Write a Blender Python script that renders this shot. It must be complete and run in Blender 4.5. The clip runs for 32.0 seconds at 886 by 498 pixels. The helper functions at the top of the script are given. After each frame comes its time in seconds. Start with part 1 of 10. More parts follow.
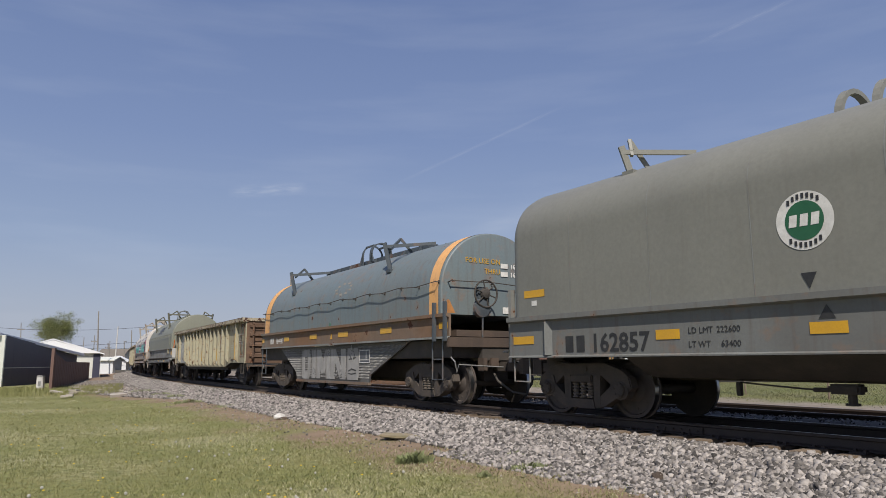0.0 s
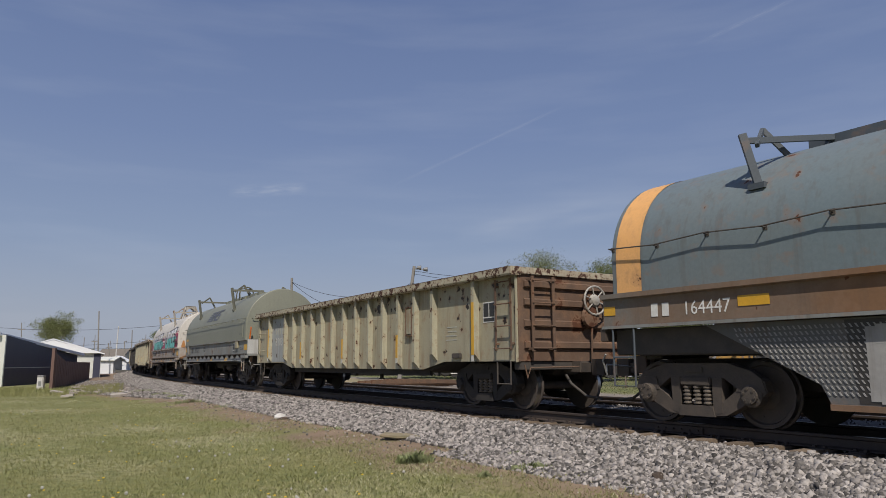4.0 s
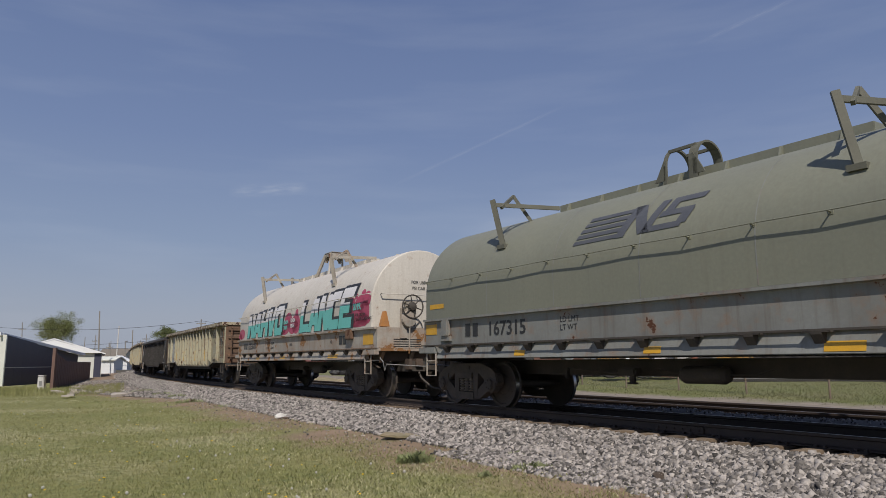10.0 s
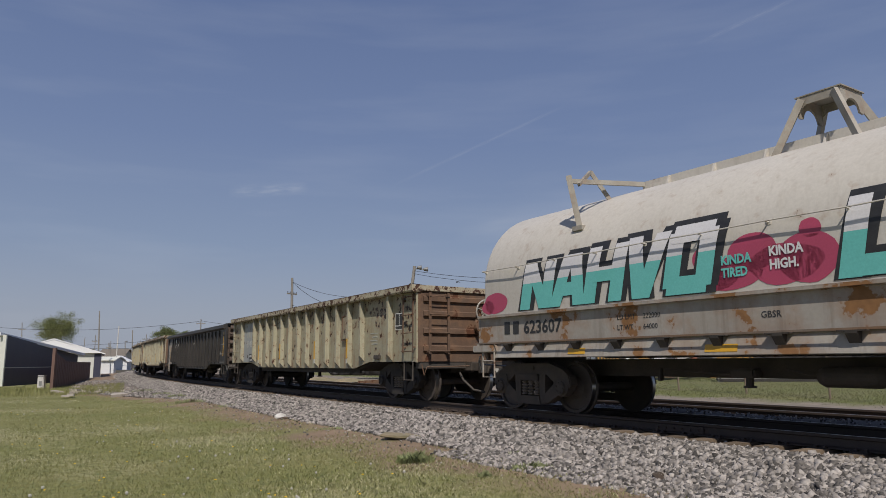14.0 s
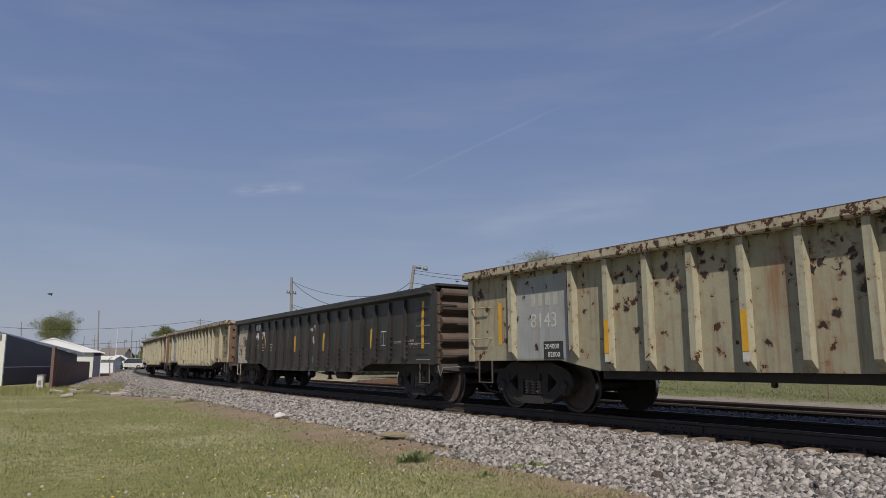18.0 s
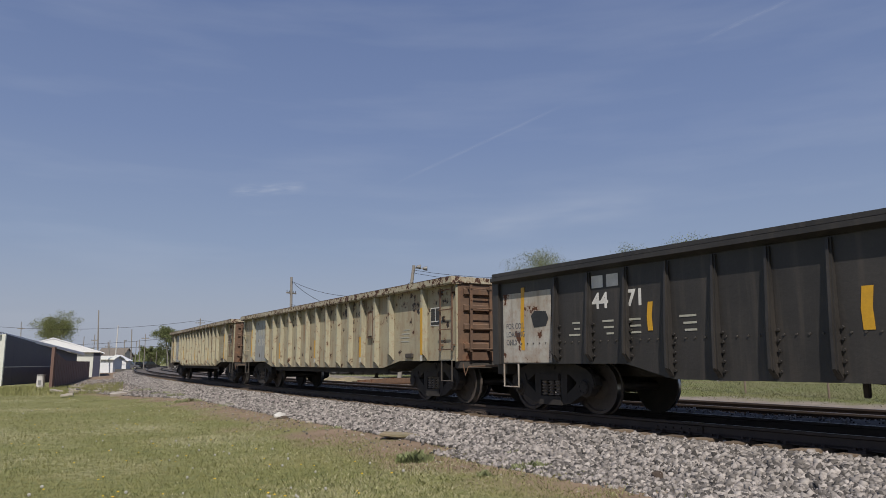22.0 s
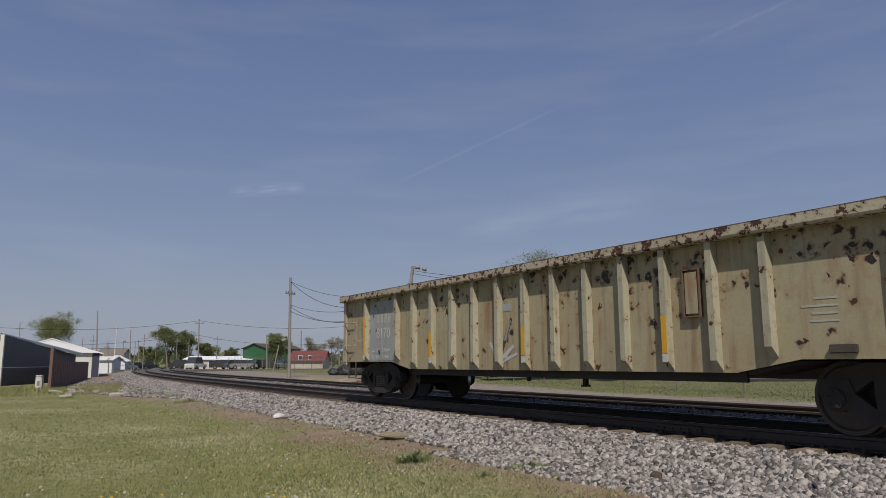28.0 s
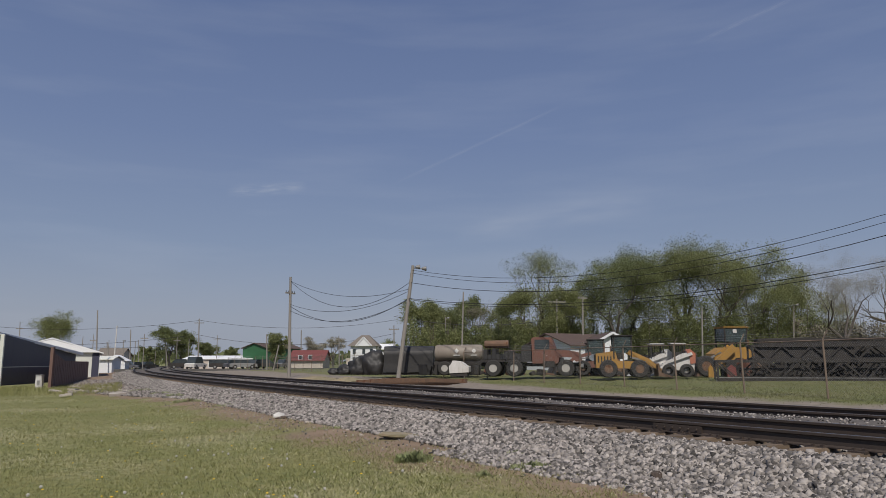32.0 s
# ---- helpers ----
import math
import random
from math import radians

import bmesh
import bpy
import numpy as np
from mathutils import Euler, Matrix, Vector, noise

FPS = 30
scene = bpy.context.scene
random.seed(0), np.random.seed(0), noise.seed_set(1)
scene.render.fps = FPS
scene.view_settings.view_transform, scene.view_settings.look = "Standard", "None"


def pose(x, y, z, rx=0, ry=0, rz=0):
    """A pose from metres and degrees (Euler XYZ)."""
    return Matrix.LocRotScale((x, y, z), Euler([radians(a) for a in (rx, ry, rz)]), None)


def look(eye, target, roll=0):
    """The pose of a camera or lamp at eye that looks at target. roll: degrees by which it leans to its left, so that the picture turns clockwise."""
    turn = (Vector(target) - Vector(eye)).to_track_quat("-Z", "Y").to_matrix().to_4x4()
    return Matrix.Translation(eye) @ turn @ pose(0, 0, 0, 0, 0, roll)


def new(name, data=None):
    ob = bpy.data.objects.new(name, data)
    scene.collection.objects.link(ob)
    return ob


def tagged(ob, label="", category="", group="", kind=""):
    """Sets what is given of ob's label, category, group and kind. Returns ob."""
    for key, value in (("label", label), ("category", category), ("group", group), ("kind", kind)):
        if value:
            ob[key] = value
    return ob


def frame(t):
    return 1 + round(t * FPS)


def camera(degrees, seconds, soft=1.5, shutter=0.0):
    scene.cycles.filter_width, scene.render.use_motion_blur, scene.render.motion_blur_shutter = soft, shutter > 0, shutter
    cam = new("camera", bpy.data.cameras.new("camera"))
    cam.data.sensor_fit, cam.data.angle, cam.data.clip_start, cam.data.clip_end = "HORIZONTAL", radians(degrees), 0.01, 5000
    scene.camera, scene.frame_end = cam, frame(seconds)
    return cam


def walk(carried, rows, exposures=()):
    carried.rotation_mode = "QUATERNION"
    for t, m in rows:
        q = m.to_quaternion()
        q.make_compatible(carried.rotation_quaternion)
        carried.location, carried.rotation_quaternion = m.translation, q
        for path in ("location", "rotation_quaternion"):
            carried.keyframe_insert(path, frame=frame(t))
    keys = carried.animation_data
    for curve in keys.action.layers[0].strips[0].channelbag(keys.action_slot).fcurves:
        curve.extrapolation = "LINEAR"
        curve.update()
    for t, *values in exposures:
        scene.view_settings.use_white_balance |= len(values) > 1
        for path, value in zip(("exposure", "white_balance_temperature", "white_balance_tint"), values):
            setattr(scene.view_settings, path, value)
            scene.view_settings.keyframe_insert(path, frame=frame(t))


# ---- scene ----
# ---- plan: x to the right, y ahead of the camera, z = 0 at the top of the rails ----
EYE = 0.891
TILT = 9.064
LAWN, YARD = -0.65, 0.02          # ground levels on the two sides of the line
EXPOSURE = ((0.0, 0.34), (2.0, 0.22), (4.5, 0.1), (6.0, 0.05), (9.0, 0.1), (11.0, 0.04), (13.0, -0.02), (15.5, 0.02), (18.0, 0.07), (21.0, 0.15), (24.0, 0.07), (26.5, 0.0), (28.0, -0.03), (32.0, -0.05))
cam = camera(63.94, 32.0, soft=0.85)
walk(cam, [(t, pose(0, 0, EYE, 90 + TILT + dy * 0.0456, 0, dx * 0.0456) @ pose(0, 0, 0, 0, 0, -0.15)) for t, dx, dy in (
    (0.0, 1.5, 1.5), (3.5, 2.0, 1.4), (6.0, 2.5, 1.3), (9.0, 3.0, 1.0), (14.0, 2.8, 1.2), (17.0, 2.0, 0.2), (20.0, 1.6, 0.0),
    (23.0, 1.5, -0.2), (25.5, 0.8, 0.6), (28.0, 0.0, 0.8), (30.0, 0.0, 0.3), (32.0, 0.0, 0.0))],
     exposures=EXPOSURE)

# ---- the line of the near track: arc length s grows away from the camera ----
ANGLE, NEAR = 0.59003583, 9.81396
TRACK_GAP = 3.63
SPEED = (4.326, 4.322, 4.316, 4.332, 4.365, 4.396, 4.43, 4.442, 4.397, 4.302, 4.259, 4.264, 4.28, 4.312, 4.367, 4.405, 4.443,
         4.478, 4.493, 4.516, 4.522, 4.522, 4.487, 4.493, 4.533, 4.531, 4.522, 4.514, 4.506, 4.5, 4.52, 4.525, 4.522)     # metres a second, at each whole second
STEP = 0.5
LINE_S = np.arange(-330, 620.01, STEP)


def bend(s):
    c = np.clip(s, -40, 150)
    return 0.00203239 - 3.206e-6 * c - 2.2902e-8 * c * c


_k = bend(LINE_S)
_a = np.concatenate([[0], np.cumsum((_k[1:] + _k[:-1]) / 2 * STEP)])
_o = int(np.argmin(abs(LINE_S)))
LINE_A = ANGLE - (_a - _a[_o])
_sx, _sy = -np.sin(LINE_A), np.cos(LINE_A)
LINE_X = np.concatenate([[0], np.cumsum((_sx[1:] + _sx[:-1]) / 2 * STEP)])
LINE_Y = np.concatenate([[0], np.cumsum((_sy[1:] + _sy[:-1]) / 2 * STEP)])
LINE_X = LINE_X - LINE_X[_o] + NEAR * math.cos(ANGLE)
LINE_Y = LINE_Y - LINE_Y[_o] + NEAR * math.sin(ANGLE)


def on_line(s, side=0.0):
    """x, y and heading of the near track at s; side: metres towards the camera."""
    a = float(np.interp(s, LINE_S, LINE_A))
    x, y = float(np.interp(s, LINE_S, LINE_X)), float(np.interp(s, LINE_S, LINE_Y))
    return x - side * math.cos(a), y - side * math.sin(a), a


RUN_T = np.arange(0, 32.001, 0.02)
_v = np.interp(RUN_T, np.arange(33), SPEED)
RUN_S = np.concatenate([[0], np.cumsum((_v[1:] + _v[:-1]) / 2 * 0.02)]) - 69.603


def run(t):
    """How far the train has rolled by t seconds (about 0 at 16 s)."""
    return float(np.interp(t, RUN_T, RUN_S))


def line_side(x, y):
    """Arrays: the signed distance to the near track (positive on the camera's side) and the arc length."""
    x, y = np.ravel(x), np.ravel(y)
    side, arc = np.empty(len(x)), np.empty(len(x))
    for i in range(0, len(x), 4000):
        px, py = x[i:i + 4000, None], y[i:i + 4000, None]
        k = np.argmin((px - LINE_X[None, ::2]) ** 2 + (py - LINE_Y[None, ::2]) ** 2, axis=1) * 2
        a = LINE_A[k]
        side[i:i + 4000] = -(px[:, 0] - LINE_X[k]) * np.cos(a) - (py[:, 0] - LINE_Y[k]) * np.sin(a)
        arc[i:i + 4000] = LINE_S[k] - (px[:, 0] - LINE_X[k]) * np.sin(a) + (py[:, 0] - LINE_Y[k]) * np.cos(a)
    return side, arc


def ground_z(side):
    """Ground level by the distance from the near track."""
    return np.interp(side, [-40, -22, -9, -6.2, -5.2, 2.0, 3.3, 4.6, 6.5, 60], [YARD, YARD - 0.1, -0.38, -0.42, -0.5, -0.5, -0.5, -0.58, LAWN, LAWN])


# ---- light ----
SUN_UP, SUN_X, SUN_Y = 50.0, 0.05, -0.9987      # behind the camera
world = bpy.data.worlds.new("sky")
scene.world = world
world.use_nodes = True
sun = new("sun", bpy.data.lights.new("sun", "SUN"))
sun.data.energy, sun.data.angle, sun.data.color = 4.15, radians(0.55), (1.0, 0.925, 0.83)
_h = math.cos(radians(SUN_UP))
sun.matrix_world = look((SUN_X * _h * 60, SUN_Y * _h * 60, math.sin(radians(SUN_UP)) * 60), (0, 0, 0))
scene.view_settings.exposure = 0.0


def sky_nodes():
    tree = world.node_tree
    n, l = tree.nodes, tree.links
    n.clear()
    out, bg, sky = n.new("ShaderNodeOutputWorld"), n.new("ShaderNodeBackground"), n.new("ShaderNodeTexSky")
    sky.sky_type, sky.sun_disc = "NISHITA", False
    sky.sun_elevation, sky.sun_rotation = radians(SUN_UP), math.atan2(SUN_X, SUN_Y)
    sky.air_density, sky.dust_density, sky.ozone_density = 1.1, 2.2, 3.0
    bg.inputs["Strength"].default_value = 0.085
    # thin streaks of high cloud
    co, mp, nz, ramp, mix = (n.new(k) for k in ("ShaderNodeTexCoord", "ShaderNodeMapping", "ShaderNodeTexNoise", "ShaderNodeValToRGB", "ShaderNodeMix"))
    mp.inputs["Scale"].default_value = (1.2, 2.0, 9.0)
    mp.inputs["Rotation"].default_value = (0.0, radians(-14), 0.0)
    nz.inputs["Scale"].default_value, nz.inputs["Detail"].default_value = 2.2, 6.0
    ramp.color_ramp.elements[0].position, ramp.color_ramp.elements[1].position = 0.5, 0.85
    ramp.color_ramp.elements[1].color = (0.10, 0.10, 0.10, 1)
    mix.data_type = "RGBA"
    mix.inputs[7].default_value = (7.5, 7.8, 8.4, 1)
    l.new(co.outputs["Generated"], mp.inputs["Vector"])
    l.new(mp.outputs["Vector"], nz.inputs["Vector"])
    l.new(nz.outputs["Fac"], ramp.inputs["Fac"])
    l.new(ramp.outputs["Color"], mix.inputs[0])
    # haze: paler and greyer towards the horizon
    sep, haze, veil = n.new("ShaderNodeSeparateXYZ"), n.new("ShaderNodeValToRGB"), n.new("ShaderNodeMix")
    l.new(co.outputs["Generated"], sep.inputs[0])
    stops = ((0.0, (0.34, 0.372, 0.452)), (0.06, (0.315, 0.352, 0.446)), (0.16, (0.232, 0.292, 0.43)), (0.30, (0.165, 0.222, 0.385)), (0.48, (0.122, 0.172, 0.33)), (1.0, (0.075, 0.12, 0.27)))
    while len(haze.color_ramp.elements) < len(stops):
        haze.color_ramp.elements.new(0.5)
    for e, (p, c) in zip(haze.color_ramp.elements, stops):
        e.position, e.color = p, (*(v * 1.0 for v in c), 1)
    l.new(sep.outputs["Z"], haze.inputs["Fac"])
    scale = n.new("ShaderNodeVectorMath")
    scale.operation = "SCALE"
    scale.inputs["Scale"].default_value = 1 / 0.085
    l.new(haze.outputs["Color"], scale.inputs[0])
    veil.data_type = "RGBA"
    veil.inputs[0].default_value = 0.85
    l.new(sky.outputs["Color"], veil.inputs[6])
    l.new(scale.outputs[0], veil.inputs[7])
    l.new(veil.outputs[2], mix.inputs[6])
    l.new(mix.outputs[2], bg.inputs["Color"])
    l.new(bg.outputs["Background"], out.inputs["Surface"])


sky_nodes()


# ---- materials ----
def material(name, colour, second=None, scale=3.0, amount=0.5, rough=0.6, metal=0.0, bump=0.0, grain=40.0, rust=0.0, rust_scale=2.2,
             rust_colour=(0.12, 0.045, 0.02), streak=0.0, streak_colour=(0.10, 0.07, 0.05), stretch=(1, 1, 1), random_tint=0.0, island=False, edge=0.02, spots=0.0, spot_low=1.55, spot_high=2.2):
    """A painted, weathered or natural surface: colour and a second tone in patches, fine grain, rust patches with sharp edges, streaks that run down."""
    m = bpy.data.materials.new(name)
    m.use_nodes = True
    n, l = m.node_tree.nodes, m.node_tree.links
    bsdf = n["Principled BSDF"]
    bsdf.inputs["Roughness"].default_value, bsdf.inputs["Metallic"].default_value = rough, metal
    co, mp = n.new("ShaderNodeTexCoord"), n.new("ShaderNodeMapping")
    mp.inputs["Scale"].default_value = stretch
    l.new(co.outputs["Object"], mp.inputs["Vector"])

    def noise_at(s, detail=5.0, vec=None, roughness=0.6):
        t = n.new("ShaderNodeTexNoise")
        t.inputs["Scale"].default_value, t.inputs["Detail"].default_value, t.inputs["Roughness"].default_value = s, detail, roughness
        l.new(vec or mp.outputs["Vector"], t.inputs["Vector"])
        return t.outputs["Fac"]

    def ramp(fac, a, b):
        r = n.new("ShaderNodeMapRange")
        r.inputs["From Min"].default_value, r.inputs["From Max"].default_value = a, b
        l.new(fac, r.inputs["Value"])
        return r.outputs["Result"]

    def mixed(fac, a, b, times=1.0):
        x = n.new("ShaderNodeMix")
        x.data_type = "RGBA"
        if times != 1.0:
            k = n.new("ShaderNodeMath")
            k.operation = "MULTIPLY"
            k.inputs[1].default_value = times
            l.new(fac, k.inputs[0])
            fac = k.outputs[0]
        l.new(fac, x.inputs[0])
        for slot, v in ((6, a), (7, b)):
            if isinstance(v, tuple):
                x.inputs[slot].default_value = (*v[:3], 1)
            else:
                l.new(v, x.inputs[slot])
        return x.outputs[2]

    second = second or tuple(c * 0.72 for c in colour)
    col = mixed(ramp(noise_at(scale), 0.35, 0.68), colour, second, amount * 1.6 if amount < 0.6 else 1.0)
    col = mixed(ramp(noise_at(grain, 3.0), 0.3, 0.75), col, tuple(c * 0.6 for c in colour), 0.35)
    if random_tint:
        if island:
            g = n.new("ShaderNodeNewGeometry").outputs["Random Per Island"]
        else:
            g = n.new("ShaderNodeObjectInfo").outputs["Random"]
        hsv = n.new("ShaderNodeHueSaturation")
        l.new(ramp_to(n, l, g, 1 - random_tint, 1 + random_tint), hsv.inputs["Value"])
        l.new(col, hsv.inputs["Color"])
        col = hsv.outputs["Color"]
    if streak:
        mp2 = n.new("ShaderNodeMapping")
        mp2.inputs["Scale"].default_value = (5.0, 5.0, 0.35)
        l.new(co.outputs["Object"], mp2.inputs["Vector"])
        col = mixed(ramp(noise_at(1.6, 4.0, mp2.outputs["Vector"]), 0.52, 0.75), col, streak_colour, streak)
    rough_out = None
    if rust:
        f = ramp(noise_at(rust_scale, 7.0, None, 0.62), 0.72 - 0.3 * rust, 0.72 - 0.3 * rust + edge)
        rc = mixed(noise_at(9.0, 4.0), rust_colour, tuple(c * 0.4 for c in rust_colour))
        halo = ramp(noise_at(rust_scale, 7.0, None, 0.62), 0.60 - 0.3 * rust, 0.74 - 0.3 * rust)
        col = mixed(halo, col, (0.24, 0.13, 0.07), 0.45)
        col = mixed(f, col, rc)
        rough_out = f
    if spots:       # burnt black spots in clusters with brown runs, mostly high on the side
        def calc(op, *args):
            k = n.new("ShaderNodeMath")
            k.operation = op
            for slot, v in enumerate(args):
                if isinstance(v, (int, float)):
                    k.inputs[slot].default_value = v
                else:
                    l.new(v, k.inputs[slot])
            return k.outputs[0]
        sep = n.new("ShaderNodeSeparateXYZ")
        l.new(co.outputs["Object"], sep.inputs[0])
        high = calc("MULTIPLY", ramp(sep.outputs["Z"], spot_low, spot_high), ramp(noise_at(1.1, 2.0), 0.52 - 0.08 * spots, 0.68 - 0.08 * spots))
        wob, off = n.new("ShaderNodeTexNoise"), n.new("ShaderNodeVectorMath")
        wob.inputs["Scale"].default_value = 11.0
        l.new(co.outputs["Object"], wob.inputs["Vector"])
        off.operation = "MULTIPLY_ADD"
        off.inputs[1].default_value = (0.16, 0.16, 0.24)
        l.new(wob.outputs["Color"], off.inputs[0])
        l.new(co.outputs["Object"], off.inputs[2])
        cell, pick = n.new("ShaderNodeTexVoronoi"), n.new("ShaderNodeSeparateColor")
        cell.inputs["Scale"].default_value = 5.6
        l.new(off.outputs[0], cell.inputs["Vector"])
        l.new(cell.outputs["Color"], pick.inputs[0])
        some = calc("LESS_THAN", pick.outputs[0], calc("MULTIPLY_ADD", high, 0.75 * spots, 0.02 * spots))
        far = calc("SUBTRACT", cell.outputs["Distance"], calc("MULTIPLY_ADD", pick.outputs[1], 0.42, 0.13))
        mp3 = n.new("ShaderNodeMapping")
        mp3.inputs["Scale"].default_value = (7.0, 7.0, 0.8)
        l.new(co.outputs["Object"], mp3.inputs["Vector"])
        runs = calc("MULTIPLY", ramp(noise_at(1.0, 3.0, mp3.outputs["Vector"]), 0.5, 0.68), ramp(noise_at(0.9, 2.0), 0.42, 0.60))
        col = mixed(runs, col, (0.22, 0.115, 0.052), 0.8 * min(spots, 1.0))
        col = mixed(calc("MULTIPLY", some, ramp(far, 0.22, 0.0)), col, (0.15, 0.07, 0.033), 0.8)
        col = mixed(calc("MULTIPLY", some, ramp(far, 0.035, -0.03)), col, (0.022, 0.014, 0.011))
    l.new(col, bsdf.inputs["Base Color"])
    if rough_out is not None:
        l.new(ramp_to(n, l, rough_out, rough, 0.9), bsdf.inputs["Roughness"])
    if bump:
        b = n.new("ShaderNodeBump")
        b.inputs["Strength"].default_value, b.inputs["Distance"].default_value = min(bump, 1.0), 0.02
        l.new(noise_at(grain * 0.6, 4.0), b.inputs["Height"])
        l.new(b.outputs["Normal"], bsdf.inputs["Normal"])
    return m


def ramp_to(n, l, fac, lo, hi):
    r = n.new("ShaderNodeMapRange")
    r.inputs["To Min"].default_value, r.inputs["To Max"].default_value = lo, hi
    l.new(fac, r.inputs["Value"])
    return r.outputs["Result"]


def plain(name, colour, rough=0.5, metal=0.0):
    return material(name, colour, scale=6.0, amount=0.25, rough=rough, metal=metal, grain=60.0)


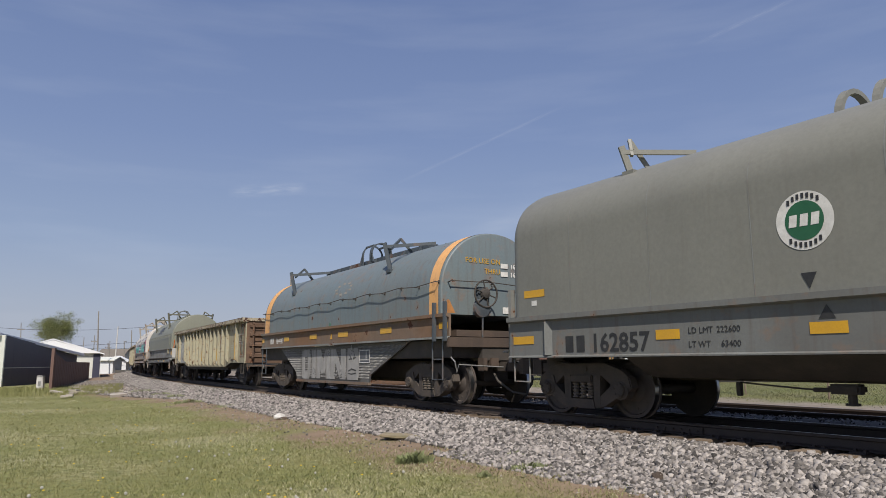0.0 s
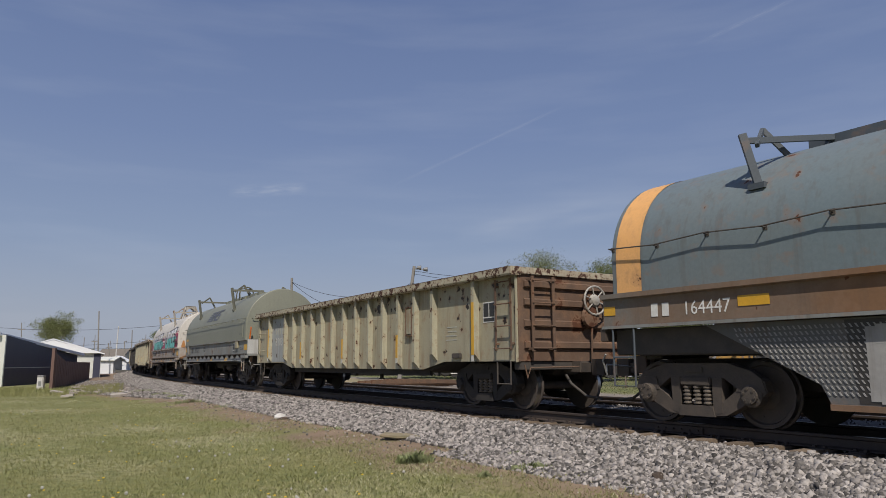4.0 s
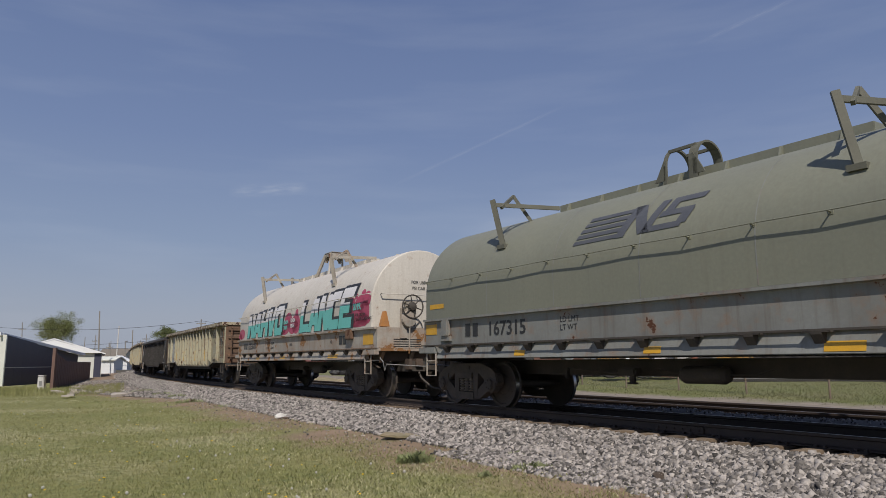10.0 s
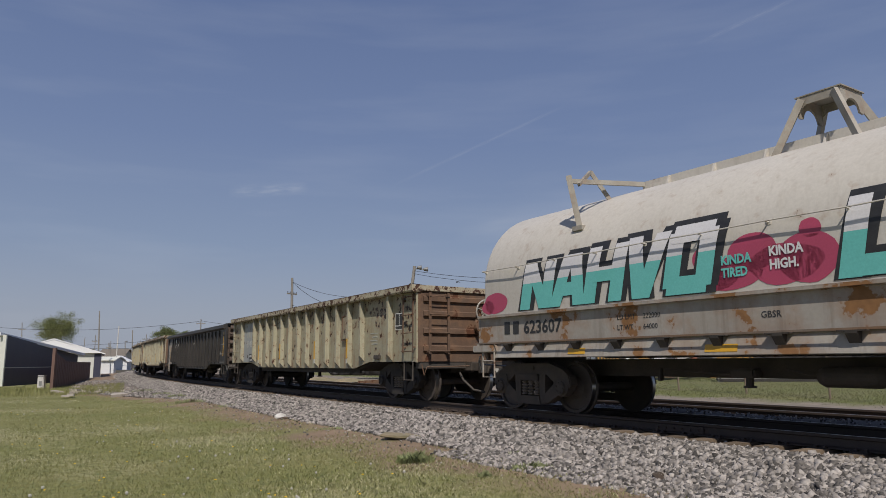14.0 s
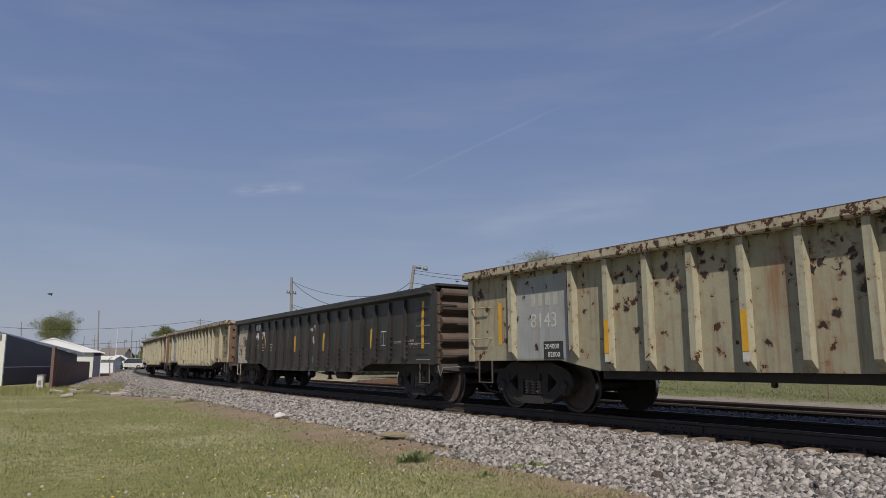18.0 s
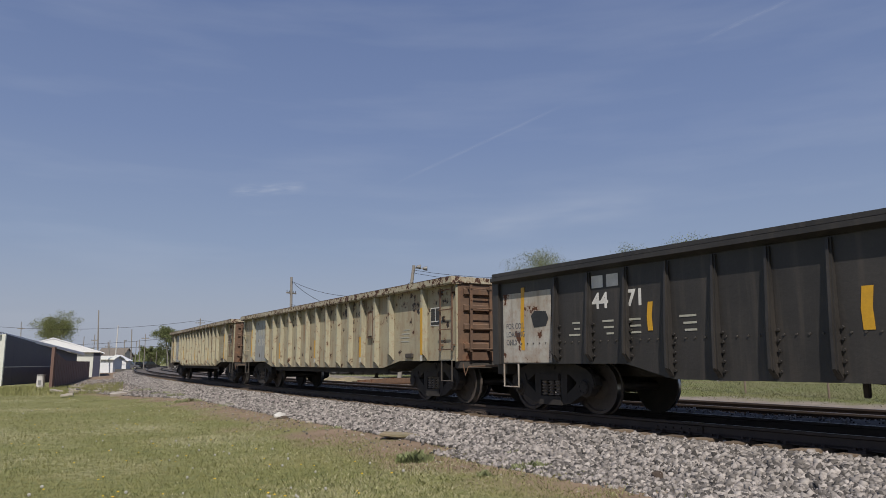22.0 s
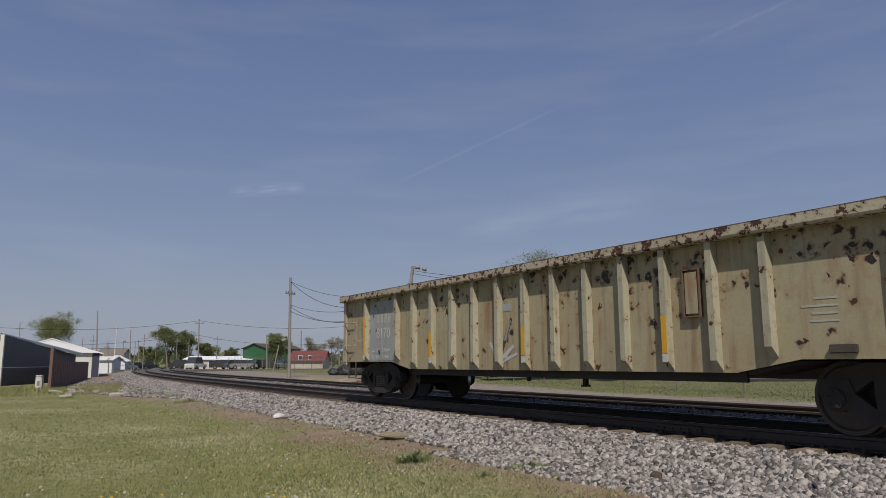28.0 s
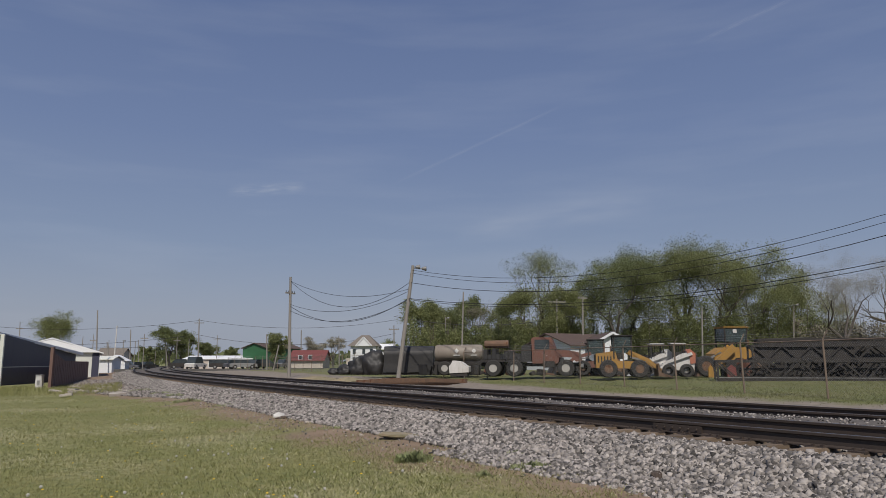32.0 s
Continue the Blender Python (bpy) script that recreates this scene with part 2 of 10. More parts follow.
MAT = {
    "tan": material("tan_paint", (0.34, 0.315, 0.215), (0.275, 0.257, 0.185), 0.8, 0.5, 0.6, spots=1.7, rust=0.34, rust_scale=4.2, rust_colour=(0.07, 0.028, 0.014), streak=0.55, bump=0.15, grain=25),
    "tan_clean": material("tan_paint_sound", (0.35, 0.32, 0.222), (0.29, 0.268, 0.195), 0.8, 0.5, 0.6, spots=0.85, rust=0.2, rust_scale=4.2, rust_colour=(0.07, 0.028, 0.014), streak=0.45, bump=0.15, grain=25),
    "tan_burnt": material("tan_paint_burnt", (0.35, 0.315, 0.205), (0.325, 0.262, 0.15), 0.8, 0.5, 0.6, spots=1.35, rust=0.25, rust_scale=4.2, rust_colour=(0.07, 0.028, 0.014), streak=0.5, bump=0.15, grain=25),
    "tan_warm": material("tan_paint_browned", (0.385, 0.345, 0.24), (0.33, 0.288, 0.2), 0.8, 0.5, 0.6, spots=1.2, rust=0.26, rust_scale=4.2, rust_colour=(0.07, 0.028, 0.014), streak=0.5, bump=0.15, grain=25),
    "tan_light": material("paler_tan", (0.385, 0.365, 0.265), (0.32, 0.30, 0.215), 1.2, 0.5, 0.6, rust=0.32, rust_scale=7.0, rust_colour=(0.08, 0.03, 0.015), streak=0.5, bump=0.15, grain=25),
    "tan_rim": material("rusty_rim_paint", (0.43, 0.40, 0.30), (0.34, 0.30, 0.22), 1.6, 0.5, 0.7, rust=0.62, rust_scale=11.0, rust_colour=(0.085, 0.036, 0.022), bump=0.2, grain=25),
    "rust": material("rusted_steel", (0.11, 0.065, 0.043), (0.145, 0.095, 0.065), 1.5, 0.6, 0.85, streak=0.6, bump=0.3, grain=30, rust=0.4),
    "black_car": material("black_paint", (0.026, 0.024, 0.023), (0.046, 0.042, 0.039), 0.9, 0.6, 0.5, streak=0.4, streak_colour=(0.09, 0.075, 0.062), bump=0.2, grain=30),
    "grimy_white": material("grimy_white_spray", (0.36, 0.355, 0.34), (0.24, 0.235, 0.225), 2.0, 0.6, 0.7, streak=0.4, grain=18),
    "dark_end": material("rusty_black_end", (0.06, 0.045, 0.036), (0.1, 0.07, 0.052), 1.2, 0.6, 0.75, streak=0.4, bump=0.2),
    "olive_dark": material("dark_olive_steel", (0.12, 0.12, 0.092), (0.085, 0.083, 0.066), 2.0, 0.5, 0.6),
    "hoop_dark": material("grimy_hoop_steel", (0.36, 0.34, 0.3), (0.22, 0.19, 0.155), 2.0, 0.6, 0.7, rust=0.3),
    "silver": material("silver_spray_paint", (0.5, 0.5, 0.5), (0.36, 0.36, 0.37), 3.0, 0.5, 0.5),
    "dot_green": material("faded_green_paint", (0.075, 0.2, 0.14), (0.06, 0.15, 0.11), 4.0, 0.5, 0.6),
    "mach_grey": material("weathered_pale_grey", (0.4, 0.39, 0.36), (0.27, 0.24, 0.2), 3.0, 0.6, 0.65),
    "rivet": material("worn_rivet_heads", (0.07, 0.063, 0.056), (0.05, 0.045, 0.04), 8.0, 0.5, 0.6),
    "patch_grey": material("grey_patch_paint", (0.33, 0.35, 0.35), (0.27, 0.28, 0.27), 2.0, 0.5, 0.6, streak=0.3, spots=0.35),
    "white_patch": material("white_patch_paint", (0.47, 0.455, 0.41), (0.34, 0.3, 0.24), 2.0, 0.6, 0.6, streak=0.5, rust=0.42, rust_scale=3.0),
    "grey_cover": material("grey_cover_paint", (0.205, 0.205, 0.178), (0.178, 0.178, 0.156), 0.6, 0.5, 0.5, streak=0.14, grain=18, bump=0.05),
    "olive_cover": material("olive_grey_paint", (0.2, 0.205, 0.158), (0.165, 0.172, 0.138), 0.5, 0.5, 0.5, streak=0.16, grain=18, bump=0.05),
    "grey_body": material("grey_sill_paint", (0.235, 0.245, 0.235), (0.17, 0.17, 0.157), 0.8, 0.6, 0.6, streak=0.55, rust=0.2, rust_scale=3.0, grain=25, bump=0.1),
    "grey_sill": material("grimy_grey_sill_paint", (0.165, 0.172, 0.165), (0.13, 0.13, 0.122), 0.8, 0.6, 0.6, streak=0.45, rust=0.12, rust_scale=3.0, grain=25, bump=0.1),
    "blue_cover": material("blue_grey_paint", (0.142, 0.182, 0.197), (0.162, 0.175, 0.17), 0.5, 0.5, 0.5, streak=0.45, rust=0.17, rust_scale=3.0, grain=20),
    "brown_sill": material("brown_rusty_sill", (0.185, 0.1, 0.05), (0.15, 0.145, 0.13), 0.55, 0.6, 0.75, streak=0.5, rust=0.3, grain=25),
    "orange_band": material("faded_orange_paint", (0.72, 0.38, 0.13), (0.62, 0.36, 0.17), 1.0, 0.4, 0.55, streak=0.25, rust=0.12, rust_scale=4),
    "white_cover": material("dirty_white_paint", (0.54, 0.51, 0.46), (0.46, 0.43, 0.38), 0.5, 0.5, 0.5, streak=0.25, streak_colour=(0.25, 0.2, 0.15), rust=0.06, rust_scale=4, grain=20),
    "white_body": material("stained_white_sill", (0.37, 0.35, 0.315), (0.27, 0.235, 0.195), 0.8, 0.5, 0.6, streak=0.5, rust=0.5, rust_scale=1.4, rust_colour=(0.3, 0.15, 0.06), grain=25),
    # dark fittings; on the blue cover's top fittings the darkness stands for shading
    "dark_blue": material("shade_dark_blue_steel", (0.055, 0.07, 0.085), (0.08, 0.09, 0.10), 1.5, 0.5, 0.6, rust=0.2),
    "sprayed_panel": material("grimy_panel_paint", (0.13, 0.13, 0.127), (0.09, 0.09, 0.087), 0.9, 0.6, 0.65, streak=0.6, rust=0.2, grain=20),
    "slot_grey": material("worn_slot_edges", (0.3, 0.295, 0.285), (0.2, 0.195, 0.185), 1.2, 0.6, 0.6, grain=25),
    "pale_panel": material("pale_grey_panel", (0.46, 0.46, 0.44), (0.38, 0.375, 0.36), 0.8, 0.5, 0.55, streak=0.35, rust=0.05, grain=25),
    "truck": material("grimy_cast_steel", (0.06, 0.05, 0.042), (0.1, 0.078, 0.06), 4.0, 0.5, 0.8, bump=0.3, grain=50),
    # near-black: grime, with the shade below the gondola bodies put into the colour
    "shade_grime": material("shade_and_grime_steel", (0.026, 0.023, 0.021), (0.048, 0.04, 0.034), 3.0, 0.5, 0.85, bump=0.2, grain=40),
    "under": material("dark_underframe", (0.05, 0.044, 0.039), (0.085, 0.07, 0.058), 3.0, 0.5, 0.8, bump=0.2, grain=40),
    "spring": material("worn_spring_steel", (0.13, 0.11, 0.09), (0.19, 0.155, 0.12), 6.0, 0.5, 0.65, 0.2, grain=50),
    "wheel": material("worn_wheel_steel", (0.06, 0.05, 0.044), (0.09, 0.072, 0.06), 5.0, 0.5, 0.7, 0.0, grain=40),
    "tread": material("polished_steel_tread", (0.45, 0.44, 0.42), (0.32, 0.31, 0.3), 5.0, 0.5, 0.28, 1.0, grain=60),
    "yellow": material("reflective_yellow", (0.62, 0.34, 0.02), (0.50, 0.28, 0.03), 4.0, 0.5, 0.4),
    "decal_white": material("white_lettering", (0.70, 0.69, 0.66), (0.5, 0.49, 0.46), 6.0, 0.5, 0.55),
    "stencil_faint": material("faded_white_stencil", (0.42, 0.415, 0.36), (0.34, 0.335, 0.27), 9.0, 0.6, 0.6),
    "flag_orange": material("grimy_orange_paint", (0.45, 0.2, 0.06), (0.3, 0.15, 0.06), 3.0, 0.6, 0.6),
    "stencil_white": material("worn_white_stencil", (0.58, 0.575, 0.53), (0.42, 0.41, 0.36), 9.0, 0.6, 0.6, spots=0.35),
    "decal_black": material("black_lettering", (0.02, 0.02, 0.022), (0.04, 0.04, 0.04), 6.0, 0.5, 0.5),
    "decal_grey": material("dark_grey_lettering", (0.075, 0.08, 0.095), (0.10, 0.105, 0.115), 4.0, 0.5, 0.5),
    "decal_green": plain("green_lettering", (0.02, 0.11, 0.05), 0.45),
    "teal": material("teal_spray_paint", (0.13, 0.48, 0.44), (0.16, 0.52, 0.49), 1.5, 0.5, 0.5),
    "spray_white": material("white_spray_paint", (0.66, 0.65, 0.66), (0.56, 0.56, 0.6), 1.5, 0.5, 0.5),
    "magenta": material("magenta_spray_paint", (0.42, 0.06, 0.125), (0.36, 0.06, 0.11), 1.2, 0.5, 0.5),
    "orange": plain("orange_plastic", (0.75, 0.17, 0.02), 0.45),
    "rail": material("dark_rail_steel", (0.04, 0.03, 0.025), (0.06, 0.043, 0.034), 3.0, 0.5, 0.7, bump=0.1),
    "rail_top": material("worn_rail_head", (0.20, 0.19, 0.185), (0.12, 0.11, 0.105), 2.0, 0.5, 0.35, 0.9, grain=30),
    "tie": material("weathered_tie_wood", (0.17, 0.125, 0.085), (0.10, 0.075, 0.055), 3.0, 0.6, 0.9, bump=0.5, grain=30, random_tint=0.3),
    "stone": material("ballast_stone", (0.25, 0.23, 0.214), (0.155, 0.139, 0.129), 6.0, 0.5, 0.85, bump=0.3, grain=60, random_tint=0.85, island=True),
    "bed": material("fine_ballast", (0.125, 0.11, 0.1), (0.065, 0.056, 0.05), 9.0, 0.6, 0.95, bump=1.0, grain=16),
    "wood_pole": material("grey_pole_wood", (0.255, 0.238, 0.215), (0.185, 0.17, 0.152), 2.0, 0.5, 0.9, bump=0.3, stretch=(4, 4, 0.4)),
    "galv": material("galvanised_steel", (0.33, 0.33, 0.32), (0.24, 0.235, 0.225), 5.0, 0.5, 0.5, 0.6),
    "wire": plain("black_cable", (0.02, 0.02, 0.022), 0.6),
}


# ---- mesh helpers ----
def part(name, bm, mat, parent, label=""):
    me = bpy.data.meshes.new(name)
    bmesh.ops.recalc_face_normals(bm, faces=bm.faces[:])
    bm.to_mesh(me)
    bm.free()
    me.materials.append(MAT[mat] if isinstance(mat, str) else mat)
    ob = new(name, me)
    ob.parent = parent
    if label:
        ob["label"] = label
    return ob


def share(name, me, parent, m):
    ob = new(name, me)
    ob.parent = parent
    ob.matrix_basis = m
    return ob


def box(bm, x0, x1, y0, y1, z0, z1, bevel=0.0):
    v = [bm.verts.new((x, y, z)) for x in (x0, x1) for y in (y0, y1) for z in (z0, z1)]
    faces = [bm.faces.new([v[i] for i in q]) for q in ((0, 1, 3, 2), (4, 6, 7, 5), (0, 4, 5, 1), (2, 3, 7, 6), (0, 2, 6, 4), (1, 5, 7, 3))]
    if bevel:
        bmesh.ops.bevel(bm, geom=list({e for f in faces for e in f.edges}), offset=bevel, segments=2, affect="EDGES", clamp_overlap=True)
    return bm


def prism(bm, outline, a, b, axis="x"):
    """An outline of two coordinates, drawn out from a to b along an axis."""
    def at(p, k):
        return {"x": (k, p[0], p[1]), "y": (p[0], k, p[1]), "z": (p[0], p[1], k)}[axis]
    r0 = [bm.verts.new(at(p, a)) for p in outline]
    r1 = [bm.verts.new(at(p, b)) for p in outline]
    n = len(outline)
    for i in range(n):
        bm.faces.new((r0[i], r0[(i + 1) % n], r1[(i + 1) % n], r1[i]))
    bm.faces.new(r0)
    bm.faces.new(r1[::-1])
    return bm


def rod(bm, p, q, r, seg=8, r2=None):
    """A round bar from p to q."""
    p, q = Vector(p), Vector(q)
    d = (q - p).normalized()
    u = d.orthogonal().normalized()
    w = d.cross(u)
    r2 = r if r2 is None else r2
    rings = []
    for c, rr in ((p, r), (q, r2)):
        rings.append([bm.verts.new(c + (u * math.cos(2 * math.pi * i / seg) + w * math.sin(2 * math.pi * i / seg)) * rr) for i in range(seg)])
    for i in range(seg):
        bm.faces.new((rings[0][i], rings[0][(i + 1) % seg], rings[1][(i + 1) % seg], rings[1][i]))
    bm.faces.new(rings[0][::-1])
    bm.faces.new(rings[1])
    return bm


def pipe(bm, points, r, seg=6):
    """A bent round bar through points, in one piece."""
    pts = [Vector(p) for p in points]
    rings, u = [], None
    for i, p in enumerate(pts):
        d = (pts[min(i + 1, len(pts) - 1)] - pts[max(i - 1, 0)]).normalized()
        u = d.orthogonal().normalized() if u is None else (u - d * u.dot(d)).normalized()
        w = d.cross(u)
        rings.append([bm.verts.new(p + (u * math.cos(2 * math.pi * k / seg) + w * math.sin(2 * math.pi * k / seg)) * r) for k in range(seg)])
    for a, b in zip(rings, rings[1:]):
        for k in range(seg):
            bm.faces.new((a[k], a[(k + 1) % seg], b[(k + 1) % seg], b[k]))
    bm.faces.new(rings[0][::-1])
    bm.faces.new(rings[-1])
    return bm


def bar(bm, p, q, w, h):
    """A square bar from p to q."""
    p, q = Vector(p), Vector(q)
    d = (q - p).normalized()
    u = d.cross(Vector((0, 0, 1)))
    u = (u if u.length > 0.01 else Vector((1, 0, 0))).normalized() * w / 2
    n = d.cross(u).normalized() * h / 2
    r0 = [bm.verts.new(p + a * u + b * n) for a, b in ((-1, -1), (1, -1), (1, 1), (-1, 1))]
    r1 = [bm.verts.new(q + a * u + b * n) for a, b in ((-1, -1), (1, -1), (1, 1), (-1, 1))]
    for i in range(4):
        bm.faces.new((r0[i], r0[(i + 1) % 4], r1[(i + 1) % 4], r1[i]))
    bm.faces.new(r0[::-1])
    bm.faces.new(r1)
    return bm


def lathe(bm, rings, axis="y", seg=24, centre=(0, 0, 0), caps=True):
    """Turned round an axis: rings of (along, radius)."""
    c = Vector(centre)
    loops = []
    for a, r in rings:
        ring = []
        for i in range(seg):
            t = 2 * math.pi * i / seg
            ca, sa = r * math.cos(t), r * math.sin(t)
            ring.append(bm.verts.new(c + Vector({"y": (ca, a, sa), "z": (ca, sa, a), "x": (a, ca, sa)}[axis])))
        loops.append(ring)
    for k in range(len(loops) - 1):
        for i in range(seg):
            bm.faces.new((loops[k][i], loops[k][(i + 1) % seg], loops[k + 1][(i + 1) % seg], loops[k + 1][i]))
    if caps and rings[0][1] > 1e-4:
        bm.faces.new(loops[0][::-1])
    if caps and rings[-1][1] > 1e-4:
        bm.faces.new(loops[-1])
    return bm


def smooth(ob, angle=35):
    me = ob.data
    me.polygons.foreach_set("use_smooth", [True] * len(me.polygons))
    me.set_sharp_from_angle(angle=radians(angle))
    return ob


SIDE = Matrix(((-1, 0, 0, 0), (0, 0, 1, 0), (0, 1, 0, 0), (0, 0, 0, 1)))      # writing on a car's near side
END = Matrix(((0, 0, -1, 0), (-1, 0, 0, 0), (0, 1, 0, 0), (0, 0, 0, 1)))      # writing on a car's end


def lettering(words, size, mat, parent, m, name="lettering", squeeze=1.0, bold=0.0, align="LEFT"):
    """Words as a thin flat mesh."""
    cu = bpy.data.curves.new(name, "FONT")
    cu.body, cu.size, cu.extrude, cu.align_x, cu.offset, cu.resolution_u = words, size, 0.001, align, bold, 2
    tmp = bpy.data.objects.new(name, cu)
    scene.collection.objects.link(tmp)
    me = bpy.data.meshes.new_from_object(tmp.evaluated_get(bpy.context.evaluated_depsgraph_get()))
    bpy.data.objects.remove(tmp)
    bpy.data.curves.remove(cu)
    me.transform(m @ Matrix.Diagonal((squeeze, 1, 1, 1)))
    me.materials.clear()
    me.materials.append(MAT[mat])
    ob = new(name, me)
    ob.parent = parent
    return ob


def plates(bm, spots, y, depth=0.004):
    """Flat rectangles (x0, x1, z0, z1) on a car's near side at y."""
    for x0, x1, z0, z1 in spots:
        box(bm, x0, x1, y, y + depth, z0, z1)
    return bm


def mesh_from(name, verts, faces, mat, smooth_it=False):
    me = bpy.data.meshes.new(name)
    me.from_pydata(verts, [], faces)
    me.materials.append(MAT[mat] if isinstance(mat, str) else mat)
    if smooth_it:
        me.polygons.foreach_set("use_smooth", [True] * len(me.polygons))
    me.update()
    return me


MOVING = []          # (car, where it is in the train, half the distance of its trucks, wheelsets)

# ---- ground, ballast and tracks ----
def rolling(x, y):
    return np.array([0.05 * noise.noise((a * 0.16, b * 0.16, 0.0)) + 0.02 * noise.noise((a * 0.9, b * 0.9, 3.0)) for a, b in zip(x, y)])


def ground_material():
    m = bpy.data.materials.new("lawn_and_dirt")
    m.use_nodes = True
    n, l = m.node_tree.nodes, m.node_tree.links
    bsdf = n["Principled BSDF"]
    bsdf.inputs["Roughness"].default_value = 0.95
    at = n.new("ShaderNodeAttribute")
    at.attribute_name = "from_track"
    co = n.new("ShaderNodeTexCoord")

    def nz(s, d=5.0):
        t = n.new("ShaderNodeTexNoise")
        t.inputs["Scale"].default_value, t.inputs["Detail"].default_value = s, d
        l.new(co.outputs["Object"], t.inputs["Vector"])
        return t.outputs["Fac"]

    def rng(f, a, b, c=0.0, d=1.0):
        r = n.new("ShaderNodeMapRange")
        for k, v in zip(("From Min", "From Max", "To Min", "To Max"), (a, b, c, d)):
            r.inputs[k].default_value = v
        l.new(f, r.inputs["Value"])
        return r.outputs["Result"]

    def mix(f, a, b):
        x = n.new("ShaderNodeMix")
        x.data_type = "RGBA"
        l.new(f, x.inputs[0])
        for s, v in ((6, a), (7, b)):
            if isinstance(v, tuple):
                x.inputs[s].default_value = (*v, 1)
            else:
                l.new(v, x.inputs[s])
        return x.outputs[2]

    def math_(op, a, b):
        x = n.new("ShaderNodeMath")
        x.operation = op
        for i, v in enumerate((a, b)):
            if isinstance(v, float):
                x.inputs[i].default_value = v
            else:
                l.new(v, x.inputs[i])
        return x.outputs[0]

    grass = mix(rng(nz(0.45), 0.35, 0.65), (0.17, 0.175, 0.055), (0.22, 0.205, 0.085))
    grass = mix(rng(nz(0.22, 3.0), 0.52, 0.68), grass, (0.30, 0.28, 0.15))
    grass = mix(rng(nz(7.0, 4.0), 0.4, 0.7), grass, (0.11, 0.125, 0.04))
    dirt = mix(rng(nz(1.5), 0.35, 0.65), (0.235, 0.17, 0.115), (0.18, 0.128, 0.085))
    wobble = math_("ADD", at.outputs["Fac"], rng(nz(0.5), 0.25, 0.75, -1.0, 1.0))
    verge = math_("SUBTRACT", 1.0, rng(wobble, 3.85, 4.75))
    yard = mix(rng(nz(0.3, 3.0), 0.42, 0.6), (0.115, 0.128, 0.04), (0.15, 0.145, 0.062))
    base = mix(rng(at.outputs["Fac"], -7.6, -6.6), yard, mix(verge, grass, dirt))
    strip = math_("MULTIPLY", rng(wobble, -12.3, -11.3), math_("SUBTRACT", 1.0, rng(at.outputs["Fac"], -5.0, -4.0)))
    base = mix(strip, base, mix(rng(nz(2.5), 0.35, 0.65), (0.235, 0.2, 0.165), (0.17, 0.145, 0.115)))
    l.new(base, bsdf.inputs["Base Color"])
    b = n.new("ShaderNodeBump")
    b.inputs["Strength"].default_value, b.inputs["Distance"].default_value = 0.7, 0.04
    l.new(nz(22.0), b.inputs["Height"])
    l.new(b.outputs["Normal"], bsdf.inputs["Normal"])
    return m


def lane(side, arc):
    """How much wider the bare ground is further along the line, on both sides of it."""
    return np.where(side > 0, 2.5 * np.clip((arc - 27) / 16, 0, 1), -3.2 * np.clip((arc - 24) / 16, 0, 1))


def build_ground():
    radii = np.concatenate([[0.0], np.geomspace(1.5, 200, 110), np.geomspace(220, 4500, 16)])
    turn = np.radians(np.concatenate([np.arange(-180, -60, 4), np.arange(-60, 60, 0.75), np.arange(60, 180, 4)]))
    r, t = np.meshgrid(radii, turn, indexing="ij")
    x, y = (r * np.sin(t)).ravel(), (r * np.cos(t)).ravel()
    side, arc = line_side(x, y)
    z = ground_z(side)
    near = np.clip((np.abs(side) - 2.5) / 2, 0, 1) * (r.ravel() < 150)
    z = z + rolling(x, y) * near - np.clip(r.ravel() - 160, 0, 400) * 0.0006
    k, a = len(radii), len(turn)
    faces = [(i * a + j, i * a + (j + 1) % a, (i + 1) * a + (j + 1) % a, (i + 1) * a + j) for i in range(k - 1) for j in range(a)]
    me = mesh_from("ground", np.stack([x, y, z], 1).tolist(), faces, ground_material(), True)
    at = me.attributes.new("from_track", "FLOAT", "POINT")
    at.data.foreach_set("value", (side - lane(side, arc)).astype(np.float32))
    tagged(new("ground", me), "mown lawn with dry patches, bare dirt verge and yard grass", "ground", kind="structure")


build_ground()

BED = ((3.35, -0.70), (3.05, -0.56), (1.95, -0.265), (1.4, -0.228), (0.9, -0.228), (-0.9, -0.205), (-1.25, -0.06), (-1.6, -0.03), (-2.05, -0.04), (-2.5, -0.1), (-2.75, -0.2), (-4.6, -0.2), (-5.3, -0.25), (-6.6, -0.47))


def strip_along(name, profile, s_list, mat, closed=False, dz=None):
    verts, faces = [], []
    n = len(profile)
    for s in s_list:
        for v, z in profile:
            x, y, a = on_line(s, v)
            verts.append((x, y, z + (dz(x, y, v) if dz else 0)))
    for i in range(len(s_list) - 1):
        for j in range(n if closed else n - 1):
            k = (j + 1) % n
            faces.append((i * n + j, i * n + k, (i + 1) * n + k, (i + 1) * n + j))
    if closed:
        faces += [tuple(range(n))[::-1], tuple(range((len(s_list) - 1) * n, len(s_list) * n))]
    return mesh_from(name, verts, faces, mat)


def spread(a, b, fine, coarse, edge):
    return list(np.arange(a, edge, fine)) + list(np.arange(edge, b, coarse))


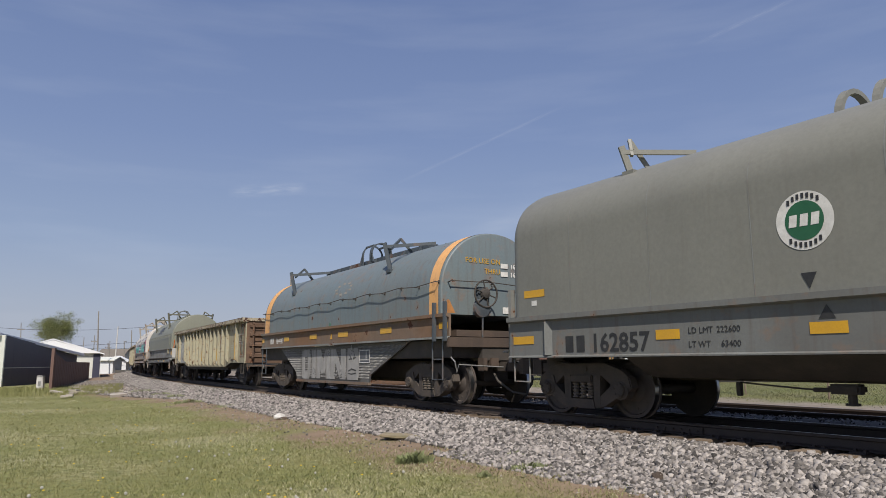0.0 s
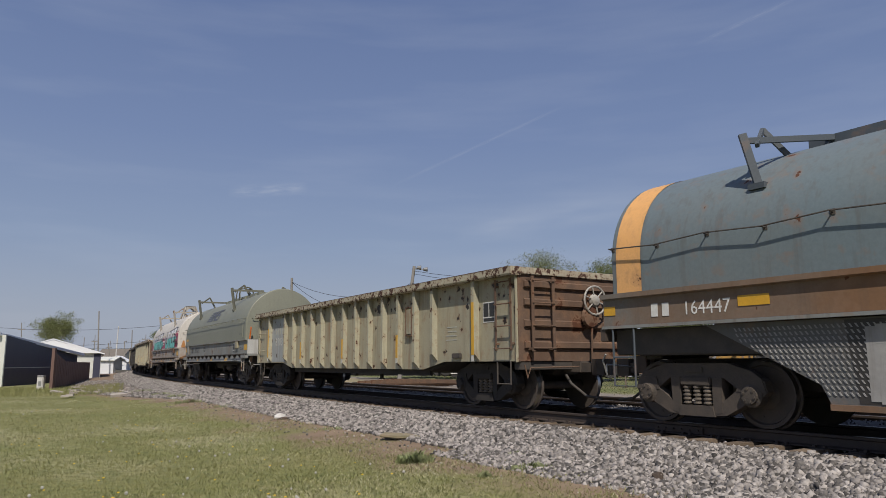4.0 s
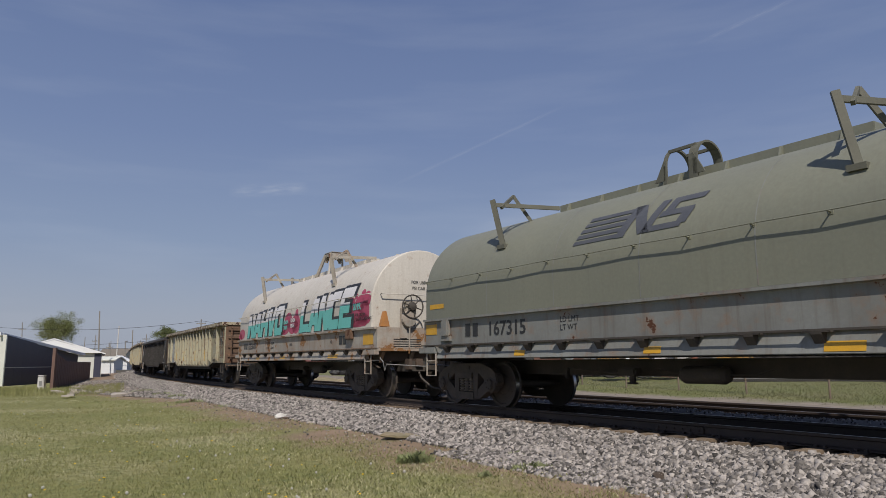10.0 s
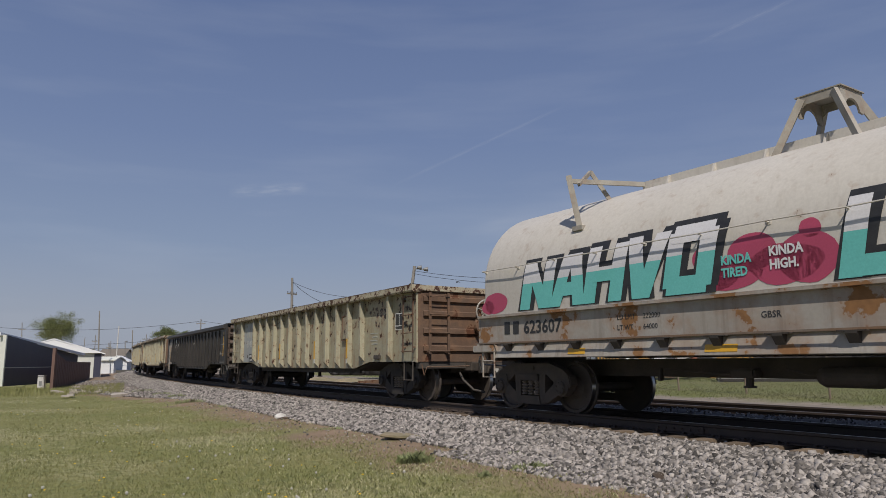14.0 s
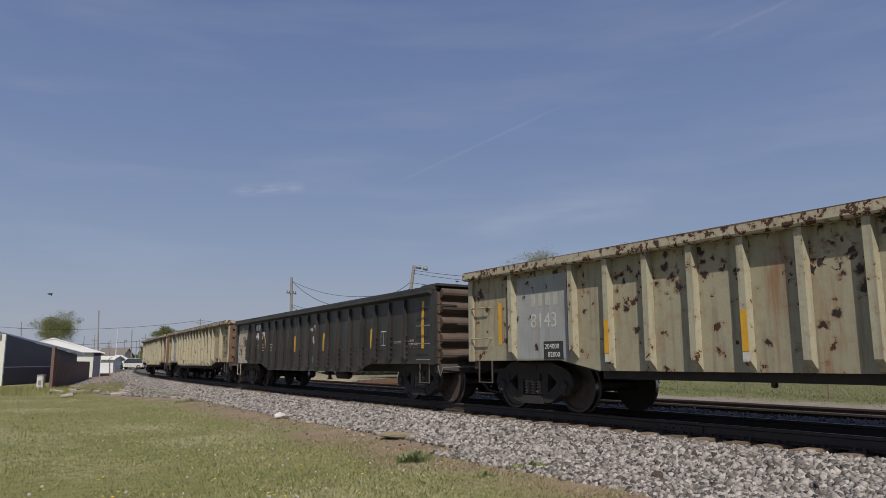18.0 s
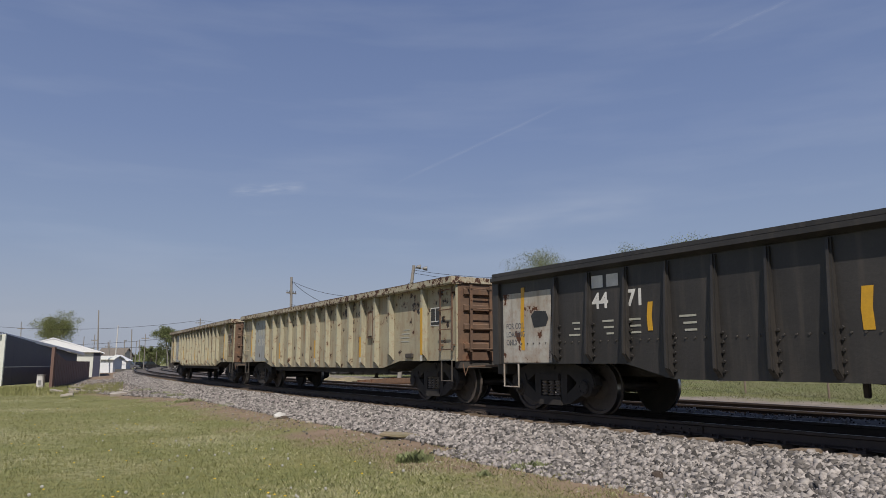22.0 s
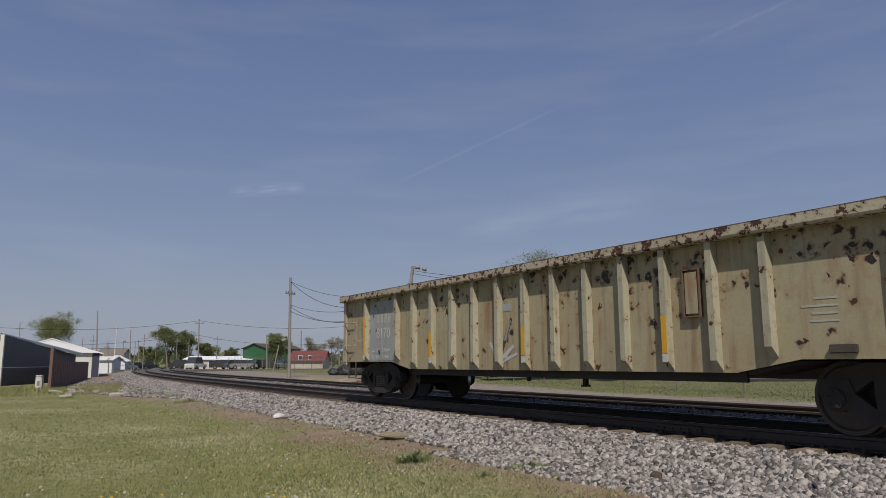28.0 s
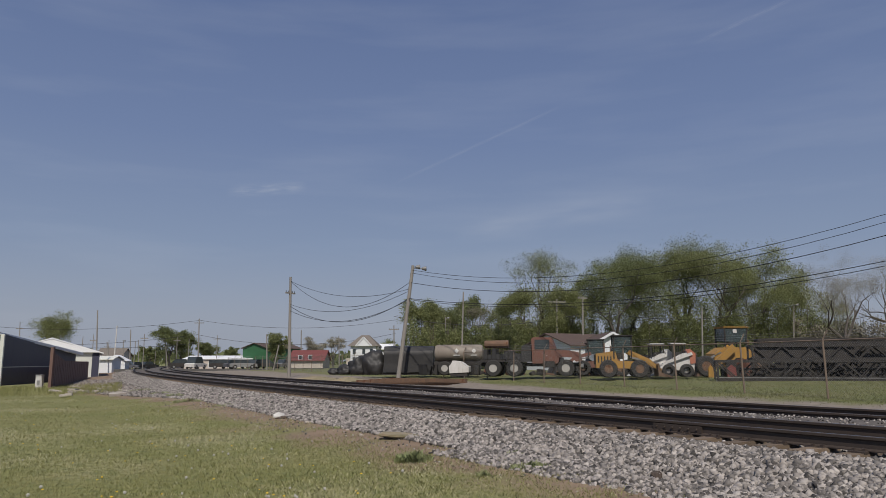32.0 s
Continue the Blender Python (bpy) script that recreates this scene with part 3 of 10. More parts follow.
def build_bed():
    s_list = list(np.arange(-90, 2, 3.0)) + list(np.arange(2, 60, 0.4)) + list(np.arange(60, 500, 3.0))
    prof = []
    for (v0, z0), (v1, z1) in zip(BED, BED[1:]):
        k = max(1, int(abs(v1 - v0) / 0.3))
        prof += [(v0 + (v1 - v0) * i / k, z0 + (z1 - z0) * i / k) for i in range(k)]
    prof.append(BED[-1])
    me = strip_along("ballast_bed", prof, s_list, "bed", dz=lambda x, y, v: 0.05 * noise.noise((x * 0.8, y * 0.8, 5.0)) * (1 if v > 1.6 or v < -1.2 else 0.2))
    return tagged(new("ballast_bed", me), "grey crushed-stone ballast bed under two tracks", "ballast", kind="structure")


ballast_bed = build_bed()

RAIL = [(-0.07, -0.172), (0.07, -0.172), (0.07, -0.158), (0.012, -0.142), (0.010, -0.05), (0.036, -0.036), (0.036, -0.006), (0.028, 0.0),
        (-0.028, 0.0), (-0.036, -0.006), (-0.036, -0.036), (-0.010, -0.05), (-0.012, -0.142), (-0.07, -0.158)]


def build_rails():
    s_list = list(np.arange(-200, 0, 4.0)) + list(np.arange(0, 150, 1.0)) + list(np.arange(150, 560, 4.0))
    for centre, tag in ((0.0, "near"), (-TRACK_GAP, "far")):
        track = tagged(new("railway_track"), "dark steel rails on wooden ties in grey ballast", "railway track", "two parallel tracks", "structure")
        for g in (0.753, -0.753):
            me = strip_along("rail", [(centre + g + v, z) for v, z in RAIL], s_list, "rail", True)
            me.materials.append(MAT["rail_top"])
            n = len(RAIL)
            for i in range(len(s_list) - 1):
                me.polygons[i * n + 7].material_index = 1
            share("rail", me, track, Matrix())
        if centre == 0.0:
            build_ties(track, centre, 2.5, 64)
            build_joints(track)
        else:
            build_ties(track, centre, 3, 60)


def tie_mesh():
    bm = bmesh.new()
    box(bm, -0.115, 0.115, -1.34, 1.34, -0.34, -0.178, 0.012)
    me = bpy.data.meshes.new("tie")
    bm.to_mesh(me)
    bm.free()
    me.materials.append(MAT["tie"])
    return me


def plate_mesh():
    bm = bmesh.new()
    box(bm, -0.1, 0.1, -0.17, 0.17, -0.19, -0.166)
    for sx in (-0.06, 0.06):
        for sy in (-0.095, 0.095):
            box(bm, sx - 0.018, sx + 0.018, sy - 0.02, sy + 0.02, -0.17, -0.135)
    me = bpy.data.meshes.new("tie_plate")
    bm.to_mesh(me)
    bm.free()
    me.materials.append(MAT["rail"])
    return me


def build_ties(track, centre, s0, s1):
    me, pl = tie_mesh(), plate_mesh()
    rnd = random.Random(4)
    s = s0
    while s < s1:
        x, y, a = on_line(s, centre)
        m = pose(x, y, rnd.uniform(-0.012, 0.01), 0, 0, math.degrees(a) + 90 + rnd.uniform(-1.2, 1.2)) @ pose(0, rnd.uniform(-0.06, 0.06), 0)
        share("tie", me, track, m)
        if centre == 0.0 and s < 34:
            x, y, a = on_line(s, 0.753)
            share("tie_plate", pl, track, pose(x, y, 0, 0, 0, math.degrees(a) + 90))
        s += 0.5


def build_joints(track):
    for s, side in ((7.2, 0.753), (11.5, -0.753)):
        x, y, a = on_line(s, side)
        bm = bmesh.new()
        box(bm, -0.45, 0.45, 0.012, 0.045, -0.15, -0.05, 0.008)
        for k in range(6):
            rod(bm, (-0.37 + k * 0.148, 0.04, -0.1), (-0.37 + k * 0.148, 0.07, -0.1), 0.016, 6)
        part("joint_bar", bm, "rail", track).matrix_basis = pose(x, y, 0, 0, 0, math.degrees(a) + 90)


build_rails()


def stones():
    """Loose stones on the shoulder and between the tracks, in one mesh."""
    rng = np.random.default_rng(7)
    cube = np.array([(x, y, z) for x in (-1, 1) for y in (-1, 1) for z in (-1, 1)], float)
    quads = np.array([(0, 1, 3, 2), (4, 6, 7, 5), (0, 4, 5, 1), (2, 3, 7, 6), (0, 2, 6, 4), (1, 5, 7, 3)])
    bv, bz = np.array([p[0] for p in BED])[::-1], np.array([p[1] for p in BED])[::-1]
    rows = []
    for count, s0, s1, v0, v1, size in ((44000, 2.5, 24, 1.34, 3.15, 0.033), (3500, 3.5, 9.5, 3.0, 3.75, 0.028), (20000, 24, 60, 1.3, 3.1, 0.032), (4500, 60, 120, 1.1, 3.1, 0.042), (1200, 2.5, 40, 0.9, 1.32, 0.018),
                                        (5000, 3, 30, -0.68, 0.68, 0.022), (4200, 3, 45, -2.75, -0.9, 0.017), (2200, 3, 40, -4.2, -3.05, 0.017), (1600, 4, 50, 3.05, 4.6, 0.0165), (6000, 29, 70, 3.0, 7.3, 0.0305), (2500, 6, 50, -6.6, -4.4, 0.03)):
        s = s0 + (s1 - s0) * rng.random(count) ** 1.25
        v = v0 + (v1 - v0) * rng.random(count)
        if size == 0.0165:
            v = v0 + (v1 - v0) * rng.random(count) ** 2.5
        if size == 0.0305:      # spills wider where the lane opens
            v = v0 + (v1 - v0) * rng.random(count) * np.clip((s - 27) / 20, 0.05, 1)
        rows.append(np.stack([s, v, size * rng.uniform(0.55, 1.5, count)], 1))
    d = np.concatenate(rows)
    s, v, size = d.T
    a = np.interp(s, LINE_S, LINE_A)
    cx = np.interp(s, LINE_S, LINE_X) - v * np.cos(a)
    cy = np.interp(s, LINE_S, LINE_Y) - v * np.sin(a)
    lump = np.array([0.05 * noise.noise((p * 0.8, q * 0.8, 5.0)) for p, q in zip(cx, cy)]) * np.where((v > 1.6) | (v < -1.2), 1, 0.2)
    cz = np.where(v > 2.0, np.maximum(ground_z(v) + 0.004, np.interp(v, bv, bz) + lump), np.interp(v, bv, bz) + lump) + size * rng.uniform(0.0, 0.7, len(s))
    shape = cube[None] * rng.uniform(0.45, 1.0, (len(s), 8, 3)) * rng.uniform(0.6, 1.15, (len(s), 1, 3))
    q = rng.normal(size=(len(s), 4))
    q /= np.linalg.norm(q, axis=1)[:, None]
    w, x, y, z = q.T
    rot = np.stack([1 - 2 * (y * y + z * z), 2 * (x * y - z * w), 2 * (x * z + y * w), 2 * (x * y + z * w), 1 - 2 * (x * x + z * z), 2 * (y * z - x * w),
                    2 * (x * z - y * w), 2 * (y * z + x * w), 1 - 2 * (x * x + y * y)], 1).reshape(-1, 3, 3)
    pts = np.einsum("nij,nkj->nki", rot, shape) * size[:, None, None] + np.stack([cx, cy, cz], 1)[:, None]
    faces = (quads[None] + 8 * np.arange(len(s))[:, None, None]).reshape(-1, 4)
    me = bpy.data.meshes.new("ballast_stones")
    me.vertices.add(len(pts) * 8)
    me.vertices.foreach_set("co", pts.ravel())
    me.loops.add(len(faces) * 4)
    me.loops.foreach_set("vertex_index", faces.ravel())
    me.polygons.add(len(faces))
    me.polygons.foreach_set("loop_start", np.arange(len(faces)) * 4)
    me.materials.append(MAT["stone"])
    me.update(calc_edges=True)
    tagged(new("ballast_stones", me), "loose pale and dark grey crushed ballast stones", "ballast", kind="stuff")


stones()

# ---- freight cars: x along the car towards its rear, y towards the camera, z up from the rail ----
BASE = 1.73            # wheelbase of a truck
WHEEL = 0.455


def wheelset_meshes():
    bm = bmesh.new()
    for sgn in (1, -1):
        y = 0.75 * sgn
        lathe(bm, [(y - 0.075 * sgn, 0.10), (y - 0.07 * sgn, WHEEL + 0.024), (y - 0.04 * sgn, WHEEL + 0.026), (y - 0.03 * sgn, WHEEL), (y + 0.062 * sgn, WHEEL - 0.006),
                   (y + 0.064 * sgn, WHEEL - 0.055), (y + 0.028 * sgn, WHEEL - 0.075), (y + 0.018 * sgn, 0.20), (y + 0.07 * sgn, 0.13), (y + 0.075 * sgn, 0.09)], "y", 36)
        for k in range(8):      # small marks that show the turning
            t = math.pi * k / 4
            rod(bm, (0.30 * math.cos(t), y + 0.018 * sgn, 0.30 * math.sin(t)), (0.30 * math.cos(t), y + 0.03 * sgn, 0.30 * math.sin(t)), 0.02, 6)
    rod(bm, (0, -0.98, 0), (0, 0.98, 0), 0.075, 12)
    me = bpy.data.meshes.new("wheelset")
    bmesh.ops.recalc_face_normals(bm, faces=bm.faces[:])
    bm.to_mesh(me)
    bm.free()
    me.materials.append(MAT["wheel"])
    me.materials.append(MAT["tread"])
    for p in me.polygons:
        c = p.center
        r = math.hypot(c.x, c.z)
        if r > WHEEL - 0.03 and 0.72 < abs(c.y) < 0.83:
            p.material_index = 1
        p.use_smooth = True
    me.set_sharp_from_angle(angle=radians(35))
    return me


def frame_mesh(mat):
    """One cast side frame of a truck, at y = 0: arched top, sloping legs, spring opening and bolted bearing ends."""
    bm = bmesh.new()
    prism(bm, [(-1.1, 0.5), (-1.06, 0.64), (-0.88, 0.77), (-0.52, 0.88), (0.52, 0.88), (0.88, 0.77), (1.06, 0.64), (1.1, 0.5), (1.0, 0.42), (0.7, 0.5), (0.46, 0.67), (-0.46, 0.67), (-0.7, 0.5), (-1.0, 0.42)], -0.075, 0.075, "y")
    for s in (-1, 1):
        prism(bm, [(s * 0.96, 0.42), (s * 0.66, 0.52), (s * 0.4, 0.33), (s * 0.28, 0.3), (s * 0.28, 0.15), (s * 0.48, 0.17)], -0.1, 0.085, "y")
        prism(bm, [(s * 0.27, 0.16), (s * 0.41, 0.2), (s * 0.43, 0.68), (s * 0.27, 0.68)], -0.08, 0.09, "y")
        lathe(bm, [(-0.06, 0.16), (0.09, 0.16), (0.11, 0.12), (0.15, 0.115), (0.155, 0.04)], "y", 18, (s * BASE / 2, 0, 0.455))
        for k in range(6):
            t = 2 * math.pi * k / 6 + 0.3
            rod(bm, (s * BASE / 2 + 0.085 * math.cos(t), 0.13, 0.455 + 0.085 * math.sin(t)), (s * BASE / 2 + 0.085 * math.cos(t), 0.165, 0.455 + 0.085 * math.sin(t)), 0.02, 6)
        prism(bm, [(s * BASE / 2 - 0.22, 0.5), (s * BASE / 2 - 0.16, 0.68), (s * BASE / 2 + 0.16, 0.68), (s * BASE / 2 + 0.22, 0.5)], -0.085, 0.095, "y")
    prism(bm, [(-0.3, 0.14), (0.3, 0.14), (0.27, 0.29), (-0.27, 0.29)], -0.11, 0.11, "y")
    box(bm, -0.25, 0.25, -0.09, 0.12, 0.565, 0.685, 0.015)
    box(bm, -0.13, 0.13, 0.07, 0.1, 0.75, 0.83, 0.01)
    me = bpy.data.meshes.new("side_frame")
    bmesh.ops.recalc_face_normals(bm, faces=bm.faces[:])
    bm.to_mesh(me)
    bm.free()
    me.materials.append(MAT[mat])
    return me


def spring_mesh():
    bm = bmesh.new()
    for k in range(5):
        lathe(bm, [(0.3 + k * 0.055, 0.04), (0.312 + k * 0.055, 0.066), (0.33 + k * 0.055, 0.066), (0.342 + k * 0.055, 0.04)], "z", 12)
    rod(bm, (0, 0, 0.31), (0, 0, 0.6), 0.045, 8)
    me = bpy.data.meshes.new("spring")
    bm.to_mesh(me)
    bm.free()
    me.materials.append(MAT["spring"])
    return me


WHEELSET, SIDE_FRAME, SHADE_GRIME_FRAME, SPRING = wheelset_meshes(), frame_mesh("truck"), frame_mesh("shade_grime"), spring_mesh()


def add_truck(car, x, sets, shade_grime):
    bm = bmesh.new()
    box(bm, -0.2, 0.2, -0.95, 0.95, 0.46, 0.72, 0.02)
    box(bm, -0.3, 0.3, -0.2, 0.2, 0.70, 0.82, 0.02)
    for s in (-1, 1):
        box(bm, s * 0.45 - 0.04, s * 0.45 + 0.04, -0.8, 0.8, 0.36, 0.46)
        for y in (-0.75, 0.75):
            box(bm, s * 0.43 - 0.03, s * 0.43 + 0.03, y - 0.08, y + 0.08, 0.35, 0.62, 0.01)
    truck = part("truck", bm, "truck", car)
    truck.matrix_basis = pose(x, 0, 0)
    for y in (1.02, -1.02):
        # gondolas take the darker copy of the frame, body shade included in its colour
        share("side_frame", SHADE_GRIME_FRAME if shade_grime else SIDE_FRAME, truck, pose(0, y, 0, 0, 0, 0 if y > 0 else 180))
        for k in (-0.17, 0, 0.17):
            share("spring", SPRING, truck, pose(k, y + 0.05 * (1 if y > 0 else -1), 0))
    for s in (-1, 1):
        w = share("wheelset", WHEELSET, truck, pose(s * BASE / 2, 0, WHEEL))
        sets.append((w, s * BASE / 2))
    return truck


def add_running_gear(car, half, overhang, at, reach, shift=0.0, shade_grime=False):
    """Trucks, couplers and air hoses. half: half the body's length; shift: of both trucks towards the rear."""
    sets = []
    for s in (-1, 1):
        add_truck(car, s * (half - overhang) + shift, sets, shade_grime)
        bm = bmesh.new()
        box(bm, s * half - 0.25, s * half + 0.25, -0.11, 0.11, 0.70, 0.92, 0.02)
        bar(bm, (s * (half + 0.2), 0, 0.80), (s * (half + reach - 0.12), 0, 0.80), 0.16, 0.17)
        prism(bm, [(s * (half + reach - 0.24), -0.14), (s * (half + reach + 0.02), -0.17), (s * (half + reach + 0.06), -0.05), (s * (half + reach - 0.02), 0.02),
                   (s * (half + reach + 0.05), 0.10), (s * (half + reach - 0.06), 0.17), (s * (half + reach - 0.24), 0.12)], 0.66, 0.96, "z")
        part("coupler", bm, "truck", car)
        bm = bmesh.new()
        pts = [(s * (half + 0.02), 0.28, 0.66), (s * (half + 0.15), 0.27, 0.5), (s * (half + reach * 0.6), 0.2, 0.28), (s * (half + reach), 0.12, 0.24)]
        pipe(bm, pts, 0.026, 8)
        part("air_hose", bm, "under", car)
    MOVING.append((car, at, half - overhang, sets))


def under_gear(car, half, z=0.78, valve=1.1, tank=None):
    """Centre sill, brake valve, rods and, where one shows, the air tank below the floor."""
    bm = bmesh.new()
    box(bm, -half + 0.3, half - 0.3, -0.33, 0.33, 0.66 if z > 0.7 else z, 0.95, 0.01)
    part("centre_sill", bm, "under", car)
    if tank is not None:
        bm = bmesh.new()
        lathe(bm, [(-0.44, 0.03), (-0.41, 0.1), (-0.34, 0.135), (0.34, 0.135), (0.41, 0.1), (0.44, 0.03)], "x", 18, (tank, 0.62, z - 0.1))
        part("air_tank", bm, "under", car)
    bm = bmesh.new()
    box(bm, valve - 0.2, valve + 0.2, 0.5, 0.72, z - 0.13, z - 0.002, 0.03)
    rod(bm, (valve - 0.05, 0.6, z - 0.12), (valve - 0.05, 0.6, z - 0.24), 0.055, 10)
    rod(bm, (valve - 0.05, 0.6, z - 0.24), (valve - 0.05, 0.6, z - 0.27), 0.09, 10)
    rod(bm, (valve + 0.18, 0.68, z - 0.08), (valve + 0.38, 0.7, z - 0.08), 0.03, 8)
    part("brake_valve", bm, "under", car)
    bm = bmesh.new()
    pipe(bm, [(valve + 0.36, 0.7, z - 0.08), (valve + 0.9, 0.66, z - 0.05), (valve + 1.5, 0.6, z - 0.01)], 0.012)
    part("brake_rod", bm, "under", car)
    bm = bmesh.new()
    pipe(bm, [(valve - 0.6, 0.62, z - 0.01), (valve - 0.9, 0.64, z - 0.07), (valve - 2.3, 0.6, z - 0.1), (valve - 2.6, 0.6, z - 0.01)], 0.011)
    part("brake_rod", bm, "under", car)
    bm = bmesh.new()
    box(bm, valve + 1.46, valve + 1.53, 0.6, 0.68, z - 0.2, z - 0.002, 0.01)
    part("rod_hanger", bm, "under", car)


def stirrup(car, x, y, z, wide=0.42, drop=0.42, mat="under", s=1):
    bm = bmesh.new()
    pipe(bm, [(x - wide / 2, y, z), (x - wide / 2, y, z - drop), (x + wide / 2, y, z - drop), (x + wide / 2, y, z)], 0.018)
    if drop > 0.5:
        rod(bm, (x - wide / 2, y, z - drop * 0.5), (x + wide / 2, y, z - drop * 0.5), 0.016, 6)
    part("step", bm, mat, car, "bent steel sill step")


def grab(car, p, q, out, mat, r=0.012, name="grab_iron"):
    """A grab iron from p to q, standing off by the vector out."""
    p, q, o = Vector(p), Vector(q), Vector(out)
    bm = bmesh.new()
    pipe(bm, [p, p + o, q + o, q], r)
    part(name, bm, mat, car)


GON_RIBS = (1.32, *(2.94 + 0.805 * k for k in range(13)), 14.22)


def gondola(at, seed, mats, number, label, colours, limits=("", "")):
    """A tan, rib-sided gondola. at: the middle of the car in the train; its front is the end at -x."""
    car = tagged(new("gondola_car"), label, "rail car", "gondola cars")
    half, top, floor_, low = 7.8, 2.68, 0.92, 0.75
    tan, pale, rim = mats
    rnd = random.Random(seed)
    y = 1.40
    for s in (1, -1):
        bm = bmesh.new()
        prism(bm, [(-half, floor_), (-half + 2.6, floor_), (-half + 3.5, low), (half - 3.5, low), (half - 2.6, floor_), (half, floor_), (half, top - 0.08), (-half, top - 0.08)], s * y, s * (y - 0.03), "y")
        part("side_panel", bm, tan, car)
        bm = bmesh.new()
        prism(bm, [(s * (y + 0.17), top - 0.16), (s * (y + 0.19), top - 0.13), (s * (y + 0.19), top), (s * (y - 0.05), top), (s * (y - 0.05), top - 0.16)], -half - 0.05, half + 0.05)
        part("top_rim", bm, rim, car, "chipped and rusted top rim")
        bm = bmesh.new()
        for k in range(26):
            a = -half + 2 * half * k / 26
            b, dip = a + 2 * half / 26 + 0.002, rnd.uniform(0.002, 0.014)
            prism(bm, [(s * (y + 0.1925), top - dip), (s * (y + 0.1925), top + 0.003), (s * (y + 0.12), top + 0.003), (s * (y + 0.12), top - dip)], a, b)
        part("rim_edge", bm, "rust", car, "rusted top edge of the rim")
        bm = bmesh.new()
        prism(bm, [(s * (y - 0.2), low - 0.13), (s * (y - 0.14), low - 0.13), (s * (y - 0.14), low + 0.04), (s * (y - 0.2), low + 0.04)], -half + 3.45, half - 3.45)
        part("side_sill", bm, "shade_grime", car)
    for r in GON_RIBS:
        x = -half + r
        z0 = floor_ + 0.02 if r < 3.4 or r > 12.0 else low + 0.02
        for s in (1, -1):
            bm = bmesh.new()
            w = 0.056
            prism(bm, [(x - w, s * (y + 0.002)), (x - w * 0.9, s * (y + 0.13)), (x + w * 0.9, s * (y + 0.13)), (x + w, s * (y + 0.002))], z0 + 0.14, top - 0.165, "z")
            v = [bm.verts.new(p) for p in ((x - w, s * y, z0), (x + w, s * y, z0), (x + w * 0.9, s * (y + 0.13), z0 + 0.14), (x - w * 0.9, s * (y + 0.13), z0 + 0.14))]
            bm.faces.new(v)
            for i, j in ((0, 3), (1, 2)):
                t = bm.verts.new((x - w if i == 0 else x + w, s * y, z0 + 0.14))
                bm.faces.new((v[i], v[j], t))
            # near-side ribs take the paler tan, far-side ribs the panel's tan
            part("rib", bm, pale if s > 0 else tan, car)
    for r, z0, z1 in colours:
        bm = bmesh.new()
        box(bm, -half + r - 0.046, -half + r + 0.046, y + 0.13, y + 0.135, z0, z1)
        part("reflector", bm, "yellow", car, "amber reflector stripe on a rib")
        bm = bmesh.new()
        box(bm, -half + r - 0.046, -half + r + 0.046, y + 0.13, y + 0.134, z0 - 0.13, z0 - 0.01)
        part("stencil_patch", bm, "stencil_white", car, "worn white end of the stripe")
    # ends: corner posts, ribbed sheet and cross beams
    for s in (-1, 1):
        bm = bmesh.new()
        box(bm, s * half - 0.015, s * half + 0.015, -y, y, floor_, top - 0.06)
        part("end_panel", bm, "rust" if s < 0 else tan, car, "rust-streaked end sheet")
        for z in (1.22, 1.62, 2.02, 2.36):
            bm = bmesh.new()
            prism(bm, [(s * (half + 0.015), z - 0.075), (s * (half + 0.07), z - 0.05), (s * (half + 0.07), z + 0.05), (s * (half + 0.015), z + 0.075)], -y + 0.12, y - 0.12, "y")
            part("end_beam", bm, "rust" if s < 0 else tan, car)
        bm = bmesh.new()
        box(bm, s * half - 0.06, s * half + 0.15, -y - 0.15, y + 0.15, top - 0.14, top - 0.004, 0.012)
        part("end_rim", bm, rim, car)
        for q in (-1, 1):
            bm = bmesh.new()
            box(bm, s * half - (0.09 if s > 0 else 0.0), s * half + (0.0 if s > 0 else 0.09) + s * 0.06, q * (y - 0.06), q * (y + 0.05), floor_ - 0.02, top - 0.15, 0.01)
            # same split for the posts: paler tan on the near side only
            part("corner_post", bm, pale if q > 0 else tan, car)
        bm = bmesh.new()
        box(bm, s * half - 0.2 * (s > 0), s * half + 0.2 * (s < 0), -1.35, 1.35, floor_ - 0.16, floor_ - 0.004, 0.01)
        part("end_sill", bm, "under", car)
    bm = bmesh.new()
    box(bm, -half + 0.1, half - 0.1, -y + 0.03, y - 0.03, floor_ + 0.0, floor_ + 0.05)
    part("floor", bm, "rust", car)
    for s in (-1, 1):
        bm = bmesh.new()
        prism(bm, [(s * (half - 2.55), 0.9), (s * (half - 3.4), 0.72), (s * (half - 3.4), 0.9)], -1.3, 1.3, "y")
        part("bolster_web", bm, "shade_grime", car)
    # ladder and grab irons at the front corner, near side
    bm = bmesh.new()
    for x in (-half + 0.13, -half + 0.61):
        box(bm, x - 0.025, x + 0.025, y + 0.06, y + 0.075, 1.12, 2.48)
        for z in (1.25, 2.35):
            box(bm, x - 0.025, x + 0.025, y, y + 0.07, z - 0.02, z + 0.02)
    for k in range(4):
        rod(bm, (-half + 0.11, y + 0.1, 1.16 + k * 0.42), (-half + 0.63, y + 0.1, 1.16 + k * 0.42), 0.013, 6)
    part("ladder", bm, "rust", car, "rusty steel side ladder")
    bm = bmesh.new()
    for yy in (1.18, 0.68):
        box(bm, -half - 0.19, -half - 0.165, yy - 0.03, yy + 0.03, 1.1, 2.5)
        for z in (1.15, 2.44):
            box(bm, -half - 0.17, -half - 0.02, yy - 0.02, yy + 0.02, z - 0.02, z + 0.02)
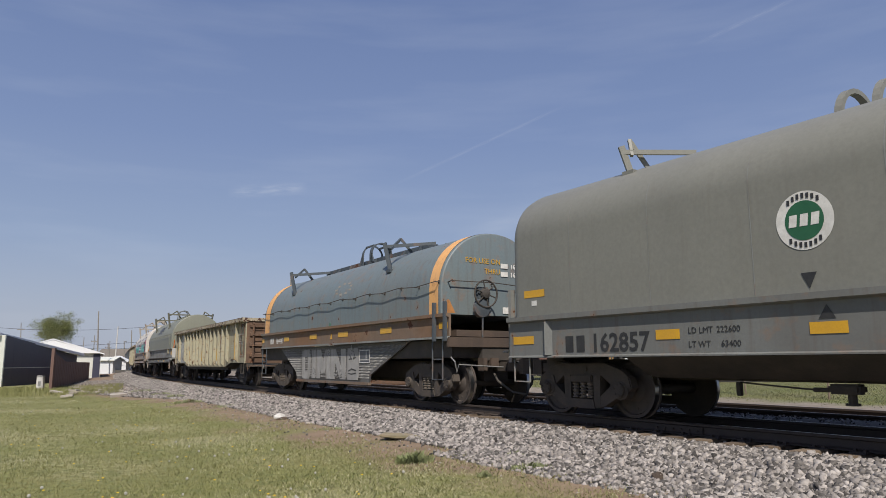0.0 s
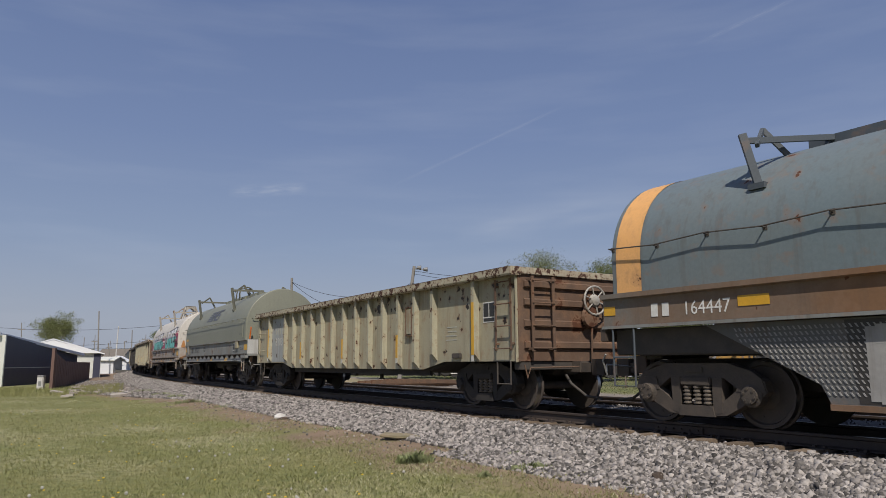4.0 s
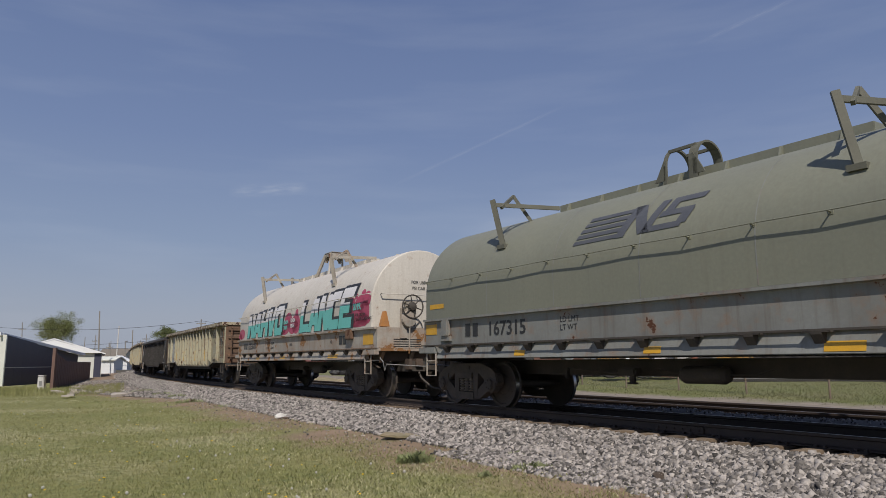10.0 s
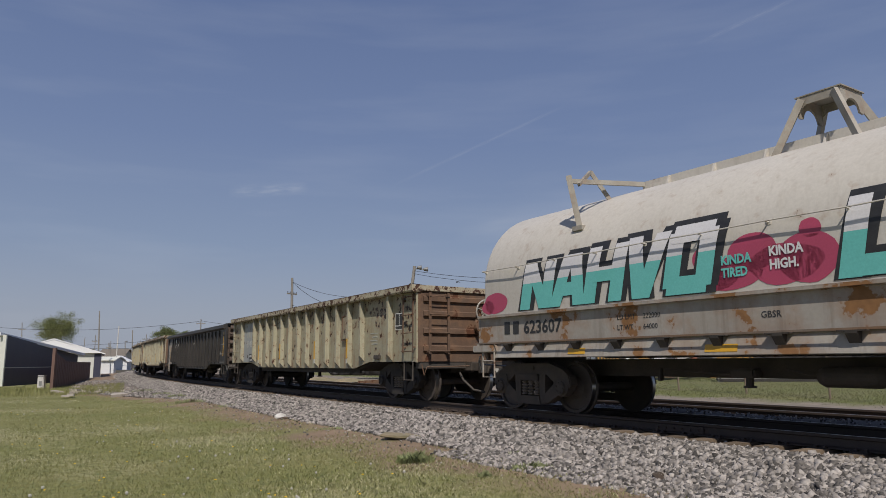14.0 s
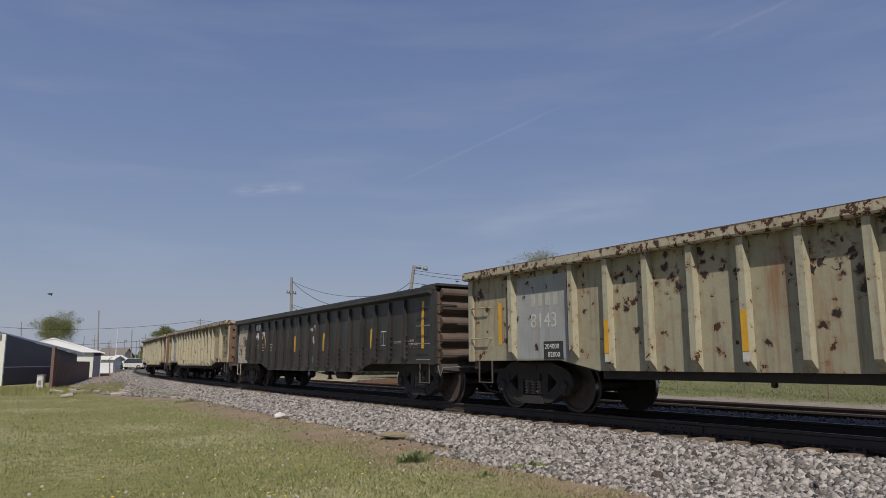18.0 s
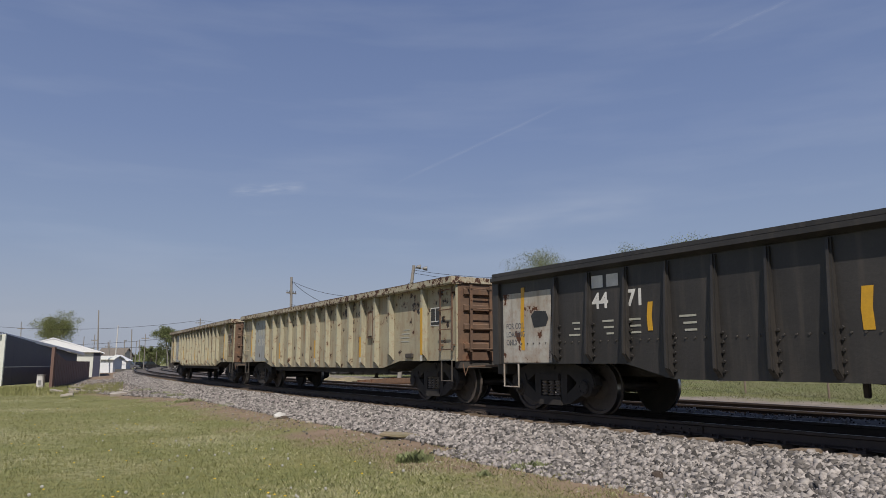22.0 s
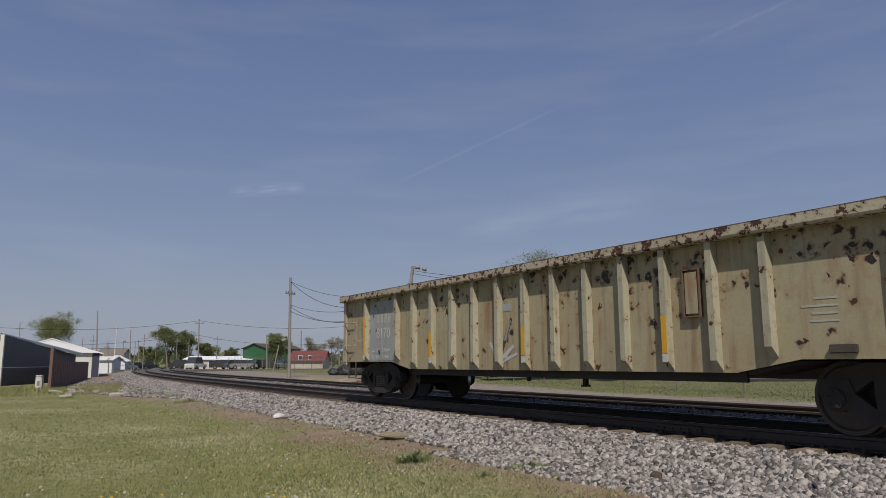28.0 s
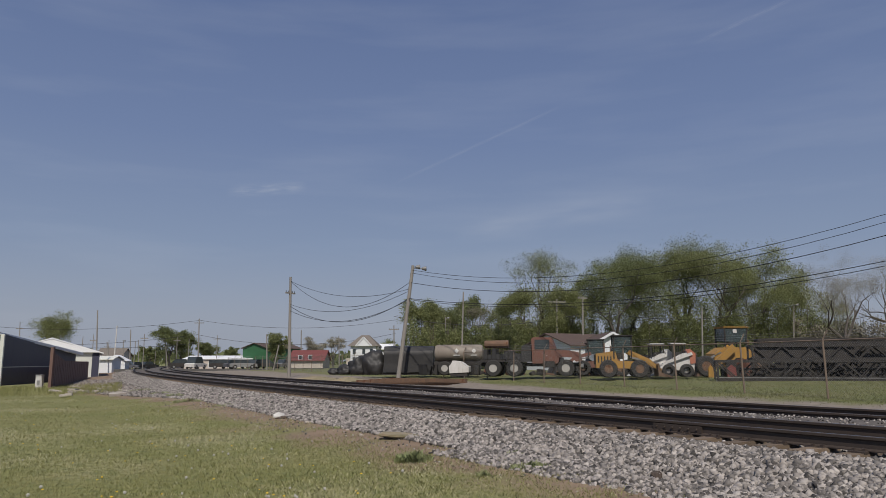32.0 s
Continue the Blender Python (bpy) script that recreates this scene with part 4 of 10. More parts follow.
    for k in range(4):
        rod(bm, (-half - 0.2, 1.2, 1.16 + k * 0.42), (-half - 0.2, 0.66, 1.16 + k * 0.42), 0.013, 6)
    part("end_ladder", bm, "rust", car, "rusty steel end ladder")
    for z in (1.35, 1.95):
        grab(car, (half - 0.08, y, z), (half - 0.65, y, z), (0, 0.08, 0), tan)
    stirrup(car, -half + 0.45, y, floor_, mat="under")
    stirrup(car, half - 0.45, y, floor_)
    # uncoupling lever at the front
    bm = bmesh.new()
    pipe(bm, [(-half - 0.18, y, 0.86), (-half - 0.2, y - 0.05, 0.62), (-half - 0.2, y - 0.12, 0.80), (-half - 0.3, 0.2, 0.82)], 0.014)
    part("uncoupling_lever", bm, "rust", car)
    # brake wheel on the front end
    brake_wheel(car, -half - 0.22, -0.35, 2.1, 0.28, "mach_grey", "rust")
    # document box and data stencils on the near side
    bx = -half + 4.1
    bm = bmesh.new()
    box(bm, bx - 0.13, bx + 0.13, y + 0.002, y + 0.06, 1.53, 2.17, 0.03)
    part("placard_board", bm, tan, car)
    bm = bmesh.new()
    for a, b, c, d in ((-0.145, 0.145, 2.17, 2.19), (-0.145, 0.145, 1.51, 1.53), (-0.145, -0.127, 1.53, 2.17), (0.127, 0.145, 1.53, 2.17)):
        box(bm, bx + a, bx + b, y + 0.002, y + 0.07, c, d)
    part("board_frame", bm, "rust", car)
    bm = bmesh.new()
    box(bm, -half + 0.72, -half + 1.12, y + 0.002, y + 0.006, 1.68, 2.08)
    part("data_panel", bm, "decal_white", car, "white consolidated stencil panel")
    bm = bmesh.new()
    for a, b in ((0.74, 0.9), (0.93, 1.1)):
        box(bm, -half + a, -half + b, y + 0.006, y + 0.009, 1.79, 2.06)
    box(bm, -half + 0.74, -half + 1.1, y + 0.006, y + 0.009, 1.7, 1.765)
    part("stencil", bm, "decal_black", car)
    for k in range(4):
        w = rnd.uniform(0.25, 0.45)
        bm = bmesh.new()
        box(bm, -half + 2.1, -half + 2.1 + w, y + 0.002, y + 0.005, 1.36 + k * 0.09, 1.385 + k * 0.09)
        part("stencil", bm, "stencil_faint", car)
    bm = bmesh.new()
    box(bm, -half + 1.9, -half + 2.22, y + 0.002, y + 0.06, 0.99, 1.09, 0.01)
    part("jacking_pad", bm, "under", car)
    # number patch at the rear
    bm = bmesh.new()
    box(bm, half - 2.8, half - 1.44, y + 0.002, y + 0.005, 0.95, 2.42)
    part("number_patch", bm, "patch_grey", car, "grey repainted panel with a stencilled number")
    lettering(number, 0.37, "stencil_white", car, Matrix.Translation((half - 1.83, y + 0.008, 1.5)) @ SIDE, squeeze=0.98)
    bm = bmesh.new()
    for k in range(4):
        box(bm, half - 2.56 + k * 0.2, half - 2.45 + k * 0.2, y + 0.005, y + 0.008, 1.88, 2.1)
    part("reporting_mark", bm, "stencil_faint", car)
    for z, word, value in ((1.16, "LD LMT", limits[0]), (1.0, "LT WT", limits[1])):
        if value:
            lettering(word, 0.13, "stencil_white", car, Matrix.Translation((half - 1.62, y + 0.008, z)) @ SIDE)
            lettering(value, 0.13, "stencil_white", car, Matrix.Translation((half - 2.16, y + 0.008, z)) @ SIDE)
    if number == "8143":      # its end stripe is taped to the panel beside the last rib
        bm = bmesh.new()
        box(bm, half - 0.98, half - 0.88, y + 0.002, y + 0.006, 1.22, 2.02)
        part("reflector", bm, "yellow", car, "peeling amber stripe on the panel")
        bm = bmesh.new()
        box(bm, half - 2.68, half - 2.18, y + 0.006, y + 0.009, 0.94, 1.25)
        part("data_panel", bm, "decal_black", car)
        lettering("204000", 0.125, "decal_white", car, Matrix.Translation((half - 2.21, y + 0.011, 1.12)) @ SIDE)
        lettering("82000", 0.125, "decal_white", car, Matrix.Translation((half - 2.29, y + 0.011, 0.98)) @ SIDE)
    if number == "8170":     # silver scribble, a faded patch and a white squiggle
        for a, b, c, d, w, m in ((8.62, 0.98, 8.25, 1.72, 0.1, "black_car"), (8.65, 0.92, 8.95, 1.28, 0.09, "silver"), (8.6, 0.92, 8.55, 1.4, 0.1, "silver"), (8.55, 0.95, 8.2, 1.2, 0.11, "silver"), (8.45, 1.3, 8.28, 1.68, 0.07, "silver"), (8.6, 0.9, 8.1, 1.05, 0.08, "silver"),
                                 (14.9, 1.5, 14.7, 1.44, 0.03, "stencil_faint"), (14.9, 1.5, 14.98, 1.62, 0.03, "stencil_faint"), (14.98, 1.62, 14.82, 1.82, 0.03, "stencil_faint"), (14.82, 1.82, 15.02, 1.92, 0.03, "stencil_faint"), (14.7, 1.44, 14.45, 1.54, 0.03, "stencil_faint")):
            bm = bmesh.new()
            k = w / 2 / math.hypot(c - a, d - b)
            ox, oz = (d - b) * k, (a - c) * k
            prism(bm, [(-half + a + ox, b + oz), (-half + a - ox, b - oz), (-half + c - ox * 0.6, d - oz * 0.6), (-half + c + ox * 0.6, d + oz * 0.6)], y + 0.002, y + 0.006, "y")
            part("sprayed_stroke", bm, m, car)
        bm = bmesh.new()
        box(bm, -half + 8.25, -half + 8.75, y + 0.002, y + 0.005, 1.86, 2.0)
        part("painted_patch", bm, "patch_grey", car)
    under_gear(car, half, low - 0.02, {2: 0.28, 3: -2.3}.get(seed, -0.6))
    add_running_gear(car, half, 1.5, at, 0.80, 0.0, True)
    return car


def brake_wheel(car, x, y, z, r, mat="under", gear="under"):
    """A spoked hand-brake wheel that faces along the car, with its gear box and chain guide."""
    bm = bmesh.new()
    n = 20
    for i in range(n):
        a, b = 2 * math.pi * i / n, 2 * math.pi * (i + 1) / n
        rod(bm, (x, y + r * math.cos(a), z + r * math.sin(a)), (x, y + r * math.cos(b), z + r * math.sin(b)), 0.02, 6)
    for i in range(6):
        a = 2 * math.pi * i / 6 + 0.3
        rod(bm, (x, y, z), (x, y + r * math.cos(a), z + r * math.sin(a)), 0.015, 5)
    lathe(bm, [(x - 0.05, 0.03), (x - 0.03, 0.1), (x + 0.03, 0.13), (x + 0.06, 0.12)], "x", 14, (0, y, z))
    part("brake_wheel", bm, mat, car, "spoked hand-brake wheel")
    bm = bmesh.new()
    box(bm, x + 0.05, x + 0.16, y - 0.14, y + 0.2, z - 0.5, z + 0.15, 0.03)
    lathe(bm, [(x - 0.0, 0.05), (x + 0.02, 0.2), (x + 0.08, 0.22), (x + 0.1, 0.1)], "x", 16, (0, y + 0.08, z - 0.32))
    pipe(bm, [(x + 0.05, y + 0.06, z - 0.5), (x + 0.08, y + 0.06, z - 1.2)], 0.02)
    part("hand_brake_gear", bm, gear, car)


def cover_y(z, kind):
    """Half the width of a coil cover at height z."""
    a, zs, zt, n = kind
    if z <= zs:
        return a
    f = min(1.0, (z - zs) / (zt - zs))
    return a * max(0.0, 1 - f ** n) ** (1 / n)


def cover_mesh(bm, kind, z0, x0, x1, round_=0.16):
    """The domed cover as a closed shell with rounded ends."""
    a, zs, zt, n = kind
    prof = [(a, z0)]
    k = 22
    for i in range(k + 1):
        t = math.pi / 2 * i / k
        prof.append((a * math.cos(t) ** (2 / n), zs + (zt - zs) * math.sin(t) ** (2 / n)))
    prof += [(-p, q) for p, q in prof[-2::-1]]
    zc = zs * 0.6 + z0 * 0.4
    rings = []
    steps = [0.0, 0.12, 0.35, 0.65, 1.0]
    xs = [(x0 + round_ * u, (1 - u)) for u in steps] + [(x0 + (x1 - x0) * j / 8, 0) for j in range(1, 8)] + [(x1 - round_ * u, (1 - u)) for u in steps[::-1]]
    for x, u in xs:
        inset = round_ * (1 - math.sqrt(max(0.0, 1 - u * u)))
        rings.append([bm.verts.new((x, p * (1 - inset / a), q if q <= z0 + 0.01 else z0 + (q - z0) * (1 - inset / (zt - z0)))) for p, q in prof])
    m = len(prof)
    for r0, r1 in zip(rings, rings[1:]):
        for i in range(m - 1):
            bm.faces.new((r0[i], r0[i + 1], r1[i + 1], r1[i]))
        bm.faces.new((r0[m - 1], r0[0], r1[0], r1[m - 1]))
    bm.faces.new(rings[0][::-1])
    bm.faces.new(rings[-1])
    return bm


def on_cover(name, outlines, kind, mat, parent, lift=0.006, label=""):
    """Flat shapes (x, z outlines) laid on the near side of a coil cover."""
    bm = bmesh.new()
    for o in outlines:
        bm.faces.new([bm.verts.new((x, 0, z)) for x, z in o])
    bmesh.ops.triangulate(bm, faces=bm.faces[:])
    z = 1.7
    while z < kind[2]:
        bmesh.ops.bisect_plane(bm, geom=bm.verts[:] + bm.edges[:] + bm.faces[:], plane_co=(0, 0, z), plane_no=(0, 0, 1))
        z += 0.09
    for v in bm.verts:
        n = 0.0 if v.co.z <= kind[1] else lift * (v.co.z - kind[1]) / (kind[2] - kind[1]) * 2
        v.co.y = cover_y(v.co.z, kind) + lift
        v.co.z += n
    ob = part(name, bm, mat, parent, label)
    return ob


def hand_line(car, kind, x0, x1, z, mat, spans=6, sag=0.012):
    """A thin rail along the cover on small brackets."""
    y = cover_y(z, kind)
    bm = bmesh.new()
    pts = []
    for i in range(spans * 2 + 1):
        x = x0 + (x1 - x0) * i / (spans * 2)
        pts.append((x, y + 0.1 + (0.012 if i % 2 else 0.0), z + (0.0 if i % 2 == 0 else -sag)))
    pipe(bm, pts, 0.011)
    for p in pts[::1]:
        rod(bm, (p[0], y - 0.02, p[2] - 0.01), (p[0], y + 0.11, p[2]), 0.012, 5)
        box(bm, p[0] - 0.03, p[0] + 0.03, y - 0.01, y + 0.015, p[2] - 0.04, p[2] + 0.03)
    part("hand_rail", bm, mat, car)


def stacking_brace(car, kind, x, mat, tall, lean, y0=1.12, bar_len=0.78):
    """Lifting guide on each shoulder: an outer post, a peaked inner leg and a bar back to the ridge."""
    def on_top(y):
        f = max(0.0, 1 - (y / kind[0]) ** kind[3]) ** (1 / kind[3])
        return kind[1] + (kind[2] - kind[1]) * f
    z0, z1 = on_top(y0), kind[2] + tall
    for s in (1, -1):
        bm = bmesh.new()
        out = y0 + 0.12
        bar(bm, (x, s * y0, z0 - 0.03), (x + lean, s * out, z1 + 0.1), 0.07, 0.1)
        bar(bm, (x + lean * 0.9, s * out, z1), (x + lean - bar_len, s * 0.15, kind[2] + 0.1), 0.05, 0.08)
        bar(bm, (x - 0.12, s * 0.62, on_top(0.62) - 0.03), (x + lean - 0.02, s * 0.86, z1 + 0.24), 0.05, 0.07)
        bar(bm, (x + lean - 0.02, s * 0.86, z1 + 0.24), (x + lean * 0.8 - 0.12, s * (out - 0.1), z1 - 0.08), 0.05, 0.06)
        box(bm, x - 0.12, x + 0.12, s * y0 - 0.08, s * y0 + 0.08, z0 - 0.06, z0 + 0.02)
        part("stacking_brace", bm, mat, car)


def ridge(car, kind, x0, x1, mat):
    bm = bmesh.new()
    box(bm, x0, x1, -0.15, 0.15, kind[2] - 0.03, kind[2] + 0.15, 0.01)
    for x in np.arange(x0 + 0.4, x1, 0.9):
        prism(bm, [(-0.25, kind[2] - 0.04), (-0.17, kind[2] + 0.14), (0.17, kind[2] + 0.14), (0.25, kind[2] - 0.04)], x - 0.02, x + 0.02)
    part("ridge_plate", bm, mat, car)


def hoop(car, kind, x, mat, style):
    """The lifting frame in the middle of the cover."""
    zt = kind[2]
    if style == "low":
        for s in (-1, 1):
            bm = bmesh.new()
            arc = np.linspace(0.12, math.pi - 0.12, 13)
            outer = [(0.5 * math.cos(t), zt - 0.12 + 0.5 * math.sin(t)) for t in arc]
            inner = [(0.43 * math.cos(t), zt - 0.12 + 0.43 * math.sin(t)) for t in arc]
            prism(bm, outer + inner[::-1], x + s * 0.24 - 0.05, x + s * 0.24 + 0.05)
            part("lifting_hoop", bm, mat, car)
        return
    for s in (-1, 1):
        bm = bmesh.new()
        xx = x + s * (0.28 if style == "arch" else 0.36)
        if style == "arch":
            w, arc = (0.08 if s < 0 else 0.03), np.linspace(0, math.pi, 13)
            outer = [(0.345, zt - 0.06)] + [(0.345 * math.cos(t), zt + 0.28 + 0.345 * math.sin(t)) for t in arc] + [(-0.345, zt - 0.06)]
            inner = [(0.31, zt - 0.06)] + [(0.31 * math.cos(t), zt + 0.28 + 0.31 * math.sin(t)) for t in arc] + [(-0.31, zt - 0.06)]
            prism(bm, outer + inner[::-1], xx - w, xx + w)
        else:
            xx = x + s * 0.29
            arc = np.linspace(0.15, math.pi - 0.15, 9)
            prism(bm, [(0.29, zt + 0.40), (0.29, zt + 0.7), (-0.29, zt + 0.7), (-0.29, zt + 0.40)] + [(-0.2 * math.cos(t), zt + 0.38 + 0.2 * math.sin(t)) for t in arc], xx - 0.015, xx + 0.015)
            for q in (-1, 1):
                bar(bm, (xx + s * 0.3, q * 0.5, zt - 0.15), (xx - s * 0.06, q * 0.305, zt + 0.66), 0.06, 0.1)
        part("lifting_hoop", bm, mat, car)
    bm = bmesh.new()
    if style == "arch":
        for q in (-1, 1):
            bar(bm, (x - 0.28, q * 0.22, zt + 0.54), (x + 0.28, q * 0.22, zt + 0.54), 0.05, 0.05)
            prism(bm, [(x - 0.28, zt + 0.4), (x - 0.28, zt + 0.02), (x - 0.5, zt + 0.02)], q * 0.33 - 0.015, q * 0.33 + 0.015, "y")
            prism(bm, [(x + 0.28, zt + 0.4), (x + 0.28, zt + 0.02), (x + 0.5, zt + 0.02)], q * 0.33 - 0.015, q * 0.33 + 0.015, "y")
    else:
        box(bm, x - 0.33, x + 0.33, -0.31, 0.31, zt + 0.702, zt + 0.718)
        for q in (-1, 1):
            prism(bm, [(x - 0.27, zt + 0.7), (x + 0.27, zt + 0.7), (x + 0.27, zt + 0.5), (x + 0.18, zt + 0.58), (x - 0.18, zt + 0.58), (x - 0.27, zt + 0.5)], q * 0.29 - 0.01, q * 0.29 + 0.01, "y")
    part("lifting_bar", bm, mat, car)


def deck_end(car, half, z0, z1, mat, y=1.5, thin=False):
    for s in (-1, 1):
        bm = bmesh.new()
        box(bm, s * half - 0.06, s * half + 0.06, -y + 0.04, y - 0.04, z1 - 0.08 if thin else z0, z1, 0.012)
        part("end_sill", bm, mat, car)
        if thin:
            bm = bmesh.new()
            box(bm, s * (half - 0.2) - 0.06, s * (half - 0.2) + 0.06, -1.2, 1.2, z0 - 0.02, z1 - 0.085, 0.01)
            part("cross_bearer", bm, "dark_end", car, "rusty dark cross bearer below the deck")
            for q in (-1.3, -0.45, 0.45, 1.3):
                bm = bmesh.new()
                prism(bm, [(s * (half - 0.14), z0 - 0.05), (s * (half + 0.05), z1 - 0.09), (s * (half - 0.14), z1 - 0.09)], q - 0.04, q + 0.04, "y")
                part("deck_bracket", bm, "brown_sill", car)
            for q in (-1.5, 1.5):
                bm = bmesh.new()
                box(bm, min(s * (half + 0.04), s * (half - 0.62)), max(s * (half + 0.04), s * (half - 0.62)), q - 0.07, q + 0.07, z1 - 0.17, z1 - 0.035, 0.015)
                part("corner_casting", bm, mat, car, "pale corner casting of the deck")
        bm = bmesh.new()
        box(bm, s * half - 0.03 - 0.4 * (s > 0), s * half + 0.03 + 0.4 * (s < 0), -0.6, 0.6, z0 - 0.28, z0 - 0.003, 0.01)
        part("draft_sill", bm, "under", car)


def platform(car, half, z, mat, edge_mat, spots, label):
    """The narrow walkway on triangular brackets along a coil car's side, over a leaning sill plate."""
    for s in (1, -1):
        bm = bmesh.new()
        for a, b in ((1.464, 1.474), (1.548, 1.566)):
            box(bm, -half + 0.05, half - 0.05, s * (a + b) / 2 - (b - a) / 2, s * (a + b) / 2 + (b - a) / 2, z - 0.03, z - 0.005)
        part("walkway", bm, edge_mat, car, label)
        n = 13
        for i in range(n):
            x = -half + 1.0 + (2 * half - 2.0) * i / (n - 1)
            bm = bmesh.new()
            prism(bm, [(s * 1.445, z - 0.031), (s * 1.566, z - 0.031), (s * 1.56, z - 0.07), (s * 1.46, z - 0.2)], x - 0.07, x + 0.07)
            box(bm, x - 0.16, x + 0.16, min(s * 1.46, s * 1.564), max(s * 1.46, s * 1.564), z - 0.045, z - 0.031)
            part("bracket", bm, "under", car)
        bm = bmesh.new()
        prism(bm, [(s * 1.41, z - 0.03), (s * 1.44, z - 0.03), (s * 1.505, z - 0.29), (s * 1.5, z - 0.3), (s * 1.41, z - 0.3)], -half + 0.6, half - 0.6)
        part("side_sill", bm, mat, car, "leaning sill plate below the walkway")
    for x0, x1, z0, z1 in spots:
        bm = bmesh.new()
        y0, y1 = (1.44 + 0.065 * (z - 0.03 - q) / 0.26 + 0.003 for q in (z0, z1))
        prism(bm, [(y0, z0), (y0 + 0.004, z0), (y1 + 0.004, z1), (y1, z1)], x0, x1)
        part("reflector", bm, "yellow", car, "amber reflector stripe")


def coil_grey():
    """The tall grey car with a boxy cover and deep side sills."""
    kind = (1.48, 3.16, 4.2, 2.2)
    half = 6.7
    car = tagged(new("coil_car"), "grey steel coil car with a tall smooth rounded cover", "rail car", "coil cars")
    at = -59.28 - half
    bm = bmesh.new()
    cover_mesh(bm, kind, 1.72, -half + 0.05, half + 0.05, 0.3)
    smooth(part("cover", bm, "grey_cover", car), 50)
    for x in np.arange(-5.1, 5.2, 1.7):
        on_cover("cover_seam", [[(x - 0.008, 1.74), (x + 0.008, 1.74), (x + 0.008, 3.6), (x - 0.008, 3.6)]], kind, "grey_body", car, 0.004)
    for s in (1, -1):
        bm = bmesh.new()
        prism(bm, [(s * 1.5, 0.98), (s * 1.56, 0.98), (s * 1.56, 1.0), (s * 1.52, 1.02), (s * 1.52, 1.60), (s * 1.6, 1.63), (s * 1.6, 1.71), (s * 1.44, 1.715), (s * 1.44, 0.98)], -half, half)
        part("side_sill", bm, "grey_sill", car, "deep grey side sill")
        for x in (-half + 1.05, half - 1.05):
            bm = bmesh.new()
            prism(bm, [(x - 0.11, s * 1.52), (x, s * 1.6), (x + 0.11, s * 1.52)], 1.02, 1.6, "z")
            part("sill_gusset", bm, "grey_sill", car)
    deck_end(car, half, 1.0, 1.7, "grey_sill")
    bm = bmesh.new()
    prism(bm, [(-1.3, 0.975), (-0.75, 0.66), (0.75, 0.66), (1.3, 0.975)], -half + 2.6, half - 2.6)
    part("cradle_floor", bm, "under", car)
    for x in (half - 2.54, -half + 2.54):
        stacking_brace(car, kind, x, "grey_cover", 0.16, 0.08, 0.92, 0.8)
    hoop(car, kind, 0.72, "grey_cover", "low")
    y = 1.524
    for x0, x1 in ((half - 0.68, half - 0.12), (half - 3.82, half - 3.4), (half - 6.15, half - 5.7)):
        bm = bmesh.new()
        box(bm, x0, x1, y, y + 0.004, 1.22, 1.36)
        part("reflector", bm, "yellow", car, "amber reflector stripe")
    lettering("162857", 0.4, "decal_black", car, Matrix.Translation((half - 2.08, y + 0.002, 1.07)) @ SIDE, squeeze=1.0, bold=0.008)
    bm = bmesh.new()
    plates(bm, [(half - 1.68, half - 1.5, 1.07, 1.33), (half - 1.94, half - 1.76, 1.07, 1.33)], y)
    part("reporting_mark", bm, "decal_black", car)
    for z, a, b in ((1.29, "LD LMT", "222600"), (1.1, "LT WT", "63400")):
        lettering(a, 0.12, "decal_black", car, Matrix.Translation((half - 3.96, y + 0.002, z)) @ SIDE)
        lettering(b, 0.12, "decal_black", car, Matrix.Translation((half - 4.42 - (0.06 if len(b) == 5 else 0), y + 0.002, z)) @ SIDE)
    # round emblem: white ring and green disc
    cx, cz = half - 5.72, 2.6
    circle = [(math.cos(t), math.sin(t)) for t in np.linspace(0, 2 * math.pi, 41)[:-1]]
    on_cover("emblem", [[(cx + 0.365 * p, cz + 0.365 * q) for p, q in circle]], kind, "decal_white", car, 0.006, "round white and green emblem")
    on_cover("emblem_centre", [[(cx + 0.245 * p, cz + 0.245 * q) for p, q in circle]], kind, "decal_green", car, 0.010)
    for a in (-0.18, -0.04, 0.1):
        on_cover("emblem_bar", [[(cx + a, cz - 0.07), (cx + a + 0.1, cz - 0.07), (cx + a + 0.08, cz + 0.08), (cx + a - 0.02, cz + 0.08)]], kind, "decal_white", car, 0.014)
    for k in range(7):
        for sg in (1, -1):
            a, b = (k - 3) * 0.062 - 0.017, sg * math.sqrt(0.305 ** 2 - ((k - 3) * 0.062) ** 2)
            on_cover("emblem_bar", [[(cx + a, cz + b - 0.03), (cx + a + 0.035, cz + b - 0.03), (cx + a + 0.035, cz + b + 0.035), (cx + a, cz + b + 0.035)]], kind, "decal_black", car, 0.012)
    on_cover("arrow", [[(cx - 0.1, 1.96), (cx, 1.76), (cx + 0.1, 1.96)]], kind, "decal_black", car)
    bm = bmesh.new()
    prism(bm, [(cx - 0.3, 1.4), (cx - 0.1, 1.4), (cx - 0.2, 1.56)], y, y + 0.004, "y")
    part("arrow", bm, "decal_black", car)
    on_cover("warning_label", [[(half - 0.95, 2.05), (half - 0.4, 2.05), (half - 0.4, 2.18), (half - 0.95, 2.18)]], kind, "yellow", car, 0.006, "yellow warning label")
    on_cover("label_plate", [[(half - 0.74, 1.9), (half - 0.6, 1.9), (half - 0.6, 1.99), (half - 0.74, 1.99)]], kind, "decal_white", car)
    bm = bmesh.new()
    plates(bm, [(half - 6.95, half - 6.6, 1.2, 1.4)], y)
    part("label_plate", bm, "decal_white", car)
    # rear corner ladder posts
    for s in (1, -1):
        bm = bmesh.new()
